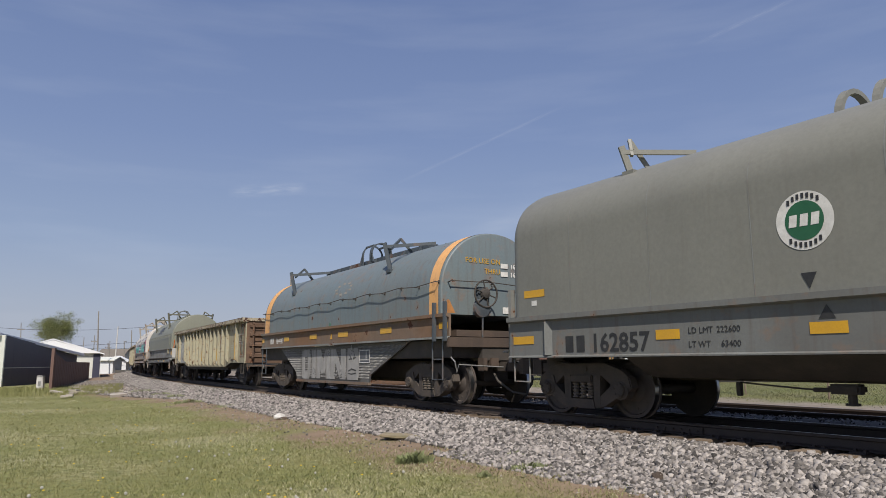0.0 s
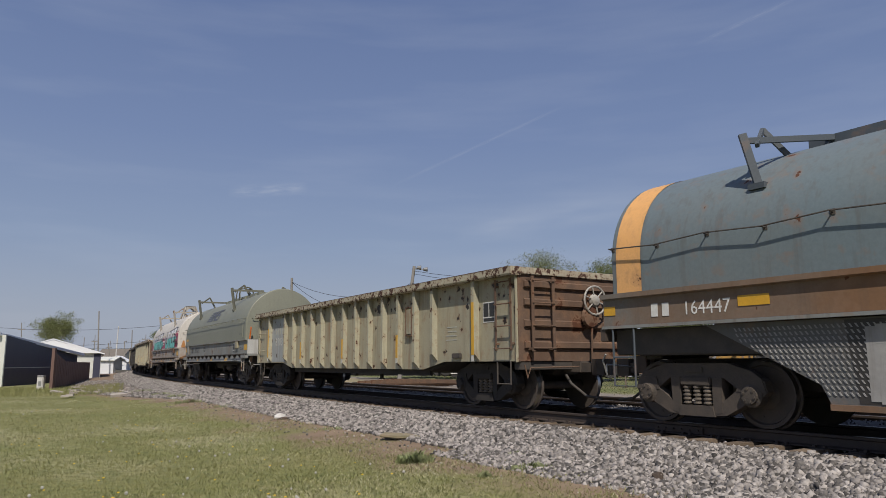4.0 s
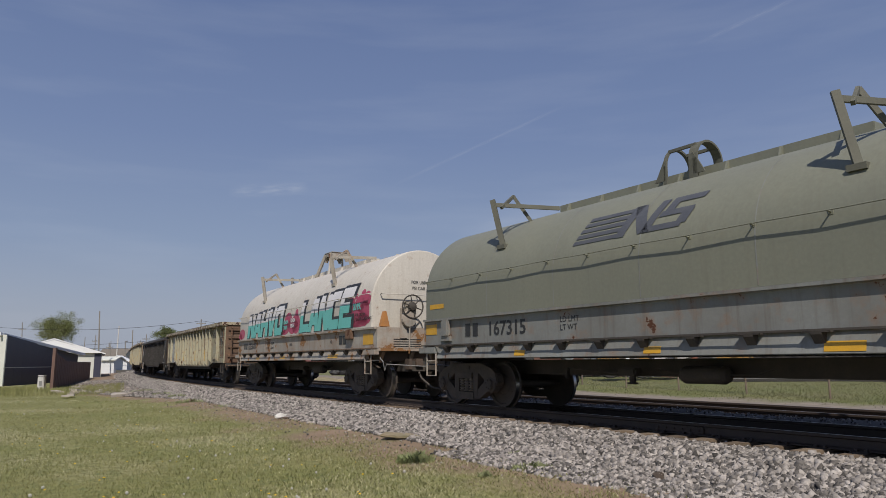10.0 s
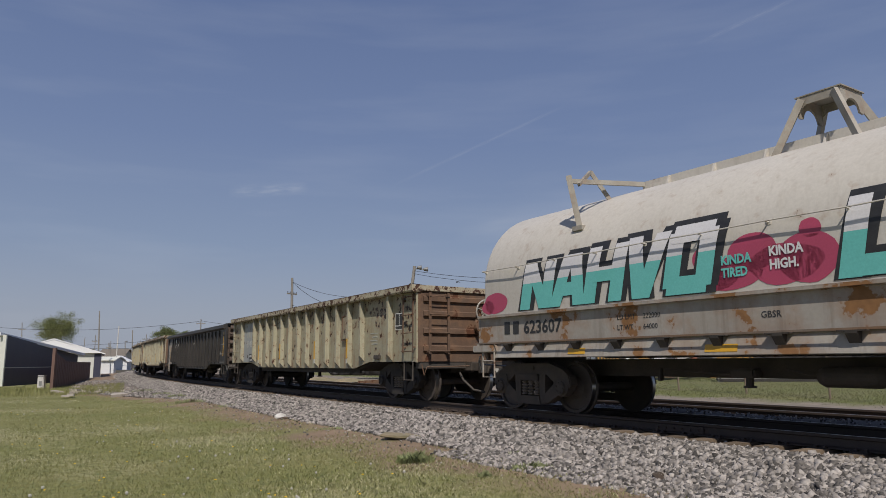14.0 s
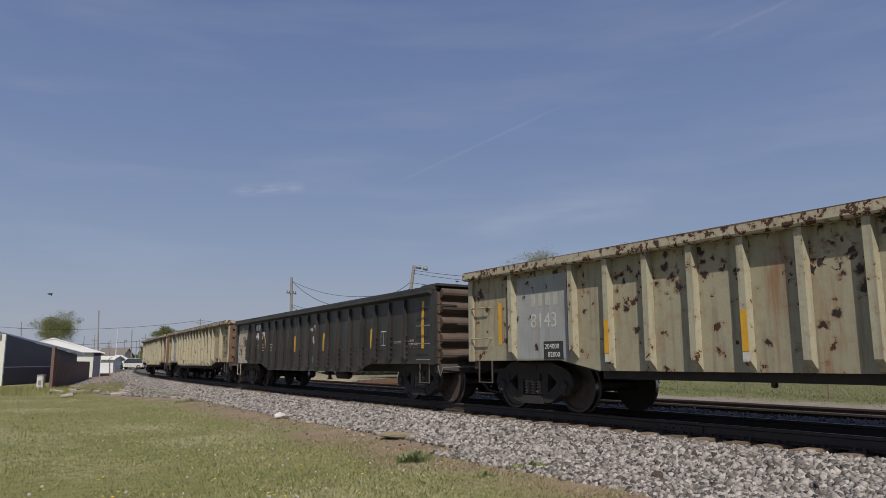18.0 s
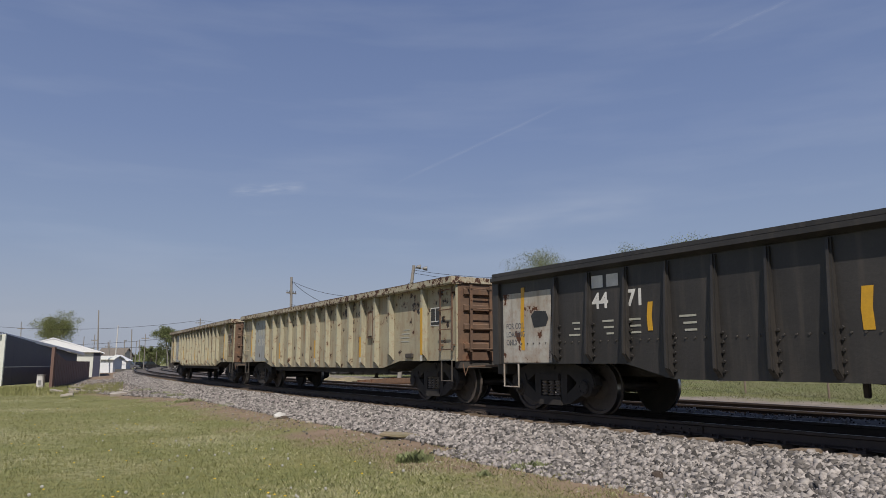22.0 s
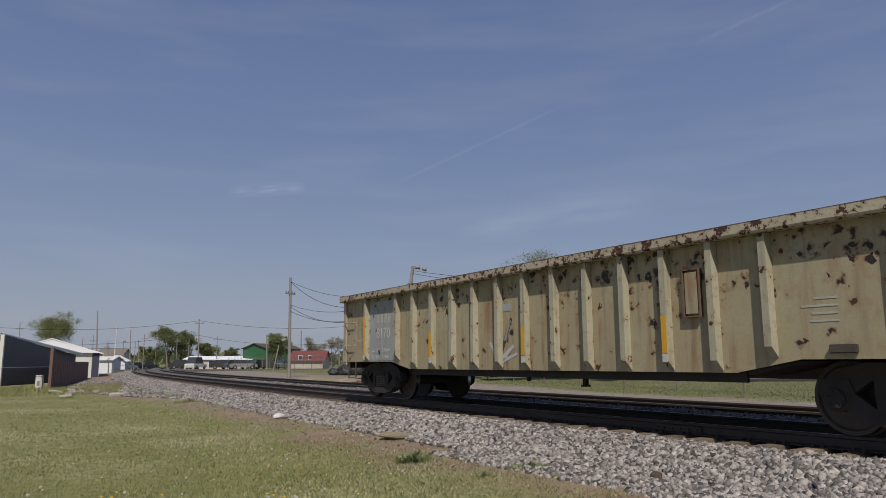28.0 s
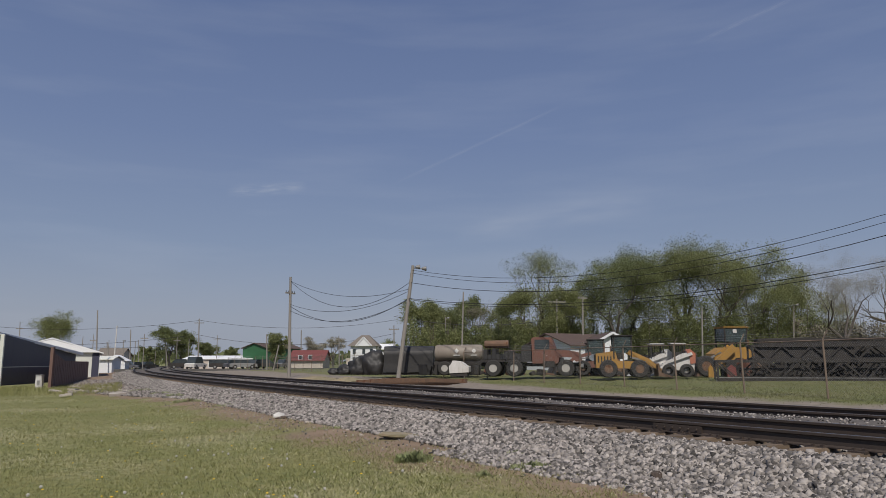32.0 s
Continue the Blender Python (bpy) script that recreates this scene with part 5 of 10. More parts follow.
        box(bm, half + 0.062, half + 0.14, s * 1.38 - 0.05, s * 1.38 + 0.05, 0.9, 2.25)
        part("ladder_post", bm, "grey_body", car)
    bm = bmesh.new()
    pipe(bm, [(half + 0.1, 1.35, 1.12), (half + 0.4, 1.35, 1.1), (half + 0.42, 0.5, 1.1), (half + 0.12, 0.45, 1.12)], 0.02)
    part("hand_hold", bm, "grey_body", car)
    stirrup(car, half - 0.3, 1.48, 0.98, mat="grey_body")
    under_gear(car, half, 0.62)
    add_running_gear(car, half, 1.42, at, 0.98)


def logo_bars(kind, car, x_left, x_right, z0, mat):
    """A slanted block of five stripes with a zig-zag mark at its right."""
    w = x_left - x_right
    h = w * 0.205
    lean = h * 0.55

    def quad(a, b, p, q):       # fractions along and up
        return [(x_left - w * a - lean * p, z0 + h * p), (x_left - w * b - lean * p, z0 + h * p), (x_left - w * b - lean * q, z0 + h * q), (x_left - w * a - lean * q, z0 + h * q)]
    shapes = [quad(0.0, 0.46 - 0.015 * k, 0.02 + 0.2 * k, 0.15 + 0.2 * k) for k in range(5)]
    shapes += [quad(0.40, 0.48, 0, 1), quad(0.62, 0.69, 0, 1)]
    shapes.append([(x_left - w * 0.40 - lean, z0 + h), (x_left - w * 0.50 - lean, z0 + h), (x_left - w * 0.69, z0), (x_left - w * 0.60, z0)])
    shapes += [quad(0.72, 0.97, 0.82, 1.0), quad(0.70, 0.95, 0.42, 0.6), quad(0.68, 0.93, 0.0, 0.18), quad(0.72, 0.79, 0.5, 0.9), quad(0.88, 0.96, 0.1, 0.52)]
    for o in shapes:
        on_cover("emblem", [o], kind, mat, car, 0.008)


def coil_olive():
    """The olive-grey car with a domed cover and a striped emblem."""
    kind = (1.5, 2.42, 3.88, 1.9)
    half = 6.35
    car = tagged(new("coil_car"), "olive-grey coil car with a domed cover and side walkways", "rail car", "coil cars")
    at = -18.8
    L, R = half - 0.14, -half + 0.26
    bm = bmesh.new()
    cover_mesh(bm, kind, 1.84, R, L, 0.04)
    smooth(part("cover", bm, "olive_cover", car), 50)
    for s in (1, -1):
        bm = bmesh.new()
        prism(bm, [(s * 1.42, 1.26), (s * 1.46, 1.26), (s * 1.46, 1.78), (s * 1.53, 1.79), (s * 1.53, 1.835), (s * 1.42, 1.835)], -half + 0.08, half - 0.08)
        part("side_panel", bm, "grey_body", car)
    deck_end(car, half, 0.95, 1.26, "grey_body", thin=True)
    bm = bmesh.new()
    box(bm, -half + 0.02, -half + 0.1, -1.46, 1.46, 1.27, 1.82)
    part("end_panel", bm, "pale_panel", car, "pale panel with small black lettering")
    bm = bmesh.new()
    box(bm, half - 0.1, half - 0.02, -1.46, 1.46, 1.27, 1.82)
    part("end_panel", bm, "white_body", car)
    platform(car, half, 1.28, "grey_body", "under", [(-3.2, -2.72, 1.01, 1.13), (2.78, 3.08, 1.02, 1.12), (-0.32, 0.0, 1.02, 1.12)], "narrow dark walkway edge")
    ridge(car, kind, -2.9, 3.2, "olive_cover")
    stacking_brace(car, kind, at_x(at, -22.0), "olive_dark", 0.14, 0.14, 1.26, 0.62)
    stacking_brace(car, kind, at_x(at, -15.15), "olive_dark", 0.14, 0.18, 1.26, 0.62)
    hoop(car, kind, at_x(at, -18.71), "olive_dark", "arch")
    hand_line(car, kind, R + 0.12, L - 0.05, 2.66, "olive_cover", 6)
    bm = bmesh.new()
    pipe(bm, [(R - 0.1, 1.25, 2.66), (R - 0.11, 0.2, 2.67), (R - 0.1, -1.25, 2.66)], 0.011)
    for yy in (1.25, 0.2, -1.25):
        rod(bm, (R + 0.02, yy, 2.65), (R - 0.11, yy, 2.66), 0.014, 5)
    part("hand_rail", bm, "olive_cover", car)
    logo_bars(kind, car, at_x(at, -17.28), at_x(at, -19.68), 2.84, "decal_grey")
    y = 1.464
    lettering("167315", 0.38, "decal_black", car, Matrix.Translation((-half + 10.3, y, 1.42)) @ SIDE, squeeze=1.05, bold=0.007)
    bm = bmesh.new()
    plates(bm, [(-half + 10.88, -half + 11.05, 1.42, 1.68), (-half + 10.62, -half + 10.79, 1.42, 1.68)], y)
    part("reporting_mark", bm, "decal_black", car)
    lettering("CS-17", 0.19, "decal_black", car, Matrix.Translation((-half + 1.2, y, 1.42)) @ SIDE)
    bm = bmesh.new()
    plates(bm, [(-half + 1.8, -half + 2.3, 1.36, 1.72)], y)
    part("data_panel", bm, "decal_white", car)
    bm = bmesh.new()
    plates(bm, [(-half + 1.83, -half + 2.03, 1.45, 1.7), (-half + 2.07, -half + 2.27, 1.45, 1.7), (-half + 1.83, -half + 2.27, 1.37, 1.42)], y + 0.005)
    part("stencil", bm, "decal_black", car)
    bm = bmesh.new()
    plates(bm, [(-half + 0.1, -half + 0.54, 1.42, 1.64)], y)
    part("reflector", bm, "yellow", car, "amber reflector patch at the corner")
    bm = bmesh.new()
    box(bm, -half + 1.37, -half + 1.75, 1.465, 1.53, 1.5, 1.8, 0.02)
    part("latch_box", bm, "tan", car, "stained tan latch box")
    lettering("167315", 0.2, "decal_black", car, Matrix.Translation((-half + 0.014, -0.35, 1.58)) @ END, squeeze=1.0, bold=0.005)
    bm = bmesh.new()
    for k in range(4):
        box(bm, -half + 0.012, -half + 0.018, -1.1, -0.45, 1.30 + 0.06 * k, 1.318 + 0.06 * k)
        box(bm, -half + 0.012, -half + 0.018, 0.5, 1.05, 1.30 + 0.06 * k, 1.318 + 0.06 * k)
    part("stencil", bm, "decal_black", car)
    for yy in (1.36, -1.4):
        bm = bmesh.new()
        prism(bm, [(-half + 0.12, 1.84), (-half + 0.17, 1.84), (-half + 0.02, 2.3), (-half - 0.02, 2.28)], yy - 0.02, yy + 0.02, "y")
        part("corner_flag", bm, "orange", car, "orange corner lift guide")
    brake_wheel(car, -half - 0.12, 0.65, 2.28, 0.3, gear="grey_body")
    bm = bmesh.new()
    box(bm, -half - 0.02, -half + 0.05, 0.72, 0.94, 1.5, 2.3, 0.02)
    part("gear_bracket", bm, "white_body", car)
    for s in (-1, 1):
        stirrup(car, s * (half - 0.42), 1.52, 1.24, 0.36, 0.62, "hoop_dark")
        box_end_gear(car, s, half)
    on_cover("warning_label", [[(L - 0.75, 2.05), (L - 0.2, 2.05), (L - 0.2, 2.15), (L - 0.75, 2.15)]], kind, "yellow", car, 0.006, "yellow warning label")
    bm = bmesh.new()
    plates(bm, [(half - 0.55, half - 0.12, 1.5, 1.72)], y)
    part("reflector", bm, "yellow", car, "amber reflector patch at the corner")
    bm = bmesh.new()
    box(bm, half - 1.1, half - 0.85, 1.465, 1.56, 1.44, 1.8, 0.02)
    box(bm, half - 1.15, half - 0.8, 1.465, 1.53, 1.34, 1.45, 0.01)
    part("latch_box", bm, "grey_body", car)
    lettering("LD LMT\nLT WT", 0.14, "decal_black", car, Matrix.Translation((-half + 8.2, y, 1.58)) @ SIDE)
    for x in np.arange(-3.9, 4.0, 1.95):
        on_cover("cover_seam", [[(x - 0.009, 1.86), (x + 0.009, 1.86), (x + 0.009, 3.7), (x - 0.009, 3.7)]], kind, "grey_body", car, 0.004)
    grab(car, (-half + 0.4, 1.5, 1.95), (-half + 0.4, 1.5, 2.55), (0, 0.08, 0), "olive_cover")
    lettering("CS 19", 0.12, "decal_grey", car, Matrix.Translation((-half + 1.15, kind[0] + 0.012, 2.02)) @ SIDE)
    lettering("2 INCH HF COMP", 0.1, "decal_black", car, Matrix.Translation((-half + 2.15, 1.512, 1.0)) @ SIDE)
    under_gear(car, half, 0.80, 1.1, -0.4)
    add_running_gear(car, half, 1.44, at, 0.95, 0.3)


def at_x(at, u):
    return u - at


def box_end_gear(car, s, half):
    """Small brackets, chain and uncoupling lever below a coil car's deck."""
    bm = bmesh.new()
    pipe(bm, [(s * (half + 0.02), 1.4, 1.02), (s * (half + 0.12), 1.36, 0.92), (s * (half + 0.1), 1.3, 0.70), (s * (half + 0.13), 1.27, 0.86), (s * (half + 0.25), 0.2, 0.80)], 0.015)
    part("uncoupling_lever", bm, "galv", car)
    for y0, y1, z0, w in ((0.52, 0.62, 0.72, 0.12), (-0.62, -0.52, 0.72, 0.12), (-0.95, -0.75, 0.84, 0.08), (0.2, 0.4, 0.8, 0.1)):
        bm = bmesh.new()
        box(bm, s * half - w, s * half + w, y0, y1, z0, 1.0, 0.01)
        part("end_bracket", bm, "dark_end", car)


def coil_blue():
    """The blue-grey car with orange bands, a brown sill and painted lower panels."""
    kind = (1.43, 2.45, 3.85, 2.05)
    half = 6.42
    car = tagged(new("coil_car"), "blue-grey coil car with orange bands and a rusty sill", "rail car", "coil cars")
    at = -50.69
    L, R = half - 0.2, -half + 0.32
    bm = bmesh.new()
    cover_mesh(bm, kind, 1.95, R, L, 0.04)
    smooth(part("cover", bm, "blue_cover", car), 50)
    for x0, x1 in ((R + 0.11, R + 0.5), (L - 0.6, L - 0.11)):
        z = np.concatenate([[1.96, kind[1]], kind[1] + (kind[2] - kind[1]) * np.sin(np.linspace(0.05, math.pi / 2, 18))])
        bm = bmesh.new()
        ring = [(cover_y(q, kind) + 0.006, q + 0.006 * (q > kind[1])) for q in z]
        ring += [(-a, b) for a, b in ring[-2::-1]]
        vs = [[bm.verts.new((x, a, b)) for a, b in ring] for x in (x0, x1)]
        for i in range(len(ring) - 1):
            bm.faces.new((vs[0][i], vs[0][i + 1], vs[1][i + 1], vs[1][i]))
        smooth(part("cover_band", bm, "orange_band", car, "faded orange band round the cover"), 50)
    for s in (1, -1):
        bm = bmesh.new()
        prism(bm, [(s * 1.38, 1.46), (s * 1.43, 1.46), (s * 1.43, 1.86), (s * 1.5, 1.88), (s * 1.5, 1.95), (s * 1.38, 1.95)], -half, half)
        part("side_sill", bm, "brown_sill", car, "brown rusty side sill")
        bm = bmesh.new()
        box(bm, -half, half, s * 1.44 - 0.04, s * 1.44 + 0.04, 1.41, 1.455)
        part("sill_flange", bm, "grey_body", car)
        bm = bmesh.new()
        prism(bm, [(-half + 1.9, 1.40), (half - 1.8, 1.40), (half - 2.0, 1.3), (3.05, 0.62), (2.95, 0.40), (-2.36, 0.40), (-2.45, 0.6), (-4.2, 1.27)], s * 1.30, s * 1.34, "y")
        part("cradle_panel", bm, "sprayed_panel" if s > 0 else "under", car, "grey perforated side panel with sprayed shapes")
        bm = bmesh.new()
        box(bm, -2.36, 2.95, s * 1.32 - 0.05, s * 1.32 + 0.05, 0.33, 0.40)
        part("panel_flange", bm, "brown_sill", car)
    # slanted slots of the near panel, and sprayed letters over them
    bm = bmesh.new()
    for k in range(12):
        z = 0.5 + k * 0.072
        for i in range(126):
            x = -4.4 + i * 0.068 + 0.02 * (k % 2)
            if x < -2.4 - max(0, z - 0.62) * 2.6 or x > 3.0 + max(0, z - 0.6) * 2.0:
                continue
            prism(bm, [(x, z), (x + 0.02, z), (x + 0.05, z + 0.045), (x + 0.03, z + 0.045)], 1.3405, 1.3505, "y")
    tagged(part("slots", bm, "slot_grey", car), kind="stuff")

    def spray(outline, mat, y0, y1):
        bm = bmesh.new()
        prism(bm, outline, y0, y1, "y")
        part("sprayed_shape", bm, mat, car)
    spray([(2.62, 0.42), (2.72, 1.38), (-1.95, 1.38), (-1.85, 0.42)], "black_car", 1.3425, 1.3445)
    for letter, x, w in (("D", 2.5, 0.74), ("I", 1.72, 0.42), ("M", 1.26, 1.0), ("N", 0.2, 1.08), ("O", -0.95, 0.8)):
        for j, o in enumerate(glyph(letter, x, w, 0.84, 0.45, 0.0, 0.15)):
            spray(o, "grimy_white", 1.345, 1.3515 + 0.0006 * j)
    spray([(-1.0, 0.5), (-1.0, 1.3), (-1.62, 1.3), (-1.62, 0.5)], "grimy_white", 1.345, 1.3508)
    for a, b, c, d, w in ((-1.15, 1.12, -1.3, 1.0, 0.03), (-1.12, 1.0, -1.3, 1.02, 0.025), (-1.4, 1.0, -1.5, 1.14, 0.03), (-1.42, 1.02, -1.56, 1.06, 0.025), (-1.08, 0.68, -1.3, 0.74, 0.03), (-1.3, 0.74, -1.58, 0.7, 0.03), (-1.08, 0.62, -1.3, 0.6, 0.03), (-1.3, 0.6, -1.58, 0.63, 0.03)):
        k = w / 2 / math.hypot(c - a, d - b)
        ox, oz = (d - b) * k, (a - c) * k
        spray([(a + ox, b + oz), (a - ox, b - oz), (c - ox, d - oz), (c + ox, d + oz)], "decal_black", 1.3545, 1.357)
    rnd = random.Random(9)
    for k in range(5):       # bubbles on the letters
        cx, cz = (1.45, 0.35, -0.2, -0.62, -1.3)[k], (0.72, 1.2, 0.66, 0.6, 1.28)[k]
        for j in range(6):
            px, pz, r = cx + rnd.uniform(-0.1, 0.1), cz + rnd.uniform(-0.09, 0.09), rnd.uniform(0.025, 0.045)
            ring = [(px + r * math.cos(t), pz + r * math.sin(t)) for t in np.linspace(0, 2 * math.pi, 9)[:-1]]
            spray([(px + (p - px) * 1.4, pz + (q - pz) * 1.4) for p, q in ring], "decal_black", 1.3545, 1.3555 + 0.0002 * j)
            spray(ring, "grimy_white", 1.3545, 1.3575 + 0.0002 * j)
    bm = bmesh.new()
    plates(bm, [(-2.42, -1.8, 0.9, 1.24)], 1.352)
    part("data_panel", bm, "decal_grey", car)
    bm = bmesh.new()
    plates(bm, [(-2.42, -1.8, 0.9, 0.92), (-2.42, -1.8, 1.22, 1.24), (-2.42, -2.4, 0.92, 1.22), (-1.82, -1.8, 0.92, 1.22), (-2.22, -2.2, 0.99, 1.22), (-2.4, -1.82, 0.97, 0.99)], 1.357)
    part("panel_border", bm, "decal_white", car)
    bm = bmesh.new()
    lathe(bm, [(kind[0] + 0.004, 0.07), (kind[0] + 0.008, 0.07)], "y", 16, (at_x(at, -50.6), 0, 1.99))
    part("green_dot", bm, "dot_green", car)
    on_cover("yellow_mark", [[(at_x(at, -50.52), 1.96), (at_x(at, -50.68), 1.96), (at_x(at, -50.6), 1.86)]], (kind[0], kind[1], kind[2], kind[3]), "yellow", car, 0.005)
    bm = bmesh.new()
    prism(bm, [(at_x(at, -50.64), 1.58), (at_x(at, -50.78), 1.58), (at_x(at, -50.71), 1.74)], 1.434, 1.438, "y")
    part("yellow_arrow", bm, "yellow", car)
    bm = bmesh.new()
    box(bm, -half + 0.1, half - 0.1, -1.28, 1.28, 1.0, 1.405, 0.02)
    part("deck_underside", bm, "under", car)
    # traces of an old emblem on the cover
    for k in range(9):
        t = 2 * math.pi * k / 9
        x, z = at_x(at, -51.3) + 0.5 * math.cos(t), 2.98 + 0.16 * math.sin(t)
        on_cover("faded_emblem", [[(x - 0.09, z - 0.03), (x + 0.08, z - 0.02), (x + 0.1, z + 0.02), (x - 0.06, z + 0.035)]], kind, "hoop_dark", car, 0.005, "ghost of an old emblem")
    deck_end(car, half, 1.22, 1.44, "dark_end")
    # ridge, braces and hoop: their shading is put into a darker blue
    ridge(car, kind, -3.4, 3.6, "dark_blue")
    stacking_brace(car, kind, at_x(at, -53.95), "dark_blue", 0.0, 0.12, 1.2, 0.62)
    stacking_brace(car, kind, at_x(at, -46.95), "dark_blue", 0.0, 0.12, 1.2, 0.62)
    hoop(car, kind, at_x(at, -50.7), "dark_blue", "arch")
    hand_line(car, kind, R + 0.1, L - 0.05, 2.66, "under", 7, 0.05)
    bm = bmesh.new()
    pipe(bm, [(R - 0.1, 1.25, 2.68), (R - 0.11, 0.1, 2.69), (R - 0.1, -1.25, 2.62)], 0.011)
    for yy in (1.25, 0.1, -1.25):
        rod(bm, (R + 0.02, yy, 2.65), (R - 0.11, yy, 2.67), 0.014, 5)
    part("hand_rail", bm, "under", car)
    y = 1.434
    lettering("164447", 0.27, "decal_white", car, Matrix.Translation((half - 1.52, y, 1.56)) @ SIDE, squeeze=0.95)
    bm = bmesh.new()
    plates(bm, [(half - 1.08, half - 0.96, 1.56, 1.75), (half - 1.28, half - 1.16, 1.56, 1.75)], y)
    part("reporting_mark", bm, "decal_white", car)
    for x0, x1 in ((half - 2.85, half - 2.4), (half - 5.3, half - 4.75), (half - 7.6, half - 6.95), (half - 10.2, half - 9.6), (half - 0.25, half - 0.02), (-half + 0.05, -half + 0.4)):
        bm = bmesh.new()
        box(bm, x0, x1, y, y + 0.004, 1.62, 1.76)
        part("reflector", bm, "yellow", car, "amber reflector stripe")
    lettering("FOR USE ON", 0.17, "yellow", car, Matrix.Translation((R - 0.012, 0.8, 3.13)) @ END)
    lettering("THRU", 0.17, "yellow", car, Matrix.Translation((R - 0.012, 0.28, 2.9)) @ END)
    lettering("164390", 0.15, "decal_white", car, Matrix.Translation((R - 0.012, -0.45, 3.05)) @ END, bold=0.004)
    lettering("164479", 0.15, "decal_white", car, Matrix.Translation((R - 0.012, -0.45, 2.86)) @ END, bold=0.004)
    lettering("164447", 0.2, "decal_white", car, Matrix.Translation((R - 0.012, -0.5, 2.0)) @ END, bold=0.005)
    bm = bmesh.new()
    box(bm, R - 0.016, R - 0.012, -0.38, -0.18, 3.05, 3.16)
    box(bm, R - 0.016, R - 0.012, -0.38, -0.18, 2.86, 2.97)
    box(bm, R - 0.016, R - 0.012, -0.45, -0.22, 2.0, 2.15)
    part("reporting_mark", bm, "decal_white", car)
    brake_wheel(car, -half - 0.06, 0.5, 2.4, 0.3, gear="dark_blue")
    bm = bmesh.new()
    box(bm, -half + 0.06, -half + 0.3, -1.2, 1.2, 1.46, 1.6)
    part("end_platform", bm, "dark_end", car)
    for yy in (1.32, -1.32):
        bm = bmesh.new()
        prism(bm, [(yy - 0.12, 1.96), (yy + 0.1, 1.96), (yy + 0.04, 2.25)], -half + 0.1, -half + 0.2)
        part("corner_flag", bm, "flag_orange", car)
    for x in (-half + 0.5, -half + 0.05):
        bm = bmesh.new()
        box(bm, x - 0.04, x + 0.04, 1.46, 1.54, 1.35, 2.2, 0.01)
        part("corner_ladder_post", bm, "dark_blue", car)
    for s in (-1, 1):
        stirrup(car, s * (half - 0.42), 1.46, 1.4, 0.42, 0.86, "dark_blue")
        box_end_gear(car, s, half)
    under_gear(car, half, 0.5)
    add_running_gear(car, half, 1.42, at, 0.95)


STROKES = {     # foot and head of each stroke in the letter's box
    "N": ((0.15, 0, 0.15, 1), (0.2, 1, 0.8, 0), (0.85, 0, 0.85, 1)),
    "A": ((0.14, 0, 0.4, 1), (0.86, 0, 0.6, 1), (0.3, 0.33, 0.7, 0.33)),
    "H": ((0.15, 0, 0.15, 1), (0.85, 0, 0.85, 1), (0.2, 0.5, 0.8, 0.5)),
    "V": ((0.17, 1, 0.46, 0), (0.83, 1, 0.54, 0)),
    "O": ((0.16, 0.1, 0.16, 0.9), (0.84, 0.1, 0.84, 0.9), (0.08, 0.87, 0.92, 0.87), (0.08, 0.13, 0.92, 0.13)),
    "L": ((0.16, 0, 0.16, 1), (0.16, 0.14, 1.0, 0.14)),
    "C": ((0.16, 0.06, 0.16, 0.94), (0.1, 0.87, 0.9, 0.87), (0.1, 0.13, 0.95, 0.13)),
    "E": ((0.16, 0, 0.16, 1), (0.16, 0.87, 1.05, 0.87), (0.16, 0.13, 1.1, 0.13), (0.16, 0.5, 0.85, 0.5)),
    "D": ((0.16, 0, 0.16, 1), (0.82, 0.12, 0.82, 0.88), (0.16, 0.9, 0.85, 0.9), (0.16, 0.1, 0.85, 0.1)),
    "I": ((0.5, 0, 0.5, 1),),
    "M": ((0.12, 0, 0.12, 1), (0.88, 0, 0.88, 1), (0.18, 1, 0.5, 0.2), (0.82, 1, 0.5, 0.2)),
}


def glyph(letter, x, w, h, z0, lean, bold=0.17):
    """Outlines of a chunky sprayed letter: x is its left edge, and the car's x grows to the left."""
    def at(a, p):
        return (x - w * a - lean * h * p, z0 + h * p)
    out = []
    for a, p, b, q in STROKES[letter]:
        if p == q:
            out.append([at(a, p - 0.13), at(b, p - 0.13), at(b, p + 0.13), at(a, p + 0.13)])
        else:
            k = bold if letter != "I" else 0.36
            out.append([at(a - k, p), at(a + k, p), at(b + k, q), at(b - k, q)])
    return out


def cut_at(o, z, keep_low):
    """The part of an outline below or above z."""
    out = []
    for (x0, z0), (x1, z1) in zip(o, o[1:] + o[:1]):
        if (z0 <= z) == keep_low or z0 == z:
            out.append((x0, z0))
        if (z0 - z) * (z1 - z) < 0:
            f = (z - z0) / (z1 - z0)
            out.append((x0 + (x1 - x0) * f, z))
    return out if len(out) > 2 else None


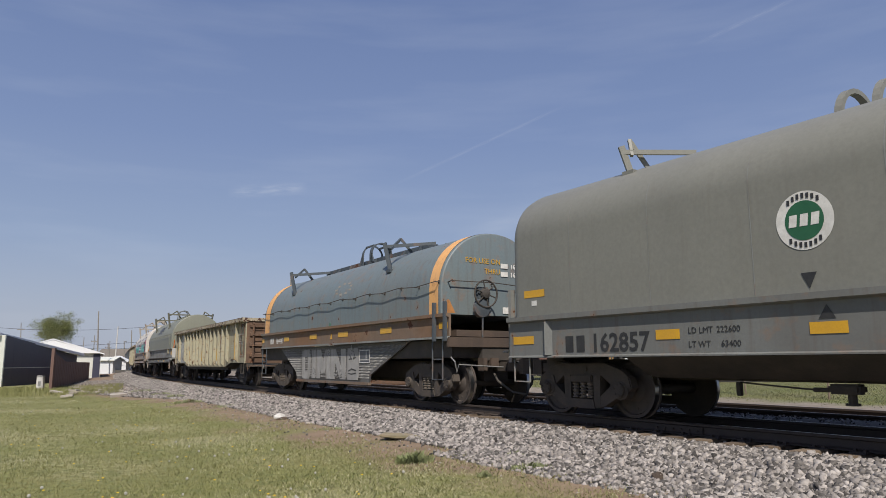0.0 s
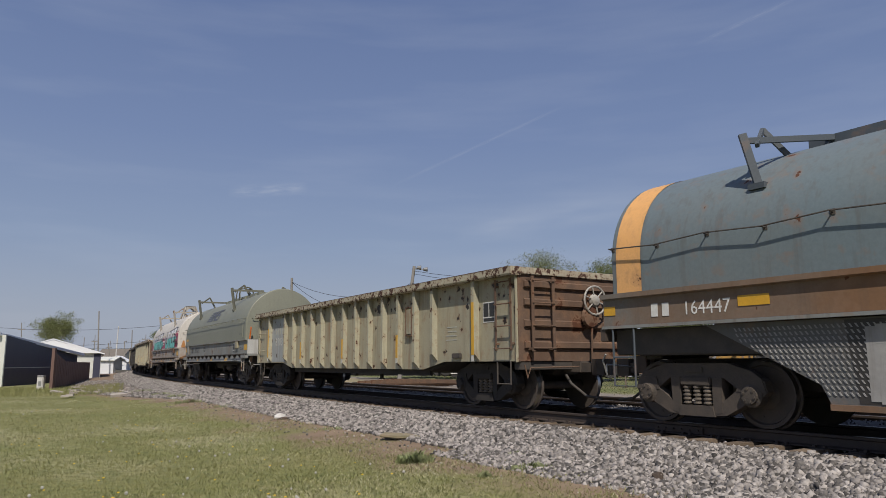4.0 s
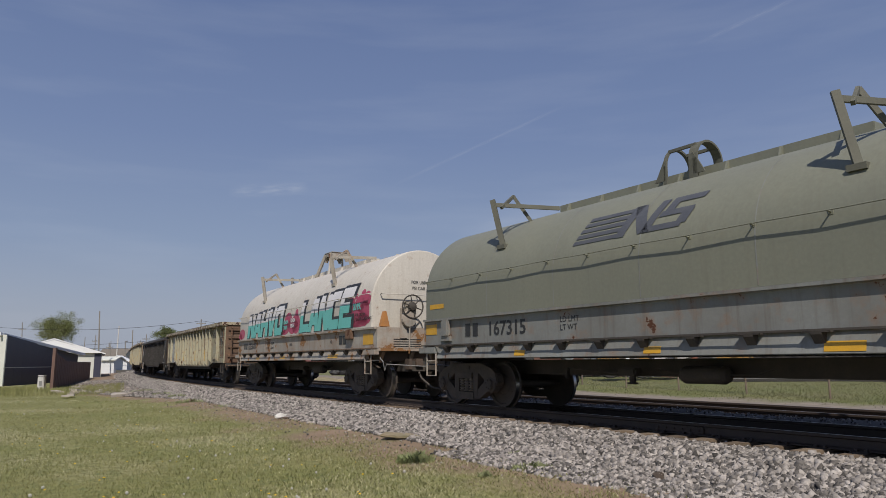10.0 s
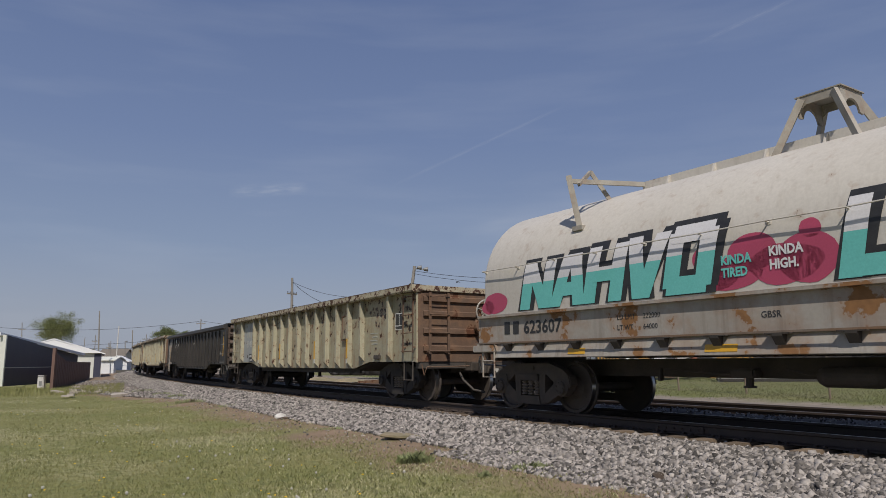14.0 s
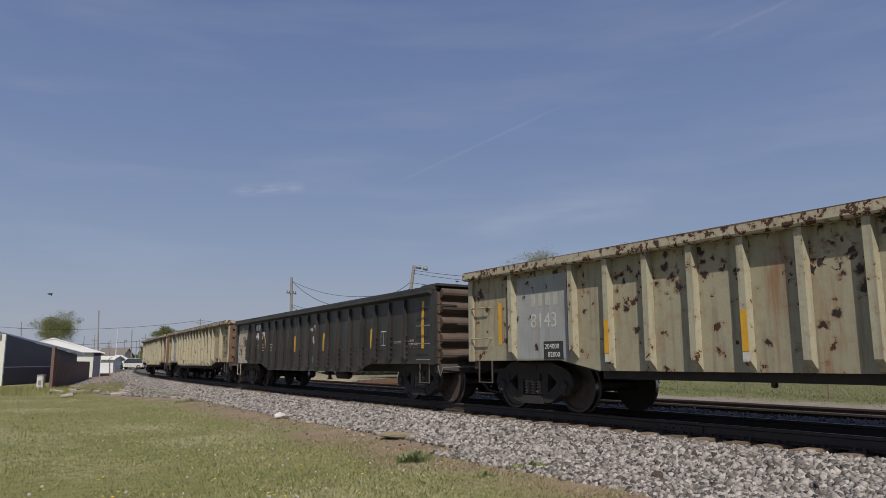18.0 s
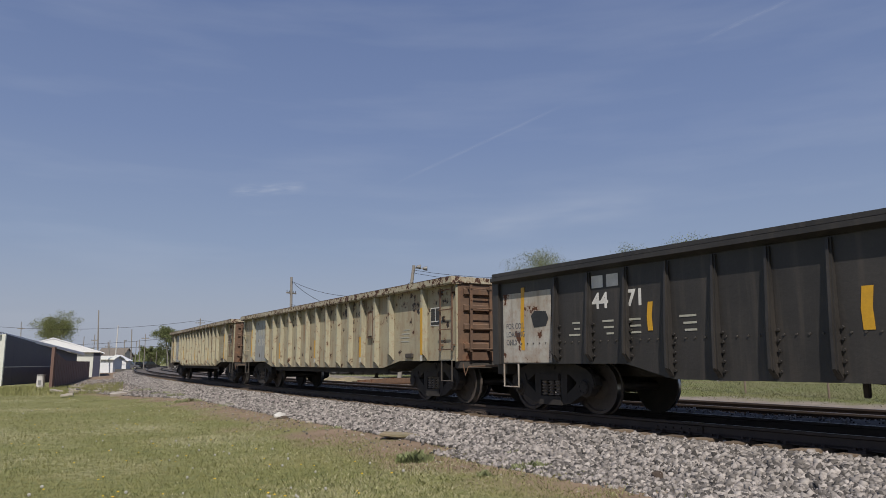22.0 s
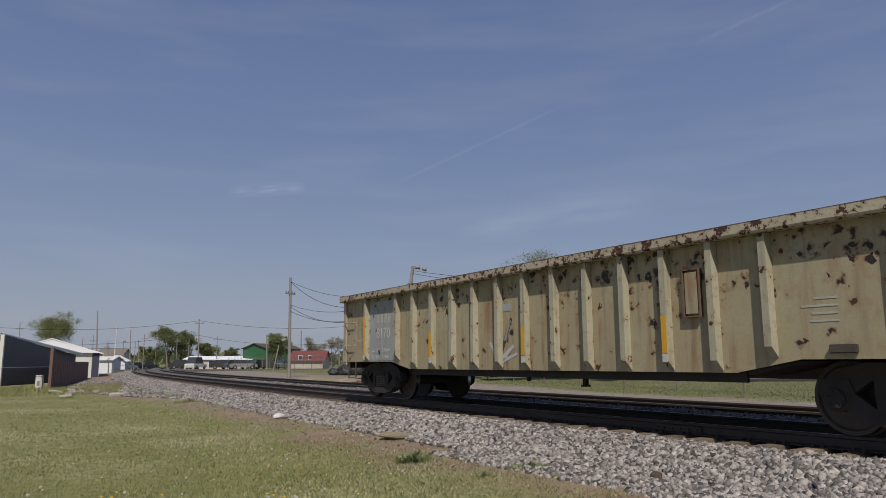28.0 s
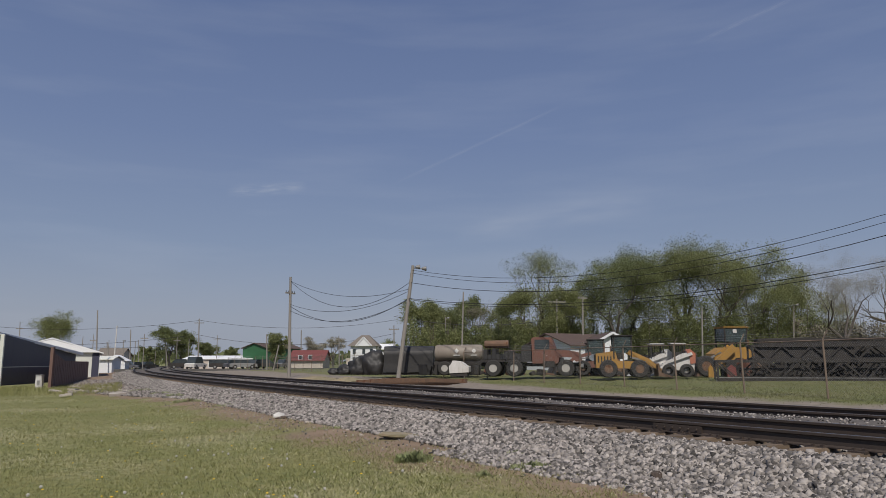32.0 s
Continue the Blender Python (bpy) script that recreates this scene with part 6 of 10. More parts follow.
def coil_white():
    """The dirty white car with big sprayed shapes on its cover."""
    kind = (1.5, 2.42, 3.9, 1.93)
    half = 6.4
    car = tagged(new("coil_car"), "dirty white coil car covered in teal and magenta spray paint", "rail car", "coil cars")
    at = -3.8
    L, R = half - 0.28, -half + 0.3
    bm = bmesh.new()
    cover_mesh(bm, kind, 1.80, R, L, 0.04)
    smooth(part("cover", bm, "white_cover", car), 50)
    for s in (1, -1):
        bm = bmesh.new()
        prism(bm, [(s * 1.42, 1.26), (s * 1.46, 1.26), (s * 1.46, 1.74), (s * 1.53, 1.75), (s * 1.53, 1.795), (s * 1.42, 1.795)], -half + 0.08, half - 0.08)
        part("side_panel", bm, "white_body", car)
    deck_end(car, half, 0.95, 1.26, "white_body", thin=True)
    for s in (-1, 1):
        bm = bmesh.new()
        box(bm, min(s * (half - 0.1), s * (half - 0.02)), max(s * (half - 0.1), s * (half - 0.02)), -1.46, 1.46, 1.27, 1.79)
        part("end_panel", bm, "white_body", car, "rust-stained end panel")
    platform(car, half, 1.28, "white_body", "brown_sill", [(-3.9, -3.2, 1.03, 1.13), (0.6, 1.1, 1.03, 1.13), (3.4, 3.8, 1.03, 1.13)], "rusty walkway edge")
    ridge(car, kind, -3.2, 3.2, "white_cover")
    stacking_brace(car, kind, at_x(at, -6.9), "hoop_dark", 0.12, 0.16, 1.26, 0.62)
    stacking_brace(car, kind, at_x(at, -0.15), "hoop_dark", 0.12, 0.12, 1.26, 0.62)
    hoop(car, kind, at_x(at, -3.9), "hoop_dark", "frame")
    hand_line(car, kind, R + 0.1, L - 0.05, 2.66, "white_cover", 6)
    bm = bmesh.new()
    pipe(bm, [(R - 0.1, 1.25, 2.66), (R - 0.11, 0.2, 2.67), (R - 0.1, -1.25, 2.62)], 0.011)
    for yy in (1.25, 0.2, -1.25):
        rod(bm, (R + 0.02, yy, 2.65), (R - 0.11, yy, 2.67), 0.014, 5)
    part("hand_rail", bm, "white_cover", car)
    # magenta cloud behind, then black backing, then white over teal blocks
    def blob(x, z, rx, rz, seed):
        return [(x + rx * (1 + 0.18 * noise.noise((math.cos(t), math.sin(t), seed))) * math.cos(t), z + rz * (1 + 0.18 * noise.noise((math.sin(t), math.cos(t), seed))) * math.sin(t)) for t in np.linspace(0, 2 * math.pi, 25)[:-1]]
    X = lambda u: at_x(at, u)
    for k, (u, z, rx, rz) in enumerate(((1.95, 2.02, 0.36, 0.2), (2.2, 1.95, 0.2, 0.13), (-2.9, 2.02, 0.4, 0.18), (-4.25, 2.15, 0.4, 0.32), (-4.3, 2.5, 0.14, 0.12), (-9.05, 2.0, 0.8, 0.17), (-9.6, 2.55, 0.26, 0.2), (-9.35, 2.72, 0.13, 0.1), (-8.6, 2.35, 0.2, 0.4), (-3.1, 2.05, 0.55, 0.22), (-3.5, 2.3, 0.35, 0.25), (-3.95, 2.1, 0.5, 0.26), (-2.75, 2.3, 0.16, 0.16), (-8.95, 2.1, 0.55, 0.27), (-9.2, 2.45, 0.3, 0.22),
                                       (-8.75, 2.5, 0.16, 0.12), (-9.5, 2.2, 0.28, 0.36), (-8.9, 2.66, 0.12, 0.08))):
        on_cover("sprayed_cloud", [blob(X(u), z, rx, rz, k)], kind, "magenta", car, 0.004)
    def word(u0, u1, letters, z0, h, lean, grow):
        n = len(letters)
        step = (u0 - u1) / n
        for i in range(n):
            hh = h * (1 + grow * i)
            for j, o in enumerate(glyph(letters[i], X(u0 - step * i), step * 1.0, hh, z0, lean)):
                c = (sum(p[0] for p in o) / len(o), sum(p[1] for p in o) / len(o))
                big = [(c[0] + (p - c[0]) * (1 + 0.11 / max(0.1, abs(p - c[0]))) - 0.05, c[1] + (q_ - c[1]) * (1 + 0.05 / max(0.1, abs(q_ - c[1]))) + 0.035) for p, q_ in o]
                on_cover("sprayed_outline", [big], kind, "decal_black", car, 0.007 + 0.0008 * j + 0.0002 * i)
                mid = z0 + hh * 0.57
                for low, mat in ((True, "teal"), (False, "spray_white")):
                    piece = cut_at(o, mid, low)
                    if piece:
                        on_cover("sprayed_block", [piece], kind, mat, car, 0.013 + 0.001 * j + 0.0002 * i)
    word(1.2, -2.85, "NAHVO", 1.84, 0.82, 0.22, 0.05)
    word(-4.6, -8.55, "LANCE", 1.84, 0.94, 0.2, 0.045)
    lettering("2019.", 0.24, "teal", car, Matrix.Translation((X(-8.75), 1.512, 2.3)) @ SIDE, bold=0.012)
    lettering("KINDA\nHIGH.", 0.17, "spray_white", car, Matrix.Translation((X(-3.75), 1.512, 2.22)) @ SIDE, squeeze=0.85, bold=0.006)
    lettering("FOR USE ON\nF5I CAR CLASS ONLY", 0.115, "decal_black", car, Matrix.Translation((X(-8.9), 1.512, 2.12)) @ SIDE)
    lettering("GBSR", 0.12, "decal_black", car, Matrix.Translation((X(-3.55), 1.464, 1.45)) @ SIDE)
    for z, a, b in ((1.55, "LD LMT", "222000"), (1.39, "LT WT", "64000")):
        lettering(a, 0.11, "decal_black", car, Matrix.Translation((X(-1.1), 1.464, z)) @ SIDE)
        lettering(b, 0.11, "decal_black", car, Matrix.Translation((X(-1.62), 1.464, z)) @ SIDE)
    lettering("KINDA\nTIRED", 0.17, "teal", car, Matrix.Translation((X(-3.05), 1.512, 2.18)) @ SIDE, squeeze=0.85, bold=0.006)
    lettering("F5I", 0.12, "decal_black", car, Matrix.Translation((X(-7.1), 1.464, 1.45)) @ SIDE)
    y = 1.464
    lettering("623607", 0.32, "decal_black", car, Matrix.Translation((half - 1.42, y, 1.42)) @ SIDE, squeeze=1.05, bold=0.007)
    bm = bmesh.new()
    plates(bm, [(half - 1.02, half - 0.86, 1.42, 1.65), (half - 1.28, half - 1.12, 1.42, 1.65)], y)
    part("reporting_mark", bm, "decal_black", car)
    bm = bmesh.new()
    plates(bm, [(-half + 1.98, -half + 2.2, 1.4, 1.64), (-half + 2.24, -half + 2.46, 1.4, 1.64)], y)
    part("data_panel", bm, "decal_black", car)
    bm = bmesh.new()
    plates(bm, [(-half + 0.25, -half + 0.85, 1.36, 1.64)], y)
    part("reflector", bm, "yellow", car, "worn amber reflector patch")
    bm = bmesh.new()
    box(bm, -half + 1.45, -half + 1.85, 1.465, 1.56, 1.52, 1.79, 0.02)
    part("latch_box", bm, "rust", car, "rusty latch box")
    lettering("FOR USE ON", 0.115, "decal_black", car, Matrix.Translation((R - 0.012, 0.35, 2.98)) @ END)
    lettering("F5I CAR CLASS ONLY", 0.115, "decal_black", car, Matrix.Translation((R - 0.012, 0.32, 2.82)) @ END)
    lettering("623607", 0.2, "decal_black", car, Matrix.Translation((-half + 0.014, -0.6, 1.58)) @ END, bold=0.005)
    bm = bmesh.new()
    for k in range(4):
        box(bm, -half + 0.012, -half + 0.018, -1.1, -0.45, 1.30 + 0.06 * k, 1.318 + 0.06 * k)
        box(bm, -half + 0.012, -half + 0.018, 0.2, 1.0, 1.30 + 0.06 * k, 1.318 + 0.06 * k)
    box(bm, -half + 0.012, -half + 0.018, -0.5, -0.3, 1.58, 1.74)
    part("stencil", bm, "decal_black", car)
    for yy in (1.2, -1.3):
        bm = bmesh.new()
        prism(bm, [(yy - 0.12, 1.81), (yy + 0.14, 1.81), (yy + 0.04, 2.2), (yy - 0.02, 2.2)], -half + 0.08, -half + 0.2)
        part("corner_flag", bm, "flag_orange", car)
    brake_wheel(car, -half - 0.12, 0.52, 2.33, 0.3, gear="white_body")
    bm = bmesh.new()
    box(bm, -half - 0.02, -half + 0.05, 0.62, 0.82, 1.5, 2.3, 0.02)
    part("gear_bracket", bm, "white_body", car)
    for s in (-1, 1):
        stirrup(car, s * (half - 0.42), 1.52, 1.24, 0.36, 0.62, "hoop_dark")
        box_end_gear(car, s, half)
    under_gear(car, half, 0.80, 1.1, -0.4)
    add_running_gear(car, half, 1.44, at, 0.95, 0.3)


DARK_RIBS = tuple(1.29 + 0.798 * k for k in range(17))


def gondola_black():
    car = tagged(new("gondola_car"), "black rib-sided gondola car with a flat lid and yellow stripes", "rail car", "gondola cars")
    half = 7.87
    at = 22.1 + half - 0.02
    top, low, floor_, y = 2.57, 0.64, 0.86, 1.40
    for s in (1, -1):
        bm = bmesh.new()
        prism(bm, [(-half, floor_), (-half + 3.2, floor_), (-half + 4.1, low), (half - 4.1, low), (half - 3.2, floor_), (half, floor_), (half, top - 0.1), (-half, top - 0.1)], s * y, s * (y - 0.03), "y")
        part("side_panel", bm, "black_car", car)
        bm = bmesh.new()
        prism(bm, [(s * (y + 0.02), top - 0.2), (s * (y + 0.16), top - 0.15), (s * (y + 0.16), top - 0.08), (s * (y - 0.05), top - 0.08), (s * (y - 0.05), top - 0.2)], -half - 0.02, half + 0.02)
        part("top_rim", bm, "black_car", car)
        if s > 0:
            bm = bmesh.new()
            for k in range(92):
                x = -half + 0.4 + k * (2 * half - 0.8) / 91
                rod(bm, (x, y, 1.22), (x, y + 0.016, 1.22), 0.015, 6)
            tagged(part("rivets", bm, "rivet", car), kind="stuff")
        for r in DARK_RIBS:
            x = -half + r
            z0 = floor_ if r < 3.3 or r > 2 * half - 3.3 else low
            bm = bmesh.new()
            w = 0.04
            # tapered fin with a flange and bolts
            prism(bm, [(s * y, z0 + 0.03), (s * (y + 0.11), z0 + 0.15), (s * (y + 0.1), 1.3), (s * (y + 0.03), top - 0.22), (s * y, top - 0.22)], x - w, x + w)
            prism(bm, [(s * (y + 0.02), z0 + 0.06), (s * (y + 0.14), z0 + 0.16), (s * (y + 0.13), 1.3), (s * (y + 0.055), top - 0.222), (s * (y + 0.02), top - 0.222)], x - w * 0.45, x + w * 0.45)
            prism(bm, [(x + w, s * y), (x + w + 0.07, s * y), (x + w + 0.07, s * (y + 0.012)), (x + w, s * (y + 0.012))], z0 + 0.02, top - 0.22, "z")
            if s > 0:
                for q in range(5):
                    for e in (x + w + 0.035, x - w - 0.035):
                        rod(bm, (e, y + 0.0, z0 + 0.12 + q * 0.13), (e, y + 0.034, z0 + 0.12 + q * 0.13), 0.02, 6)
            part("rib", bm, "black_car", car)
    bm = bmesh.new()
    box(bm, -half - 0.02, half + 0.02, -y - 0.12, y + 0.12, top - 0.075, top, 0.01)
    part("lid", bm, "black_car", car, "flat black lid")
    bm = bmesh.new()
    box(bm, -half - 0.12, -half + 0.6, -y + 0.1, y - 0.02, top + 0.0, top + 0.06, 0.01)
    part("lid_end_cap", bm, "black_car", car)
    for s in (-1, 1):
        bm = bmesh.new()
        box(bm, s * half - 0.02, s * half + 0.02, -y, y, floor_, top - 0.1)
        part("end_panel", bm, "dark_end", car)
        for z in (1.05, 1.40, 1.76, 2.1, 2.42):
            bm = bmesh.new()
            prism(bm, [(s * (half + 0.02), z - 0.13)] + [(s * (half + 0.02 + 0.13 * math.sin(t)), z - 0.12 * math.cos(t)) for t in np.linspace(0.3, 2.84, 7)] + [(s * (half + 0.02), z + 0.13)], -y + 0.15, y - 0.15, "y")
            part("end_corrugation", bm, "dark_end" if s < 0 else "black_car", car)
        for q in (-1, 1):
            bm = bmesh.new()
            box(bm, s * half - 0.1, s * half + 0.1, q * y - 0.04, q * y + 0.05, floor_ - 0.02, top - 0.1, 0.01)
            part("corner_post", bm, "black_car", car)
        bm = bmesh.new()
        box(bm, s * half - 0.15, s * half + 0.15, -1.3, 1.3, floor_ - 0.2, floor_ - 0.003, 0.01)
        part("end_sill", bm, "under", car)
    bm = bmesh.new()
    box(bm, -half + 0.1, half - 0.1, -y + 0.04, y - 0.04, floor_ + 0.01, floor_ + 0.06)
    part("floor", bm, "under", car)
    for z in (1.0, 1.35, 1.75, 2.15):
        grab(car, (-half - 0.05, y - 0.02, z), (-half - 0.05, y - 0.5, z), (-0.12, 0, 0), "black_car")
        grab(car, (-half + 0.08, y, z - 0.05), (-half + 0.6, y, z - 0.05), (0, 0.1, 0), "galv" if z < 1.9 else "black_car")
    stirrup(car, -half + 0.4, y, floor_)
    stirrup(car, half - 0.4, y, floor_, mat="hoop_dark")
    brake_wheel(car, half + 0.22, -0.1, 2.1, 0.27, "galv")
    bm = bmesh.new()
    pipe(bm, [(-half - 0.18, y, 0.82), (-half - 0.2, y - 0.05, 0.6), (-half - 0.2, y - 0.12, 0.78), (-half - 0.3, 0.2, 0.8)], 0.014)
    part("uncoupling_lever", bm, "galv", car)
    yy = y + 0.003
    for r, z0, z1, w in ((0.48, 1.2, 2.27, 0.055), (3.15, 1.25, 1.75, 0.065), (6.42, 1.23, 1.75, 0.065), (8.9, 1.24, 1.74, 0.065), (12.02, 1.35, 1.78, 0.045), (14.98, 1.1, 2.25, 0.05)):
        bm = bmesh.new()
        prism(bm, [(-half + r - w, z0), (-half + r + w, z0), (-half + r + w + 0.01, (z0 + z1) / 2), (-half + r + w - 0.02, z1), (-half + r - w - 0.02, z1), (-half + r - w + 0.01, (z0 + z1) / 2)], yy, yy + 0.005, "y")
        part("yellow_stripe", bm, "yellow", car, "peeling yellow reflective stripe")
    bm = bmesh.new()
    plates(bm, [(-half + 14.2, -half + 15.55, floor_ + 0.02, 2.16)], yy)
    part("end_patch", bm, "white_patch", car, "cream repainted end panel with graffiti")
    bm = bmesh.new()
    prism(bm, [(half - 1.0, 1.72), (half - 1.1, 1.8), (half - 1.4, 1.78), (half - 1.47, 1.65), (half - 1.4, 1.52), (half - 1.08, 1.5)], yy + 0.005, yy + 0.008, "y")
    part("painted_out_mark", bm, "decal_black", car)
    lettering("FOR COIL\nLOADING\nONLY", 0.15, "decal_grey", car, Matrix.Translation((half - 0.28, yy + 0.006, 1.5)) @ SIDE, squeeze=0.8)
    lettering("2 IN.HF.\nCOMP SHOE", 0.08, "stencil_faint", car, Matrix.Translation((-half + 1.15, yy, 1.36)) @ SIDE)
    lettering("CUFT 1995", 0.08, "stencil_faint", car, Matrix.Translation((-half + 1.9, yy, 1.34)) @ SIDE)
    lettering("44", 0.35, "decal_white", car, Matrix.Translation((-half + 13.2, yy, 1.75)) @ SIDE, bold=0.01)
    lettering("71", 0.35, "decal_white", car, Matrix.Translation((-half + 12.46, yy, 1.75)) @ SIDE, bold=0.01)
    bm = bmesh.new()
    plates(bm, [(-half + 12.95, -half + 13.2, 2.08, 2.28), (-half + 12.62, -half + 12.87, 2.08, 2.28)], yy)
    part("reporting_mark", bm, "decal_white", car)
    lettering("THE", 0.12, "decal_white", car, Matrix.Translation((-half + 7.53, yy, 1.85)) @ SIDE, bold=0.003)
    # a big serif J: tan above, white below
    jx = -half + 7.05
    bm = bmesh.new()
    prism(bm, [(jx + 0.16, 2.02), (jx - 0.17, 2.04), (jx - 0.17, 1.97), (jx - 0.06, 1.965), (jx - 0.05, 1.8), (jx + 0.07, 1.8), (jx + 0.06, 1.955), (jx + 0.16, 1.95)], yy, yy + 0.005, "y")
    part("painted_letter", bm, "tan_clean", car, "faded tan upper half of a painted letter")
    bm = bmesh.new()
    prism(bm, [(jx + 0.07, 1.8), (jx - 0.05, 1.8), (jx - 0.045, 1.6), (jx + 0.0, 1.5), (jx + 0.1, 1.455), (jx + 0.2, 1.48), (jx + 0.26, 1.56), (jx + 0.25, 1.66), (jx + 0.18, 1.69), (jx + 0.14, 1.63), (jx + 0.18, 1.585), (jx + 0.13, 1.545), (jx + 0.085, 1.58)], yy, yy + 0.005, "y")
    part("painted_letter", bm, "stencil_white", car, "worn white lower half of a painted letter")
    bm = bmesh.new()
    lathe(bm, [(yy, 0.1), (yy + 0.005, 0.1)], "y", 20, (-half + 7.24, 0, 0.98))
    part("green_dot", bm, "dot_green", car)
    bm = bmesh.new()
    plates(bm, [(-half + 2.28, -half + 2.6, 1.3, 1.66)], yy)
    part("data_panel", bm, "decal_white", car)
    bm = bmesh.new()
    plates(bm, [(-half + 2.3, -half + 2.43, 1.32, 1.64), (-half + 2.45, -half + 2.58, 1.32, 1.64)], yy + 0.005)
    part("stencil", bm, "decal_black", car)
    rnd = random.Random(11)
    for x in (-half + 11.2, -half + 12.2, -half + 12.75, -half + 13.5):
        for z in (1.32, 1.42, 1.52):
            bm = bmesh.new()
            plates(bm, [(x, x + rnd.uniform(0.12, 0.3), z, z + 0.03)], yy)
            part("stencil", bm, "stencil_faint", car)
    under_gear(car, half, low, 0.0, -1.2)
    add_running_gear(car, half, 1.15, at, 0.62, 0.0, True)


_r = GON_RIBS
STRIPES = ((_r[0], 1.05, 2.1), (_r[3], 1.02, 1.55), (_r[7], 1.02, 1.55), (_r[11], 1.02, 1.55), (_r[14], 1.1, 2.1))
ODD_STRIPES = ((_r[2], 1.02, 1.55), (_r[5], 1.02, 1.55), (_r[9], 1.02, 1.55), (_r[12], 1.02, 1.55))
coil_grey()
coil_blue()
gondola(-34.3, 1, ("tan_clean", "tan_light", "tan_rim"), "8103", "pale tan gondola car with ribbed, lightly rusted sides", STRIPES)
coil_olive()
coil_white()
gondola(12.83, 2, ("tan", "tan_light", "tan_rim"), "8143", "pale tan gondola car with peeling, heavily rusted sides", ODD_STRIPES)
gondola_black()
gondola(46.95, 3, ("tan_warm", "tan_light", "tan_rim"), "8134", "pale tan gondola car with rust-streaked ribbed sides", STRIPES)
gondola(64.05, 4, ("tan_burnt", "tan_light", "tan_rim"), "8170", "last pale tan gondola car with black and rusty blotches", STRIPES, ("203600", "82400"))

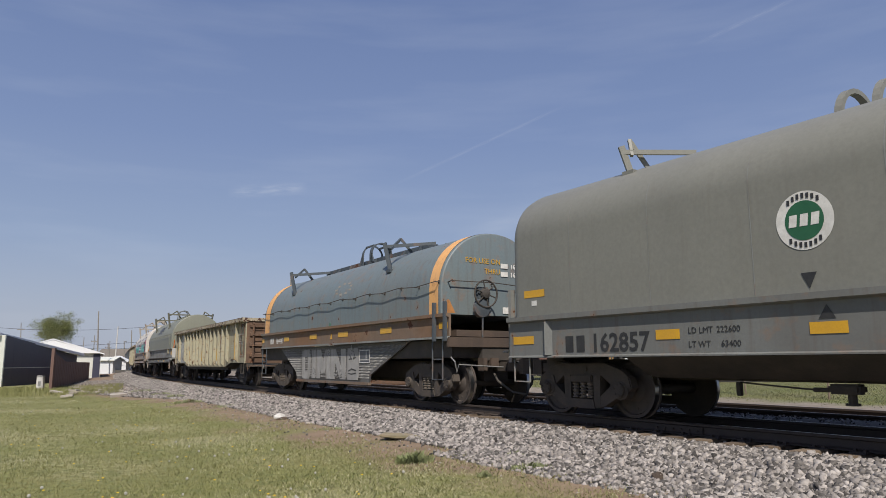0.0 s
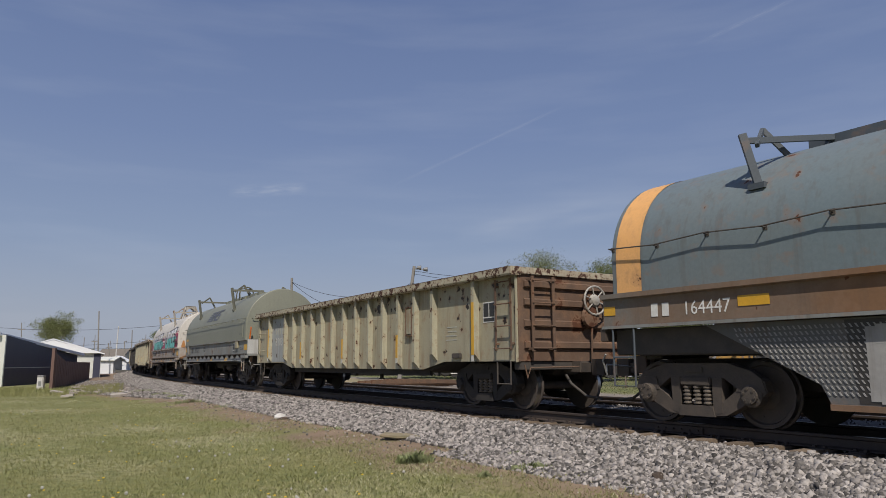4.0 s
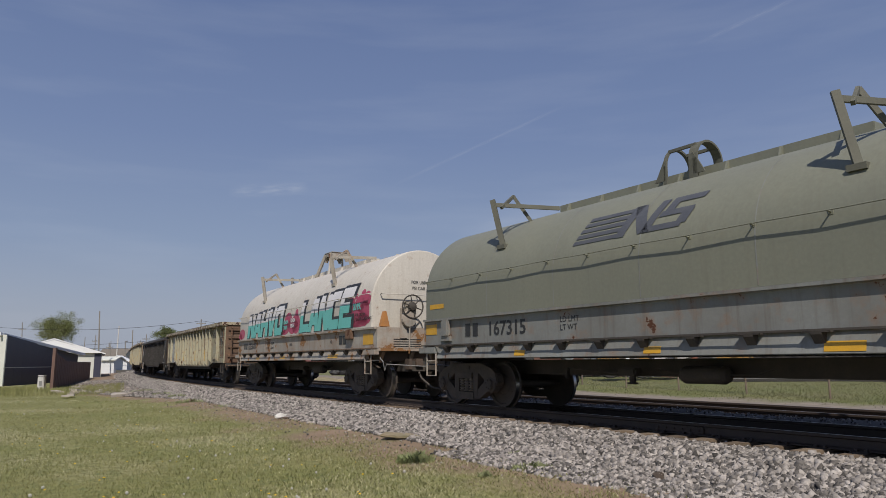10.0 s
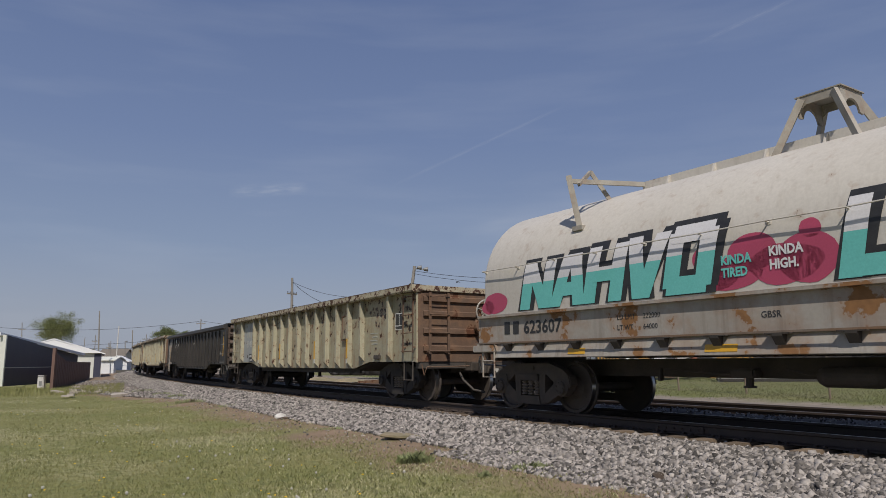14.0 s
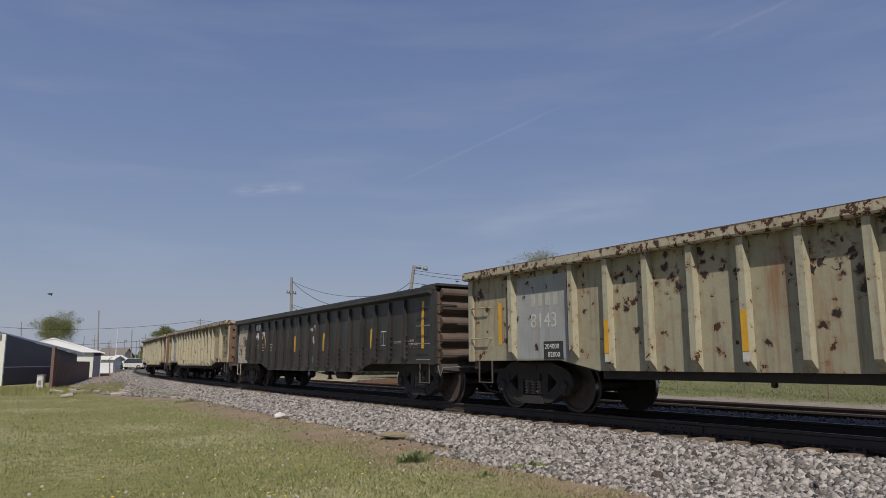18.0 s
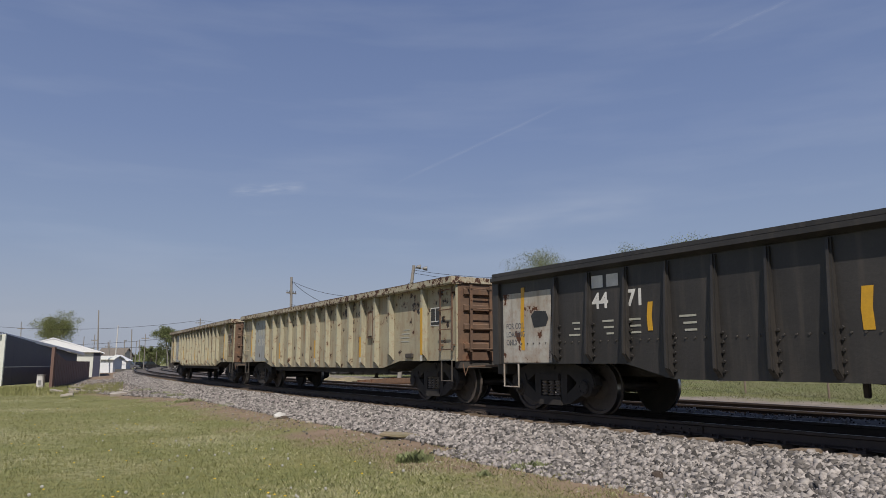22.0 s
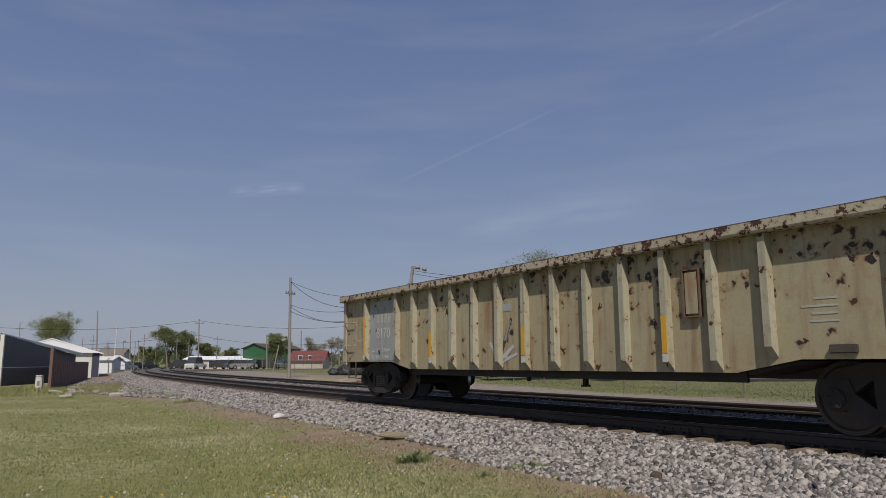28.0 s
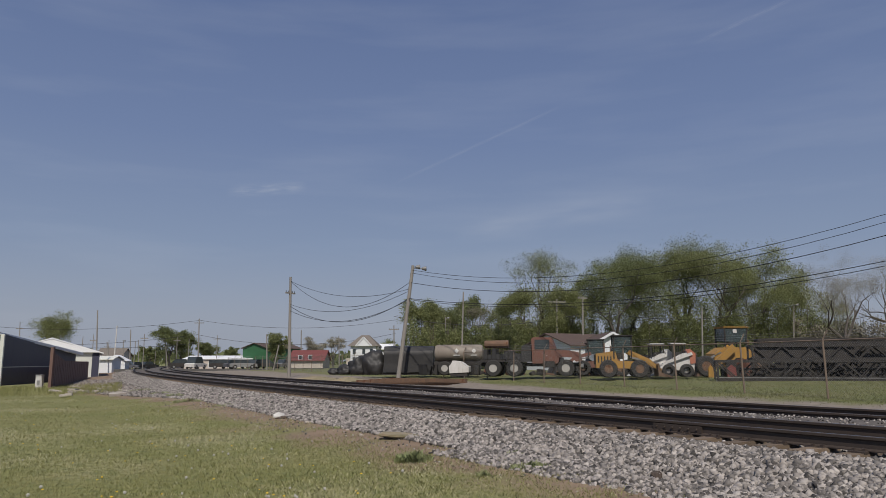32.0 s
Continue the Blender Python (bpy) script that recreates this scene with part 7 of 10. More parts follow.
# ---- the far side of the line: fence, poles, wires, yard, trees, houses ----
MAT.update({
    "bark": material("grey_bark", (0.1, 0.087, 0.074), (0.15, 0.13, 0.112), 3.0, 0.5, 0.95, bump=0.4, stretch=(3, 3, 0.6)),
    "leaf": material("spring_leaves", (0.19, 0.212, 0.085), (0.145, 0.163, 0.065), 0.6, 0.6, 0.75, random_tint=0.4, island=True, grain=8),
    "leaf_dark": material("deep_green_leaves", (0.145, 0.17, 0.065), (0.105, 0.127, 0.048), 0.6, 0.6, 0.75, random_tint=0.4, island=True, grain=8),
    "bud": material("grey_brown_buds", (0.25, 0.225, 0.175), (0.2, 0.19, 0.13), 0.6, 0.6, 0.85, random_tint=0.35, island=True, grain=8),
    "rust_truck": material("red_brown_truck_paint", (0.165, 0.07, 0.05), (0.12, 0.06, 0.045), 1.0, 0.5, 0.6, streak=0.3),
    "tyre": material("black_rubber", (0.025, 0.024, 0.023), (0.04, 0.037, 0.034), 5.0, 0.5, 0.85),
    "old_post": material("rusty_galvanised_post", (0.2, 0.155, 0.12), (0.15, 0.11, 0.085), 3.0, 0.6, 0.8),
    "asphalt": material("old_asphalt", (0.1, 0.097, 0.092), (0.075, 0.072, 0.068), 1.0, 0.5, 0.9, bump=0.3),
    "rim_white": plain("white_wheel_rim", (0.4, 0.385, 0.36), 0.5),
    "glass": material("dark_glass", (0.035, 0.045, 0.05), (0.06, 0.07, 0.075), 2.0, 0.5, 0.25),
    "cab_glass": material("tinted_cab_glass", (0.2, 0.26, 0.26), (0.15, 0.2, 0.2), 1.0, 0.5, 0.08),
    "tarp": material("black_tarpaulin", (0.02, 0.02, 0.021), (0.04, 0.038, 0.036), 1.2, 0.5, 0.6, bump=0.6, grain=6),
    "tank": material("tan_tank_paint", (0.23, 0.20, 0.165), (0.17, 0.14, 0.115), 0.8, 0.5, 0.6, streak=0.5),
    "cat": material("faded_yellow_paint", (0.37, 0.205, 0.04), (0.27, 0.155, 0.045), 1.5, 0.5, 0.55, streak=0.35, rust=0.2),
    "mach_white": material("white_machine_paint", (0.6, 0.59, 0.57), (0.45, 0.43, 0.4), 1.5, 0.5, 0.55, streak=0.3),
    "mach_red": material("salmon_machine_paint", (0.42, 0.15, 0.09), (0.3, 0.12, 0.08), 1.5, 0.5, 0.55),
    "lattice": material("dark_boom_steel", (0.022, 0.02, 0.019), (0.04, 0.034, 0.03), 2.0, 0.5, 0.75),
    "roof_brown": material("brown_shingles", (0.095, 0.065, 0.055), (0.07, 0.05, 0.045), 2.0, 0.5, 0.9, bump=0.4),
    "siding": material("white_siding", (0.66, 0.68, 0.70), (0.58, 0.6, 0.62), 1.0, 0.4, 0.7),
    "roof_grey": material("grey_tan_shingles", (0.17, 0.15, 0.13), (0.13, 0.115, 0.1), 2.0, 0.5, 0.9, bump=0.4),
    "green_wall": material("green_metal_siding", (0.035, 0.125, 0.055), (0.03, 0.1, 0.045), 1.0, 0.5, 0.5),
    "red_roof": material("red_painted_roof", (0.17, 0.05, 0.045), (0.13, 0.042, 0.037), 1.0, 0.5, 0.7),
    "pale_wall": material("cream_block_wall", (0.52, 0.47, 0.41), (0.42, 0.37, 0.32), 1.0, 0.5, 0.85),
    "navy": material("navy_metal_siding", (0.042, 0.044, 0.075), (0.055, 0.055, 0.08), 1.2, 0.5, 0.5, streak=0.25, streak_colour=(0.05, 0.05, 0.07)),
    "white_roof": material("white_metal_roof", (0.80, 0.81, 0.82), (0.72, 0.73, 0.74), 0.6, 0.4, 0.5),
    "grey_wall": material("pale_grey_metal_wall", (0.62, 0.63, 0.58), (0.53, 0.54, 0.5), 0.8, 0.4, 0.6),
    "brown_fence": material("rusty_brown_sheet", (0.155, 0.092, 0.075), (0.11, 0.07, 0.06), 1.2, 0.5, 0.8, streak=0.4),
    "dirt": material("pale_dirt", (0.27, 0.22, 0.145), (0.17, 0.155, 0.085), 2.4, 0.6, 0.95, bump=1.0, grain=14),
    "concrete": material("pale_concrete", (0.42, 0.38, 0.33), (0.33, 0.29, 0.25), 4.0, 0.5, 0.9, bump=0.4),
})


def let_through(m, share_of_light, colour):
    """Leaves pass some of the light that falls on their back."""
    n, l = m.node_tree.nodes, m.node_tree.links
    t, x = n.new("ShaderNodeBsdfTranslucent"), n.new("ShaderNodeMixShader")
    t.inputs["Color"].default_value = (*colour, 1)
    x.inputs[0].default_value = share_of_light
    out = next(k for k in n if k.type == "OUTPUT_MATERIAL")
    l.new(n["Principled BSDF"].outputs[0], x.inputs[1])
    l.new(t.outputs[0], x.inputs[2])
    l.new(x.outputs[0], out.inputs["Surface"])


MAT["cab_glass"].node_tree.nodes["Principled BSDF"].inputs["Transmission Weight"].default_value = 0.85
let_through(MAT["leaf"], 0.4, (0.36, 0.365, 0.17))
let_through(MAT["leaf_dark"], 0.36, (0.3, 0.31, 0.14))



def thing(name, label, category, group="", kind="", m=None):
    ob = tagged(new(name), label, category, group, kind)
    if m is not None:
        ob.matrix_basis = m
    return ob


# chain-link fence with slanted barbed-wire arms


def fence_point(d):
    """Along the fence line, which follows the curve of the tracks."""
    pts = [(17.29, 9.88), (12.31, 23.19), (11.03, 26.5), (9.7, 29.55), (8.35, 32.9), (6.97, 36.1), (5.5, 39.6), (2.5, 47.0), (-4.3, 62.5), (-10.2, 74.5), (-18.3, 90.0), (-27.0, 105.0), (-36.0, 119.0)]
    acc = [0.0]
    for (a, b), (c, e) in zip(pts, pts[1:]):
        acc.append(acc[-1] + math.hypot(c - a, e - b))
    return float(np.interp(d, acc, [p[0] for p in pts])), float(np.interp(d, acc, [p[1] for p in pts])), acc[-1]


def build_fence():
    total = fence_point(0)[2]
    fence = thing("chain_link_fence", "tall galvanised chain-link fence with rusty posts and barbed wire arms", "fence")
    base, top = -0.42, 1.58
    bm = bmesh.new()
    rod(bm, (0, 0, 0), (0, 0, top - base), 0.034, 8)
    bar(bm, (0, 0, top - base), (0.12, -0.12, top - base + 0.32), 0.05, 0.03)
    me = bpy.data.meshes.new("post")
    bm.to_mesh(me)
    bm.free()
    me.materials.append(MAT["old_post"])
    d = 0.0
    posts = []
    while d < total:
        x, y, _ = fence_point(d)
        share("post", me, fence, pose(x, y, base, 1.4 * math.sin(7.3 * d), 1.4 * math.cos(5.1 * d), 30))
        posts.append((x, y))
        d += 3.55
    bm = bmesh.new()
    pipe(bm, [(x, y, top - 0.02) for x, y in posts], 0.022, 6)
    part("top_rail", bm, "old_post", fence)
    for k in range(3):
        bm = bmesh.new()
        pipe(bm, [(x + 0.04 + 0.035 * k, y - 0.04 - 0.035 * k, top + 0.1 + 0.09 * k) for x, y in posts], 0.005, 4)
        part("barbed_wire", bm, "galv", fence)
    # woven wire, as crossing diagonals
    verts, faces = [], []
    step, h = 0.085, top - base - 0.05
    n = int(min(total, 92) / step)
    for i in range(n):
        for sgn in (0, 1):
            d0, d1 = i * step, i * step + h
            if d1 > total:
                continue
            (xa, ya, _), (xb, yb, _) = fence_point(d0), fence_point(d1)
            za, zb = (base + 0.03, base + h) if sgn == 0 else (base + h, base + 0.03)
            p, q = np.array((xa, ya, za)), np.array((xb, yb, zb))
            k = len(verts)
            off = np.array((0.0, 0.0, 0.002))
            side = np.array((0.0018, 0.0009, 0.0))
            verts += [tuple(p - off), tuple(p + off), tuple(p + side), tuple(q - off), tuple(q + off), tuple(q + side)]
            faces += [(k, k + 1, k + 4, k + 3), (k + 1, k + 2, k + 5, k + 4), (k + 2, k, k + 3, k + 5)]
    ob = new("woven_wire", mesh_from("woven_wire", verts, faces, "galv"))
    ob.parent = fence
    tagged(ob, kind="stuff")


build_fence()


def utility_pole(x, y, z0, x1, y1, z1, r=0.15, arms=(), lamps=0, label="weathered grey wooden utility pole", mat="wood_pole"):
    """A tapered pole from its foot to its head; arms: (height, length, turn)."""
    p = thing("utility_pole", label, "utility pole", "utility poles")
    p.location = (x, y, z0)
    bm = bmesh.new()
    rod(bm, (0, 0, -0.3), (x1 - x, y1 - y, z1 - z0), r, 10, r * 0.68)
    part("pole", bm, mat, p)
    for h, length, turn in arms:
        f = h / (z1 - z0)
        c = Vector(((x1 - x) * f, (y1 - y) * f, h))
        d = Vector((math.cos(radians(turn)), math.sin(radians(turn)), 0)) * length / 2
        bm = bmesh.new()
        bar(bm, c - d, c + d, 0.1, 0.12)
        part("crossarm", bm, mat, p)
        for k in (-0.9, -0.4, 0.4, 0.9):
            bm = bmesh.new()
            rod(bm, c + d * k + Vector((0, 0, 0.05)), c + d * k + Vector((0, 0, 0.2)), 0.035, 6)
            part("insulator", bm, "decal_grey", p)
    for k in range(lamps):
        bm = bmesh.new()
        c = Vector((x1 - x + 0.35 + 0.45 * k, y1 - y - 0.1, z1 - z0 - 0.12 - 0.12 * k))
        bar(bm, (x1 - x, y1 - y, z1 - z0 - 0.2), c, 0.05, 0.05)
        lathe(bm, [(-0.18, 0.05), (-0.12, 0.11), (0.12, 0.17), (0.16, 0.15)], "x", 12, tuple(c))
        part("flood_light", bm, "galv", p, "grey flood light")
    return p


POLES = [  # foot x, y, z; head x, y, z; radius; arms; lamps
    (-13.276, 62.0, 0.0, -13.401, 62.0, 8.317, 0.15, ((6.9, 1.2, 60),), 0),
    (-3.136, 50.0, 0.0, -2.131, 50.0, 7.688, 0.16, (), 2),
    (2.210, 88.0, 0.0, 2.523, 88.0, 9.522, 0.17, (), 0),
    (13.317, 84.0, 0.0, 13.453, 84.0, 8.257, 0.17, ((7.9, 2.2, 10),), 0),
    (15.507, 80.0, 0.0, 15.755, 80.0, 8.225, 0.17, ((8.0, 1.2, 20),), 0),
    (-42.601, 125.0, -0.2, -42.838, 125.0, 8.573, 0.18, ((8.0, 1.6, 0),), 0),
    (-50.615, 105.0, -0.5, -51.064, 105.0, 8.593, 0.17, (), 0),
    (-69.749, 160.0, -0.4, -70.052, 160.0, 8.323, 0.2, (), 0),
    (-7.514, 110.0, 0.0, -7.601, 110.0, 6.521, 0.16, ((5.9, 1.6, 0),), 0),
    (-17.338, 120.0, 0.0, -17.522, 120.0, 5.332, 0.15, (), 0),
    (-27.707, 140.0, 0.0, -27.849, 140.0, 7.173, 0.18, (), 0),
    (-26.946, 110.0, 0.0, -27.172, 110.0, 5.221, 0.16, (), 0),
    (25.208, 70.0, 0.0, 25.501, 70.0, 6.192, 0.13, (), 0),
    (41.361, 85.0, 0.0, 41.983, 85.0, 7.667, 0.14, (), 1),
    (-53.656, 140.0, -0.3, -54.256, 140.0, 4.097, 0.15, (), 0),
    (-76.213, 180.0, -0.4, -76.754, 180.0, 6.705, 0.16, (), 0),
    (-88.477, 150.0, -0.5, -89.111, 150.0, 9.516, 0.16, ((8.6, 1.6, 0),), 0),
    (-66.564, 150.0, -0.4, -67.131, 150.0, 5.618, 0.16, (), 1),
    (-65.091, 140.0, -0.4, -65.796, 140.0, 4.974, 0.2, ((4.4, 1.2, 0),), 0),
    (0.373, 95.0, 0.0, 0.302, 95.0, 6.804, 0.14, (), 1),
    (-60.6, 120.0, -0.5, -60.48, 120.0, 5.3, 0.11, (), 0),
    (-66.05, 135.0, -0.5, -66.05, 135.0, 6.27, 0.12, ((5.6, 1.2, 0),), 0),
    (-70.1, 150.0, -0.5, -70.1, 150.0, 5.68, 0.13, (), 0),
    (-68.9, 160.0, -0.5, -68.81, 160.0, 5.74, 0.13, (), 0),
    (-54.35, 130.0, -0.4, -54.35, 130.0, 6.15, 0.12, ((5.7, 1.4, 0),), 0),
    (-65.8, 170.0, -0.5, -65.67, 170.0, 5.09, 0.13, (), 0),
    (-52.07, 140.0, -0.3, -52.07, 140.0, 5.99, 0.12, ((5.5, 1.4, 0),), 0),
    (-56.9, 160.0, -0.4, -56.83, 160.0, 6.21, 0.13, (), 0),
    (-47.38, 150.0, -0.3, -47.38, 150.0, 6.57, 0.12, ((6.1, 1.6, 0),), 0),
    (-72.28, 180.0, -0.5, -72.2, 180.0, 3.79, 0.12, (), 0),
]
for x, y, z, *rest in POLES:
    rest[3] *= 1.0 if y < 70 else 0.72
    utility_pole(x, y, z, *rest)
utility_pole(-61.915, 135.0, -0.5, -61.752, 135.0, 7.907, 0.13, label="slanted white-painted steel pole", mat="mach_white")
utility_pole(24.0, 26.0, -0.3, 24.0, 26.0, 9.6, 0.16)
utility_pole(-23.630, 100.0, 0.0, -22.954, 100.0, 3.337, 0.12, label="short leaning wooden pole")


def wire(points, sag, name="overhead_wire", r=0.014, label="black overhead wire sagging between poles"):
    bm = bmesh.new()
    for a, b in zip(points, points[1:]):
        a, b = Vector(a), Vector(b)
        n = 18
        pts = [a.lerp(b, i / n) - Vector((0, 0, sag * 4 * (i / n) * (1 - i / n))) for i in range(n + 1)]
        pipe(bm, pts, r, 5)
    return tagged(part(name, bm, "wire", None), label, "overhead wire", "overhead wires")


HEAD_A = (-13.401, 62.0)
HEAD_B = (-2.211, 50.0)
for za, zb, sag, r in ((7.967, 6.477, 2.0, 0.03), (7.967, 5.995, 0.9, 0.025), (5.932, 5.835, 1.0, 0.025), (5.784, 5.275, 1.5, 0.03), (5.389, 5.195, 1.2, 0.03)):
    wire([(HEAD_A[0], 62.0, za), (HEAD_B[0] - 0.14 * (7.7 - zb), 50.0, zb)], sag, r=r * 0.65)
for zc, zb, sag, r in ((8.75, 7.364, 2.2, 0.022), (8.45, 7.162, 2.3, 0.022), (7.75, 6.477, 2.1, 0.028), (6.25, 5.355, 1.55, 0.028), (6.05, 5.275, 1.6, 0.022)):
    wire([(HEAD_B[0] - 0.14 * (7.7 - zb), 50.0, zb), (24.0, 26.0, zc)], sag, r=r * 0.65)
for p, q, sag in (((-42.675, 125, 8.276), (-8.298, 125, 8.276), 1.4),
                  ((-83.375, 125, 7.683), (-42.675, 125, 8.276), 1.2),
                  ((-42.675, 125, 5.713), (-8.298, 125, 5.910), 1.8),
                  ((-83.375, 125, 4.438), (-42.675, 125, 5.812), 1.0),
                  ((-67.569, 125, 3.753), (-42.675, 125, 4.340), 0.5),
                  ((-5.790, 84, 6.253), (16.438, 84, 6.519), 1.2),
                  ((13.710, 84, 7.721), (41.327, 82, 7.428), 1.8)):
    wire([p, q], sag, r=0.028)


# ---- trees ----
def limb(verts, faces, p, q, r0, r1, seg=5):
    d = (q - p).normalized()
    u = d.orthogonal().normalized()
    w = d.cross(u)
    k = len(verts)
    for c, r in ((p, r0), (q, r1)):
        for i in range(seg):
            a = 2 * math.pi * i / seg
            verts.append(tuple(c + (u * math.cos(a) + w * math.sin(a)) * r))
    for i in range(seg):
        j = (i + 1) % seg
        faces.append((k + i, k + j, k + seg + j, k + seg + i))


def tree(x, y, z, height, spread, seed, leaf="leaf", leaves=5000, size=0.22, trunk=0.22, twiggy=1.0, label="", lean=0.0):
    rnd = random.Random(seed)
    t = thing("tree", label, "tree", "trees of the yard")
    t.location = (x, y, z)
    verts, faces, tips = [], [], []

    def grow(p, d, length, r, depth):
        steps = 2
        for k in range(steps):
            d = (d + Vector((rnd.gauss(0, 0.14), rnd.gauss(0, 0.14), rnd.gauss(0.03, 0.1)))).normalized()
            q = p + d * length / steps
            limb(verts, faces, p, q, r, r * 0.8, 6 if depth > 3 else 4)
            p, r = q, r * 0.8
            if depth <= (2 if leaf == "bud" else 4):
                tips.append((p.copy(), depth))
        if depth == 0:
            return
        for k in range(rnd.choice((2, 3, 3)) if depth > 1 else rnd.choice((2, 3))):
            a = rnd.uniform(0, 2 * math.pi)
            side = d.orthogonal().normalized()
            side.rotate(Matrix.Rotation(a, 3, d))
            nd = (d * rnd.uniform(0.55, 1.0) + side * rnd.uniform(0.5, 0.95) * spread + Vector((0, 0, 0.12))).normalized()
            grow(p, nd, length * rnd.uniform(0.62, 0.86), r * rnd.uniform(0.55, 0.78), depth - 1)
    grow(Vector((0, 0, -0.2)), Vector((lean, 0, 1)), height * 0.15, trunk, 7 if leaf == "bud" and y < 120 else 6)
    top = max(p.z for p, _ in tips)
    mean = sum((p for p, _ in tips), Vector()) / len(tips)      # lean the whole tree back over its foot
    verts = [(a - mean.x * c / mean.z, b - mean.y * c / mean.z, c) for a, b, c in (tuple(v) for v in verts)]
    tips = [(p - Vector((mean.x, mean.y, 0)) * (p.z / mean.z), k) for p, k in tips]
    f = height / top
    verts = [(a * f, b * f, c * f) for a, b, c in verts]
    ob = new("trunk", mesh_from("trunk", verts, faces, "bark"))
    ob.parent = t
    rng = np.random.default_rng(seed)
    pts = np.array([tuple(p * f) for p, _ in tips])
    if leaves:
        pick = rng.integers(0, len(pts), max(60, int(leaves / 110)))
        boughs = pts[pick] + rng.normal(0, 0.25, (len(pick), 3))
        wide_ = rng.uniform(0.55, 1.25, len(pick))
        k = rng.integers(0, len(pick), leaves)
        c = boughs[k] + np.clip(rng.normal(0, 1, (leaves, 3)), -1.9, 1.9) * np.array((0.5, 0.5, 0.32)) * (wide_[k] * height / 11 * twiggy * (1.0 if y < 120 else 1.35))[:, None]
        c[:, 2] -= 0.25 * np.hypot(c[:, 0] - boughs[k, 0], c[:, 1] - boughs[k, 1])
        if leaf != "bud":       # fill the crown with clumps of foliage, down to the low boughs
            n = int(leaves * 0.22)
            wide = np.std(pts[:, :2]) * 1.9
            q = rng.normal(size=(n * 4, 3))
            q *= (rng.random((n * 4, 1)) ** 0.4) / np.linalg.norm(q, axis=1)[:, None]
            q = q * np.array((wide, wide, height * 0.42)) + np.array((0, 0, height * 0.54))
            f = 4.2 / height
            ok = np.array([noise.noise((a * f + seed, b * f, e * f * 1.3)) + 0.5 * noise.noise((a * f * 2.7, b * f * 2.7 + seed, e * f * 2.7)) for a, b, e in q]) > 0.06
            q = q[ok][:n]
            c[:len(q)] = q
        c[:, 2] = np.maximum(c[:, 2], height * 0.1)
        u = rng.normal(size=(leaves, 3))
        u /= np.linalg.norm(u, axis=1)[:, None]
        w = np.cross(u, rng.normal(size=(leaves, 3)))
        w /= np.linalg.norm(w, axis=1)[:, None]
        s = size * rng.uniform(0.5, 1.3, (leaves, 1))
        quad = np.stack([c - u * s, c - w * s * 0.6, c + u * s, c + w * s * 0.6], 1).reshape(-1, 3)
        me = bpy.data.meshes.new("crown")
        me.vertices.add(len(quad))
        me.vertices.foreach_set("co", quad.ravel())
        me.loops.add(len(quad))
        me.loops.foreach_set("vertex_index", np.arange(len(quad)))
        me.polygons.add(leaves)
        me.polygons.foreach_set("loop_start", np.arange(leaves) * 4)
        me.materials.append(MAT[leaf])
        me.update(calc_edges=True)
        ob = new("crown", me)
        ob.parent = t
    return t


GREEN, SPARSE = "leafy green tree in spring leaf behind the yard", "tall tree with thin pale new leaves and bare branches"
TREES = [  # x, y, height, spread, leaf, leaves, size, label
    (25.612, 92.0, 16.546, 1.05, "leaf_dark", 9000, 0.26, GREEN), (21.017, 88.0, 14.284, 1.0, "leaf_dark", 6000, 0.26, GREEN),
    (29.700, 90.0, 16.205, 1.0, "leaf", 8000, 0.25, GREEN), (33.511, 86.0, 16.089, 0.95, "leaf", 7000, 0.22, GREEN),
    (39.171, 88.0, 15.001, 0.95, "leaf", 6500, 0.23, GREEN), (44.218, 92.0, 11.762, 1.0, "leaf", 4500, 0.25, GREEN),
    (12.708, 90.0, 15.322, 0.72, "leaf", 2600, 0.2, SPARSE), (11.201, 88.0, 10.016, 0.9, "leaf", 6000, 0.26, GREEN), (15.197, 89.0, 9.763, 0.9, "leaf", 5000, 0.26, GREEN),
    (-1.993, 105.0, 9.930, 0.95, "leaf", 6000, 0.3, GREEN), (2.648, 108.0, 10.534, 0.95, "leaf_dark", 6000, 0.3, GREEN), (5.430, 104.0, 10.675, 0.7, "bud", 900, 0.16, "bare grey-brown tree with first buds"),
    (9.482, 110.0, 7.738, 0.95, "leaf", 3500, 0.28, GREEN), (45.400, 80.0, 14.4, 1.0, "bud", 4200, 0.13, "bare grey-brown tree with first buds"),
    (48.912, 78.0, 15.2, 1.0, "bud", 4200, 0.13, "bare grey-brown tree with first buds"), (50.083, 95.0, 9.980, 1.0, "leaf", 2500, 0.2, SPARSE),
    (-81.572, 150.0, 11.298, 0.9, "leaf", 5000, 0.36, GREEN), (-64.727, 170.0, 9.323, 0.95, "leaf_dark", 5000, 0.4, GREEN), (-63.442, 175.0, 8.468, 0.9, "leaf_dark", 4000, 0.4, GREEN),
    (-62.855, 190.0, 6.134, 1.0, "leaf_dark", 3500, 0.42, GREEN), (-31.391, 135.0, 6.099, 1.0, "leaf", 4000, 0.36, GREEN), (-27.151, 150.0, 6.089, 1.0, "bud", 2600, 0.26, "bare grey-brown tree with first buds"),
    (-23.764, 155.0, 6.505, 1.0, "bud", 2600, 0.26, "bare grey-brown tree with first buds"), (-10.406, 140.0, 5.193, 1.0, "leaf", 2600, 0.34, GREEN), (-81.146, 200.0, 5.471, 1.0, "leaf_dark", 2500, 0.45, GREEN),
    (-59.044, 200.0, 4.846, 1.1, "leaf_dark", 2500, 0.45, GREEN), (-19.903, 175.0, 4.898, 1.1, "leaf_dark", 2500, 0.4, GREEN),
]
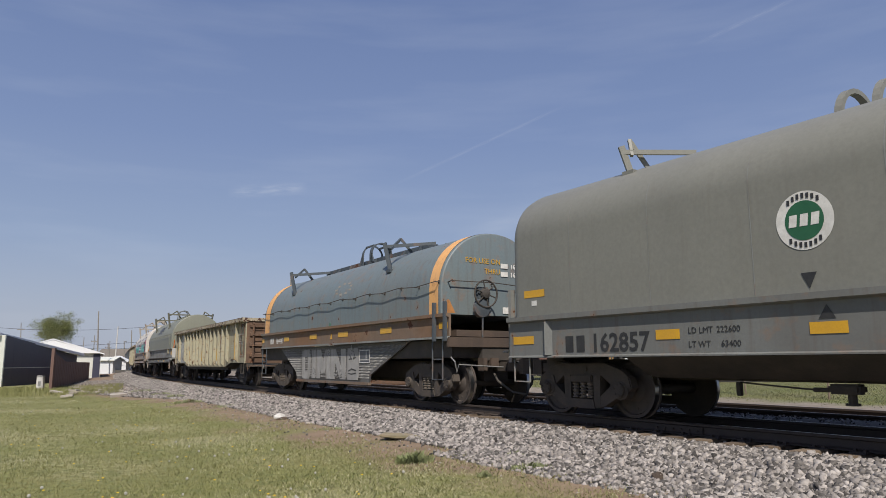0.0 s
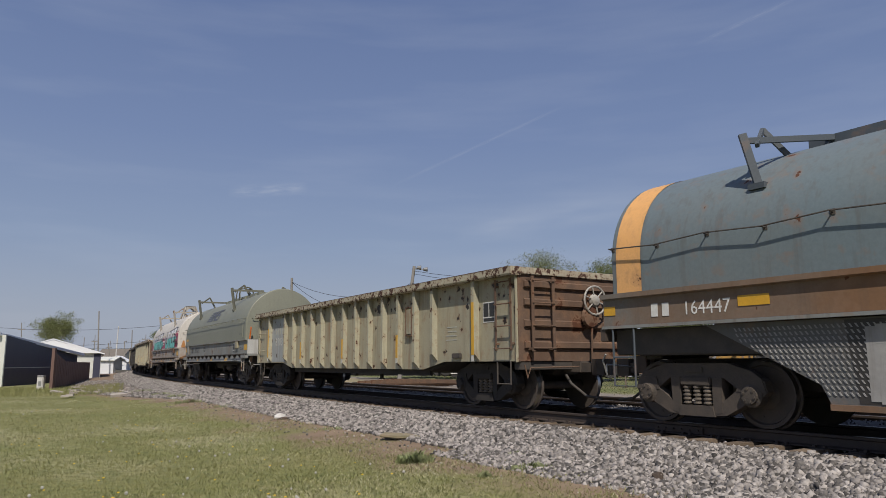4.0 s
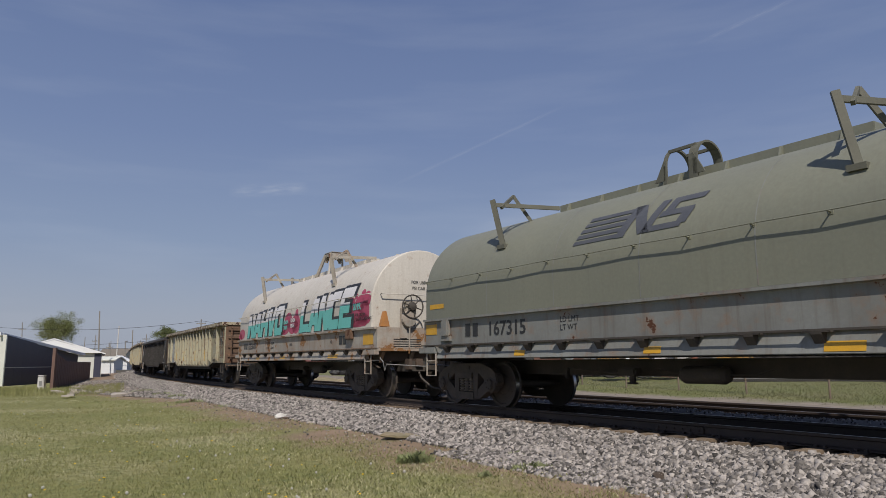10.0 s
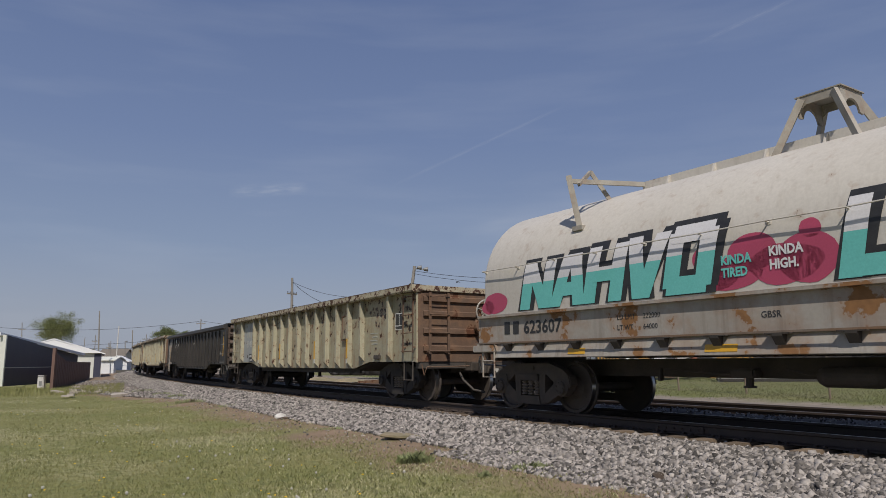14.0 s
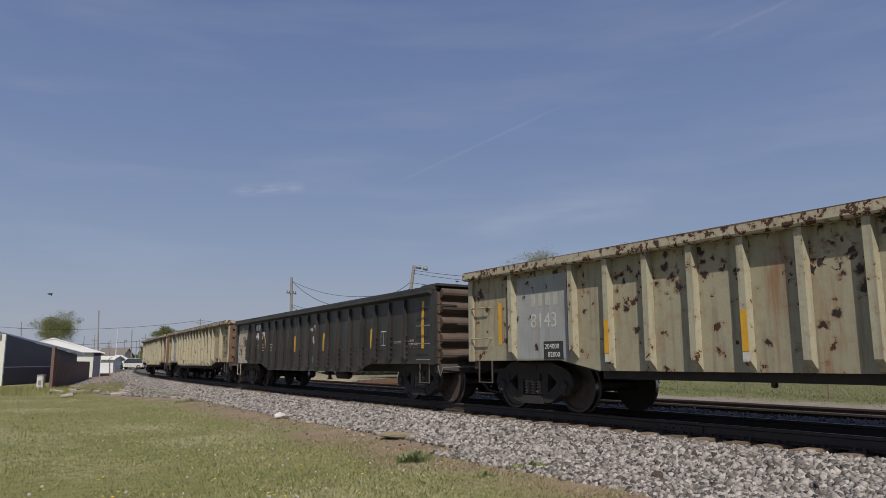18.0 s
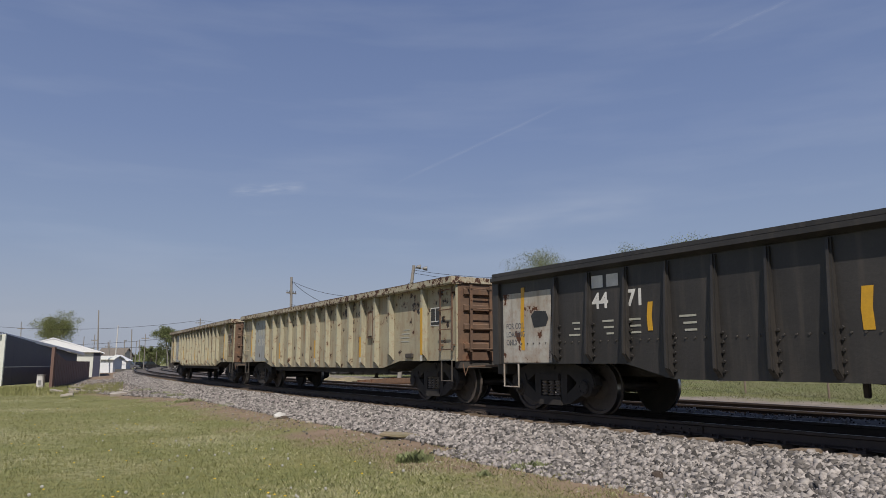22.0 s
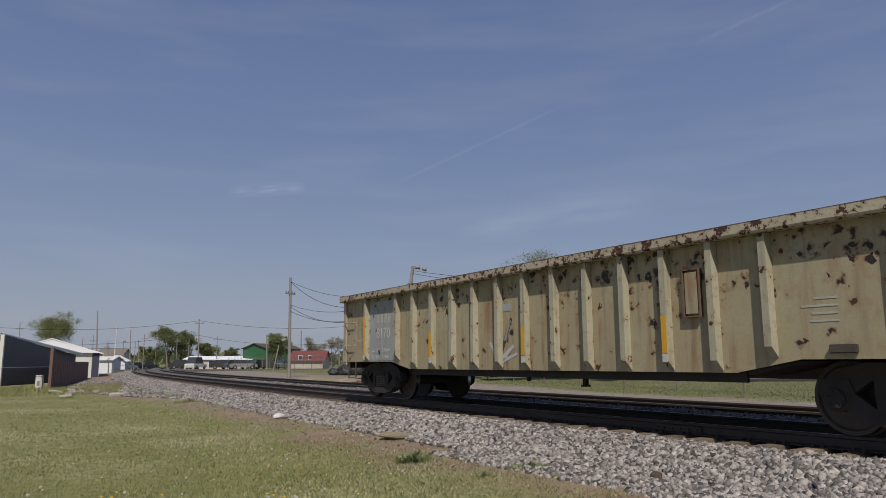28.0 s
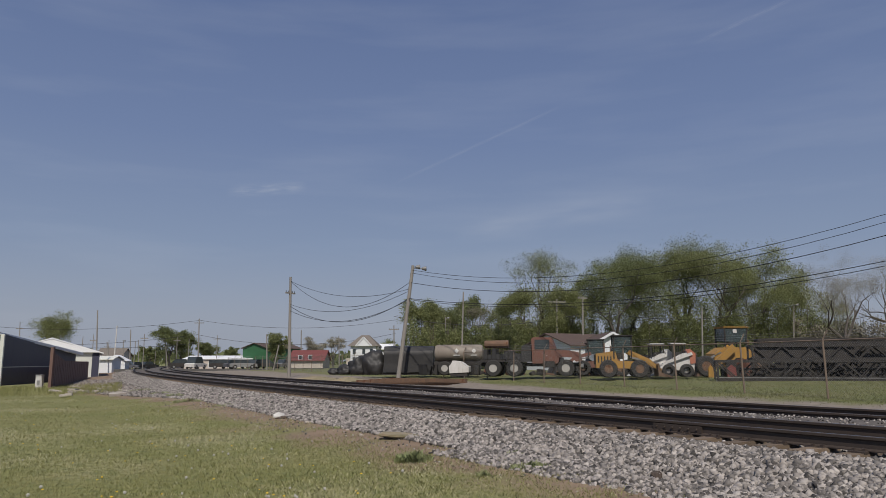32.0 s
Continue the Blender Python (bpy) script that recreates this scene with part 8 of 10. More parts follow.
for i, (x, y, h, sp, leaf, count, size, text) in enumerate(TREES):
    tree(x, y, YARD - 0.1, h + 0.1, sp * (0.8 if y < 120 else 0.62), 40 + i, leaf, int(count * (6.0 if y < 120 else 4.2)), size * (0.31 if leaf != "bud" else 0.24), 0.05 + h * 0.016, 0.95 if leaf != "bud" else 0.8, text)


def bush(x, y, w, h, n, seed, leaf, label="dense green shrubs below the trees"):
    """Low shrubs: many thin stems and small leaves."""
    rng = np.random.default_rng(seed)
    t = thing("shrub", label, "shrub", "shrubs below the trees", m=pose(x, y, YARD - 0.1))
    verts, faces = [], []
    for k in range(14):
        p = Vector((rng.uniform(-w, w) * 0.8, rng.uniform(-1, 1), 0))
        limb(verts, faces, p, p + Vector((rng.normal(0, 0.5), rng.normal(0, 0.3), h * rng.uniform(0.6, 0.95))), 0.06, 0.02, 4)
    ob = new("stems", mesh_from("stems", verts, faces, "bark"))
    ob.parent = t
    c = np.stack([rng.uniform(-w, w, n), rng.normal(0, 0.9, n), rng.random(n) ** 0.8], 1)
    c[:, 2] *= h * np.array([0.7 + 0.45 * noise.noise((q * 0.9 + seed, 0.0, 0.0)) for q in c[:, 0]])
    u = rng.normal(size=(n, 3))
    v = np.cross(u, rng.normal(size=(n, 3)))
    u /= np.linalg.norm(u, axis=1)[:, None]
    v /= np.linalg.norm(v, axis=1)[:, None]
    s = rng.uniform(0.07, 0.15, (n, 1))
    quad = np.stack([c - u * s, c - v * s * 0.6, c + u * s, c + v * s * 0.6], 1).reshape(-1, 3)
    ob = new("leaves", mesh_from("leaves", quad.tolist(), [(4 * i, 4 * i + 1, 4 * i + 2, 4 * i + 3) for i in range(n)], leaf))
    ob.parent = t


for i, (x, y, w, h, leaf) in enumerate(((-1.928, 102.0, 4.0, 5.0, "leaf"), (3.767, 104.0, 4.0, 4.4, "leaf_dark"), (8.406, 92.0, 3.5, 4.4, "leaf"), (11.854, 88.0, 3.5, 5.4, "leaf"),
                                        (16.022, 90.0, 3.5, 4.6, "leaf_dark"), (23.292, 88.0, 4.0, 4.0, "leaf_dark"), (27.506, 86.0, 4.0, 5.0, "leaf"), (31.500, 84.0, 4.0, 5.4, "leaf_dark"),
                                        (36.562, 85.0, 4.0, 5.4, "leaf"), (42.702, 88.0, 4.0, 5.6, "leaf"), (46.476, 86.0, 4.0, 4.0, "bud"), (50.360, 84.0, 4.5, 4.4, "bud"))):
    bush(x, y, w, h * 1.6, 11000, 300 + i, leaf)
for i in range(14):
    bush(-1.0 + 4.1 * i, 94.0 + (i % 3) * 1.5, 3.4, 7.2 + 1.3 * math.sin(i * 2.1), 9000, 340 + i, "leaf_dark" if i % 3 else "leaf")


def far_woods():
    """A low irregular belt of trees on the horizon."""
    rng = np.random.default_rng(5)
    n = 9000
    a = rng.uniform(-0.62, 0.75, n)
    d = rng.uniform(230, 330, n)
    h = np.array([4.0 + 3.0 * noise.noise((p * 14, 0.0, 1.0)) + 1.5 * noise.noise((p * 50, 2.0, 0.0)) for p in a])
    z = rng.random(n) ** 0.7 * h
    c = np.stack([d * np.sin(a), d * np.cos(a), z], 1)
    u = rng.normal(size=(n, 3))
    w = np.cross(u, rng.normal(size=(n, 3)))
    u /= np.linalg.norm(u, axis=1)[:, None]
    w /= np.linalg.norm(w, axis=1)[:, None]
    s = rng.uniform(0.5, 1.3, (n, 1))
    quad = np.stack([c - u * s, c - w * s * 0.7, c + u * s, c + w * s * 0.7], 1).reshape(-1, 3)
    me = mesh_from("far_woods", quad.tolist(), [(4 * i, 4 * i + 1, 4 * i + 2, 4 * i + 3) for i in range(n)], "leaf_dark")
    tagged(new("far_woods", me), "low hazy belt of trees on the horizon", "trees", kind="stuff")


far_woods()


# ---- the yard: trucks, machines, scrap ----
def wheel_parts(parent, x, y, r, w, rim="rim_white"):
    """A tyre and its rim, axle along y."""
    bm = bmesh.new()
    lathe(bm, [(-w / 2, r * 0.48), (-w / 2, r * 0.9), (-w * 0.35, r), (w * 0.35, r), (w / 2, r * 0.9), (w / 2, r * 0.55)], "y", 20, (x, y, r), False)
    t = part("tyre", bm, "tyre", parent)
    bm = bmesh.new()
    lathe(bm, [(-w * 0.45, r * 0.5), (-w * 0.3, r * 0.4), (-w * 0.2, r * 0.2), (-w * 0.32, r * 0.12), (-w * 0.32, 0.01)], "y", 16, (x, y, r))
    part("rim", bm, rim, t)


def yard_truck():
    """An old red-brown tractor truck that faces right, with scrap on its frame."""
    m = pose(5.325, 45.0, 0.0, 0, 0, -12)
    t = thing("old_truck", "old red-brown flatbed truck with white wheel rims, parked on grass", "truck", m=m)
    for x in (-2.05, -0.75, 2.35):
        for y in (-1.05, 1.05):
            wheel_parts(t, x, y, 0.52, 0.3 if x > 0 else 0.5)
    bm = bmesh.new()
    box(bm, -2.9, 3.3, -0.5, 0.5, 0.62, 0.86, 0.02)
    part("chassis", bm, "lattice", t)
    bm = bmesh.new()
    prism(bm, [(0.35, 0.8), (0.3, 2.3), (0.45, 2.4), (1.5, 2.38), (1.75, 1.65), (1.85, 0.8)], -1.1, 1.1, "y")
    part("cab", bm, "rust_truck", t)
    for y0 in (-1.115, 1.105):
        bm = bmesh.new()
        box(bm, 0.5, 1.4, y0, y0 + 0.01, 1.66, 2.24)
        part("side_window", bm, "glass", t)
    bm = bmesh.new()
    prism(bm, [(-0.35, 0.9), (-0.32, 1.85), (-0.1, 1.95), (0.25, 1.95), (0.28, 0.9)], -1.0, 1.0, "y")
    part("sleeper_box", bm, "tarp", t)
    bm = bmesh.new()
    box(bm, 1.2, 1.26, -1.14, -1.12, 1.25, 1.32)
    part("door_sign", bm, "decal_white", t)
    bm = bmesh.new()
    box(bm, 3.2, 3.4, -1.0, 1.0, 0.55, 0.78, 0.03)
    part("bumper", bm, "galv", t)
    bm = bmesh.new()
    prism(bm, [(1.8, 0.85), (1.78, 1.62), (2.6, 1.58), (3.2, 1.45), (3.3, 0.95), (2.95, 0.9), (2.75, 1.15), (2.35, 1.2), (1.98, 1.15), (1.9, 0.85)], -0.95, 0.95, "y")
    part("hood", bm, "rust_truck", t)
    bm = bmesh.new()
    box(bm, 1.0, 1.7, -1.16, -0.95, 0.55, 0.95, 0.02)
    part("fuel_tank", bm, "lattice", t)
    bm = bmesh.new()
    box(bm, -2.9, -0.3, -1.15, 1.15, 0.88, 1.05, 0.02)
    part("flatbed", bm, "lattice", t)
    for k in range(9):
        r = random.Random(k)
        bm = bmesh.new()
        x, z = -2.7 + k * 0.26, 1.05
        box(bm, x, x + 0.25, -0.9, 0.8, z, z + r.uniform(0.25, 0.7), 0.03)
        part("scrap_load", bm, "tarp", t, "dark scrap on the flatbed")
    bm = bmesh.new()
    lathe(bm, [(-2.75, 0.05), (-2.7, 0.24), (-1.2, 0.26), (-1.15, 0.06)], "x", 14, (0, -0.2, 2.0))
    part("rusty_drum", bm, "rust", t, "rusty steel drum on the load")
    bm = bmesh.new()
    bar(bm, (-0.35, -0.9, 1.05), (-0.05, -0.9, 1.6), 0.05, 0.05)
    bar(bm, (-0.05, -0.9, 1.6), (0.2, -0.9, 1.05), 0.05, 0.05)
    part("fender_stay", bm, "mach_white", t)


def tank_trailer():
    t = thing("tank_trailer", "dull tan tank trailer with two white hazard diamonds", "trailer", m=pose(1.101, 50.0, 0.0, 0, 0, -8))
    bm = bmesh.new()
    lathe(bm, [(-1.75, 0.1), (-1.65, 0.5), (-1.5, 0.58), (1.5, 0.58), (1.65, 0.5), (1.75, 0.1)], "x", 24, (0, 0, 1.52))
    smooth(part("tank", bm, "tank", t))
    for x in (-0.1, 1.1):
        bm = bmesh.new()
        prism(bm, [(x - 0.17, 1.66), (x, 1.83), (x + 0.17, 1.66), (x, 1.49)], -0.6, -0.585, "y")
        part("hazard_diamond", bm, "decal_white", t, "white diamond placard")
        bm = bmesh.new()
        box(bm, x - 0.22, x + 0.22, -0.597, -0.585, 1.34, 1.4)
        part("label_bar", bm, "decal_white", t)
    bm = bmesh.new()
    box(bm, -1.7, 1.7, -0.4, 0.4, 0.7, 0.94, 0.02)
    for x in (-1.6, 1.3):
        box(bm, x, x + 0.1, -0.5, -0.4, 0, 0.75)
        box(bm, x, x + 0.1, 0.4, 0.5, 0, 0.75)
    part("frame", bm, "lattice", t)
    for y in (-0.8, 0.8):
        wheel_parts(t, -0.9, y, 0.48, 0.28)


def tarp_stack():
    """Dark tarpaulined trailer body and lumps beside it."""
    t = thing("covered_trailer", "long trailer under a black tarpaulin", "trailer", m=pose(-2.633, 54.0, 0.0, 0, 0, -6))
    bm = bmesh.new()
    prism(bm, [(-1.0, 0.15), (-1.05, 1.7), (-0.7, 2.02), (0, 2.1), (0.7, 2.0), (1.05, 1.7), (1.0, 0.15)], -1.7, 2.0)
    bmesh.ops.subdivide_edges(bm, edges=bm.edges[:], cuts=5, use_grid_fill=True)
    for v in bm.verts:
        v.co += Vector((noise.noise(v.co * 1.5), noise.noise(v.co * 1.5 + Vector((5, 0, 0))), noise.noise(v.co * 1.3 + Vector((0, 5, 0))))) * 0.09
    smooth(part("tarpaulin", bm, "tarp", t), 60)
    bm = bmesh.new()
    box(bm, -1.8, 2.1, -0.9, 0.9, -0.02, 0.14)
    part("base", bm, "lattice", t)
    for i, (dx, w, h) in enumerate(((-2.55, 0.95, 1.75), (-3.75, 0.85, 1.3), (-4.75, 0.7, 0.75), (-5.6, 0.6, 0.5))):
        s = thing("covered_heap", "rounded heap under a black tarpaulin on the yard", "heap", "covered heaps", m=pose(-2.633 + dx, 54.0 + 0.3 * i, 0.0, 0, 0, 20 * i))
        bm = bmesh.new()
        bmesh.ops.create_icosphere(bm, subdivisions=4, radius=1.0)
        for v in bm.verts:
            f = 1 + 0.22 * noise.noise(v.co * 1.6 + Vector((3 * i, 0, 0))) + 0.1 * noise.noise(v.co * 4.5)
            v.co = Vector((v.co.x * w * f, v.co.y * w * 0.9 * f, max(-0.02, (v.co.z * 0.62 + 0.38) * h * f)))
        smooth(part("tarpaulin", bm, "tarp", s), 60)


def white_body():
    t = thing("boat_hull", "white upturned car shell among the scrap", "scrap", m=pose(1.031, 47.0, 0.0, 0, 0, -10))
    bm = bmesh.new()
    prism(bm, [(-0.55, 0.18), (-0.6, 0.62), (-0.45, 0.8), (-0.35, 1.0), (0.2, 0.92), (0.55, 0.66), (0.72, 0.6), (0.7, 0.25)], -0.5, 0.5, "y")
    part("shell", bm, "mach_white", t)
    bm = bmesh.new()
    box(bm, -0.5, 0.6, -0.45, 0.45, 0, 0.2)
    part("skid", bm, "lattice", t)


def glazed_cab(t, x0, x1, y, z0, z1, top, lean=0.0):
    """Posts, a roof and a pane in each side."""
    for a, b in ((x0, -y), (x0, y), (x1, -y), (x1, y)):
        bm = bmesh.new()
        bar(bm, (a, b, z0), (a + (lean if a == x1 else 0.0), b, z1), 0.07, 0.07)
        part("cab_post", bm, "lattice", t)
    bm = bmesh.new()
    box(bm, x0 - 0.1, x1 + lean + 0.1, -y - 0.08, y + 0.08, z1, z1 + 0.09, 0.03)
    part("cab_roof", bm, top, t)
    for b in (-y, y):
        bm = bmesh.new()
        prism(bm, [(x0 + 0.04, z0 + 0.35), (x1 - 0.04, z0 + 0.35), (x1 + lean - 0.04, z1 - 0.02), (x0 + 0.04, z1 - 0.02)], b - 0.006, b + 0.006, "y")
        part("cab_pane", bm, "cab_glass", t).visible_shadow = False
    for a in (x0, x1):
        bm = bmesh.new()
        d = lean if a == x1 else 0.0
        prism(bm, [(a - 0.006 + d * 0.3, z0 + 0.35), (a + 0.006 + d * 0.3, z0 + 0.35), (a + 0.006 + d, z1 - 0.02), (a - 0.006 + d, z1 - 0.02)], -y + 0.04, y - 0.04, "y")
        part("cab_pane", bm, "cab_glass", t).visible_shadow = False
    bm = bmesh.new()
    box(bm, (x0 + x1) / 2 - 0.3, (x0 + x1) / 2 + 0.1, -0.25, 0.25, z0, z0 + 0.5, 0.05)
    box(bm, (x0 + x1) / 2 - 0.32, (x0 + x1) / 2 - 0.2, -0.25, 0.25, z0 + 0.45, z0 + 1.0, 0.04)
    part("seat", bm, "tyre", t)


def loader(x, y, turn, label, scale=1.0, body="cat", raised=0.0):
    t = thing("wheel_loader", label, "loader", "yard machines", m=pose(x, y, 0.0, 0, 0, turn))
    for a in (-0.95, 0.75):
        for b in (-0.8, 0.8):
            wheel_parts(t, a * scale, b * scale, 0.5 * scale, 0.36, "rust")
    bm = bmesh.new()
    prism(bm, [(-1.6, 0.55), (-1.6, 1.35), (-0.5, 1.5), (-0.4, 0.95), (0.9, 0.9), (0.9, 0.5)], -0.5, 0.5, "y")
    part("body", bm, body, t)
    glazed_cab(t, -0.6, 0.35, 0.5, 1.05, 2.3, "lattice", 0.05)
    bm = bmesh.new()
    box(bm, -1.66, -1.6, -0.4, 0.4, 0.75, 1.3, 0.01)
    for k in range(5):
        box(bm, -1.5 + k * 0.17, -1.42 + k * 0.17, -0.506, -0.5, 0.85, 1.2)
    part("grille", bm, "lattice", t)
    bm = bmesh.new()
    rod(bm, (-1.1, -0.25, 1.4), (-1.1, -0.25, 1.95), 0.04, 8)
    part("exhaust", bm, "rust", t)
    bm = bmesh.new()
    bar(bm, (0.35, 0.0, 1.15), (1.55, 0.0, 0.85 + raised), 0.1, 0.1)
    part("hydraulic_ram", bm, "galv", t)
    for b in (-0.45, 0.45):
        bm = bmesh.new()
        bar(bm, (0.2, b, 1.45), (1.3, b, 0.95 + raised), 0.16, 0.22)
        bar(bm, (1.3, b, 0.95 + raised), (1.95, b, 0.4 + raised), 0.14, 0.2)
        part("lift_arm", bm, body, t)
    bm = bmesh.new()
    prism(bm, [(1.75, 0.1 + raised), (1.7, 0.75 + raised), (1.8, 0.8 + raised), (1.9, 0.3 + raised), (2.5, 0.08 + raised), (2.5, 0.02 + raised)], -0.95, 0.95, "y")
    part("bucket", bm, "rust", t, "worn rusty bucket")
    return t


def skid_steer(x, y, turn, hood):
    t = thing("skid_steer", "white skid-steer loader with a faded red hood", "loader", "yard machines", m=pose(x, y, 0.0, 0, 0, turn))
    for a in (-0.5, 0.5):
        for b in (-0.65, 0.65):
            wheel_parts(t, a, b, 0.38, 0.28)
    bm = bmesh.new()
    prism(bm, [(-0.95, 0.4), (-1.0, 1.1), (-0.7, 1.45), (-0.2, 1.3), (0.7, 0.8), (0.75, 0.4)], -0.5, 0.5, "y")
    part("body", bm, "mach_white", t)
    bm = bmesh.new()
    prism(bm, [(-1.02, 0.8), (-1.05, 1.35), (-0.75, 1.62), (-0.55, 1.5), (-0.72, 1.1), (-0.75, 0.75)], -0.56, 0.56, "y")
    part("hood", bm, hood, t)
    for a in (-0.5, 0.2):
        for b in (-0.4, 0.4):
            bm = bmesh.new()
            bar(bm, (a, b, 0.9), (a, b, 1.9), 0.06, 0.06)
            part("cage_post", bm, "lattice", t)
    bm = bmesh.new()
    box(bm, -0.58, 0.3, -0.46, 0.46, 1.9, 1.96, 0.02)
    part("cage_roof", bm, "mach_white", t)
    bm = bmesh.new()
    for k in range(5):
        box(bm, -0.45 + k * 0.14, -0.42 + k * 0.14, -0.42, -0.4, 1.25, 1.9)
    box(bm, -0.35, 0.05, -0.25, 0.25, 0.9, 1.45, 0.05)
    part("cage_screen", bm, "lattice", t)
    for b in (-0.6, 0.6):
        bm = bmesh.new()
        bar(bm, (-0.85, b, 1.35), (0.6, b, 0.85), 0.1, 0.16)
        bar(bm, (0.6, b, 0.85), (1.15, b, 0.3), 0.1, 0.16)
        part("lift_arm", bm, "mach_white", t)
    bm = bmesh.new()
    prism(bm, [(1.05, 0.05), (1.05, 0.5), (1.5, 0.05)], -0.8, 0.8, "y")
    part("bucket", bm, "mach_white", t)


def excavator():
    """A big machine behind the lattice sections: cab up high, folded yellow arm and a wide wheel."""
    t = thing("backhoe", "large yellow backhoe with a dark glazed cab and folded arm", "excavator", "yard machines", m=pose(17.337, 44.0, 0.0, 0, 0, 4))
    for x, r in ((-1.75, 0.62), (1.5, 0.62)):
        for y in (-0.9, 0.9):
            wheel_parts(t, x, y, r, 0.45, "rust")
    bm = bmesh.new()
    prism(bm, [(-1.1, 0.6), (-1.0, 1.35), (-0.4, 1.74), (1.1, 1.74), (1.4, 1.4), (2.2, 1.3), (2.2, 0.6)], -0.65, 0.65, "y")
    part("body", bm, "cat", t)
    glazed_cab(t, -0.3, 1.0, 0.62, 1.72, 2.9, "cat", 0.1)
    bm = bmesh.new()
    rod(bm, (1.6, 0.3, 1.4), (1.6, 0.3, 2.2), 0.05, 8)
    part("exhaust", bm, "rust", t)
    bm = bmesh.new()
    box(bm, 0.2, 0.45, -0.66, -0.64, 2.6, 2.82, 0.01)
    part("work_light", bm, "mach_white", t)
    bm = bmesh.new()
    prism(bm, [(-2.35, 0.02), (-2.1, 0.75), (-1.75, 0.8), (-1.6, 0.45), (-1.75, 0.05)], -1.0, -0.5, "y")
    part("digging_bucket", bm, "rust", t, "rusty digging bucket on the ground")
    for b in (-0.3, 0.3):
        bm = bmesh.new()
        bar(bm, (0.1, b - 0.6, 1.75), (-1.75, b - 0.6, 0.2), 0.2, 0.4)
        part("arm", bm, "cat", t)
    bm = bmesh.new()
    bar(bm, (-0.6, -0.6, 1.45), (-1.9, -0.6, 0.75), 0.1, 0.1)
    part("hydraulic_ram", bm, "galv", t)


def lattice_section(x, y, z, length, h, turn, label, plated=False):
    """A welded boom section lying on the ground: four chords and zig-zag lacing."""
    t = thing("boom_section", label, "crane part", "lattice boom sections", m=pose(x, y, z, 0, 0, turn))
    for b in (-0.6, 0.6):
        for c in (0.06, h):
            bm = bmesh.new()
            bar(bm, (0, b, c), (length, b, c), 0.11, 0.13)
            part("chord", bm, "lattice", t)
    if plated:
        bm = bmesh.new()
        box(bm, 0.1, length * 0.62, -0.53, -0.5, 0.1, h - 0.06)
        part("side_plate", bm, "lattice", t, "dark plated side of the boom")
    n = int(length / (h * 0.9))
    for i in range(n):
        a0, a1 = length * i / n, length * (i + 1) / n
        for b in (-0.6, 0.6):
            bm = bmesh.new()
            p, q = (0.06, h) if i % 2 else (h, 0.06)
            bar(bm, (a0, b, p), (a1, b, q), 0.07, 0.07)
            part("lacing", bm, "lattice", t)
        bm = bmesh.new()
        bar(bm, (a0, -0.6, h), (a1, 0.6, h), 0.06, 0.06)
        part("lacing", bm, "lattice", t)
    for a in (0.0, length):
        bm = bmesh.new()
        for p, q in (((a, -0.6, 0.06), (a, -0.6, h)), ((a, 0.6, 0.06), (a, 0.6, h)), ((a, -0.6, h), (a, 0.6, h)), ((a, -0.6, 0.06), (a, 0.6, 0.06))):
            bar(bm, p, q, 0.09, 0.09)
        part("end_frame", bm, "lattice", t)


yard_truck()
tank_trailer()
tarp_stack()
white_body()
loader(10.311, 41.0, -8, "yellow wheel loader with a worn bucket and glazed cab", 1.0)
loader(10.083, 48.0, 170, "rusty orange loader parked behind the yellow one", 1.0, "rust_truck", 0.2)
skid_steer(12.601, 43.0, 175, "mach_white")
skid_steer(13.558, 42.0, 172, "mach_red")
excavator()
lattice_section(13.834, 36.5, -0.05, 8.5, 0.95, -14, "dark lattice crane boom section lying on grass")
lattice_section(16.465, 38.5, 0.95, 8.0, 0.75, -12, "dark plated crane boom section stacked on another", True)
lattice_section(19.544, 40.5, 0.0, 10.0, 1.9, -14, "dark half-plated crane boom section behind the others", True)
lattice_section(18.240, 41.5, 0.0, 6.0, 1.2, -8, "dark lattice crane boom section behind the others")
lattice_section(15.6, 37.6, 0.0, 9.0, 0.5, -13, "dark lattice crane boom section lying on grass")
lattice_section(17.2, 39.3, 1.75, 7.0, 0.3, -15, "dark lattice crane boom section stacked on another")
lattice_section(20.4, 38.4, 0.5, 7.5, 0.6, -16, "dark lattice crane boom section stacked on another")
t = thing("steel_beam", "long grey steel beam lying along the scrap on grass", "beam", m=pose(13.6, 36.0, -0.12, 0, 0, -14))
bm = bmesh.new()
for z0, z1, w in ((0.0, 0.03, 0.1), (0.03, 0.2, 0.015), (0.2, 0.23, 0.1)):
    box(bm, 0, 13.0, -w, w, z0, z1)
part("beam", bm, "galv", t)


def scrap_heap(x, y, n, seed, wide, tall, label):
    t = thing("scrap_heap", label, "scrap", "scrap heaps", m=pose(x, y, -0.03))
    rnd = random.Random(seed)
    for k in range(n):
        bm = bmesh.new()
        px, py = rnd.uniform(-wide, wide), rnd.uniform(-0.7, 0.7)
        h = rnd.uniform(0.2, tall) * (1 - 0.5 * abs(px) / wide)
        q = Matrix.Rotation(rnd.uniform(-0.5, 0.5), 4, "Y") @ Matrix.Rotation(rnd.uniform(0, 3), 4, "Z")
        box(bm, -rnd.uniform(0.15, 0.6), rnd.uniform(0.15, 0.6), -0.2, 0.25, 0, h, 0.03)
        bm.transform(Matrix.Translation((px, py, 0)) @ q)
        for v in bm.verts:
            v.co.z = max(0.0, v.co.z)
        part("scrap_piece", bm, rnd.choice(("lattice", "lattice", "tarp", "tarp", "lattice", "rust", "rust_truck", "tarp")), t)


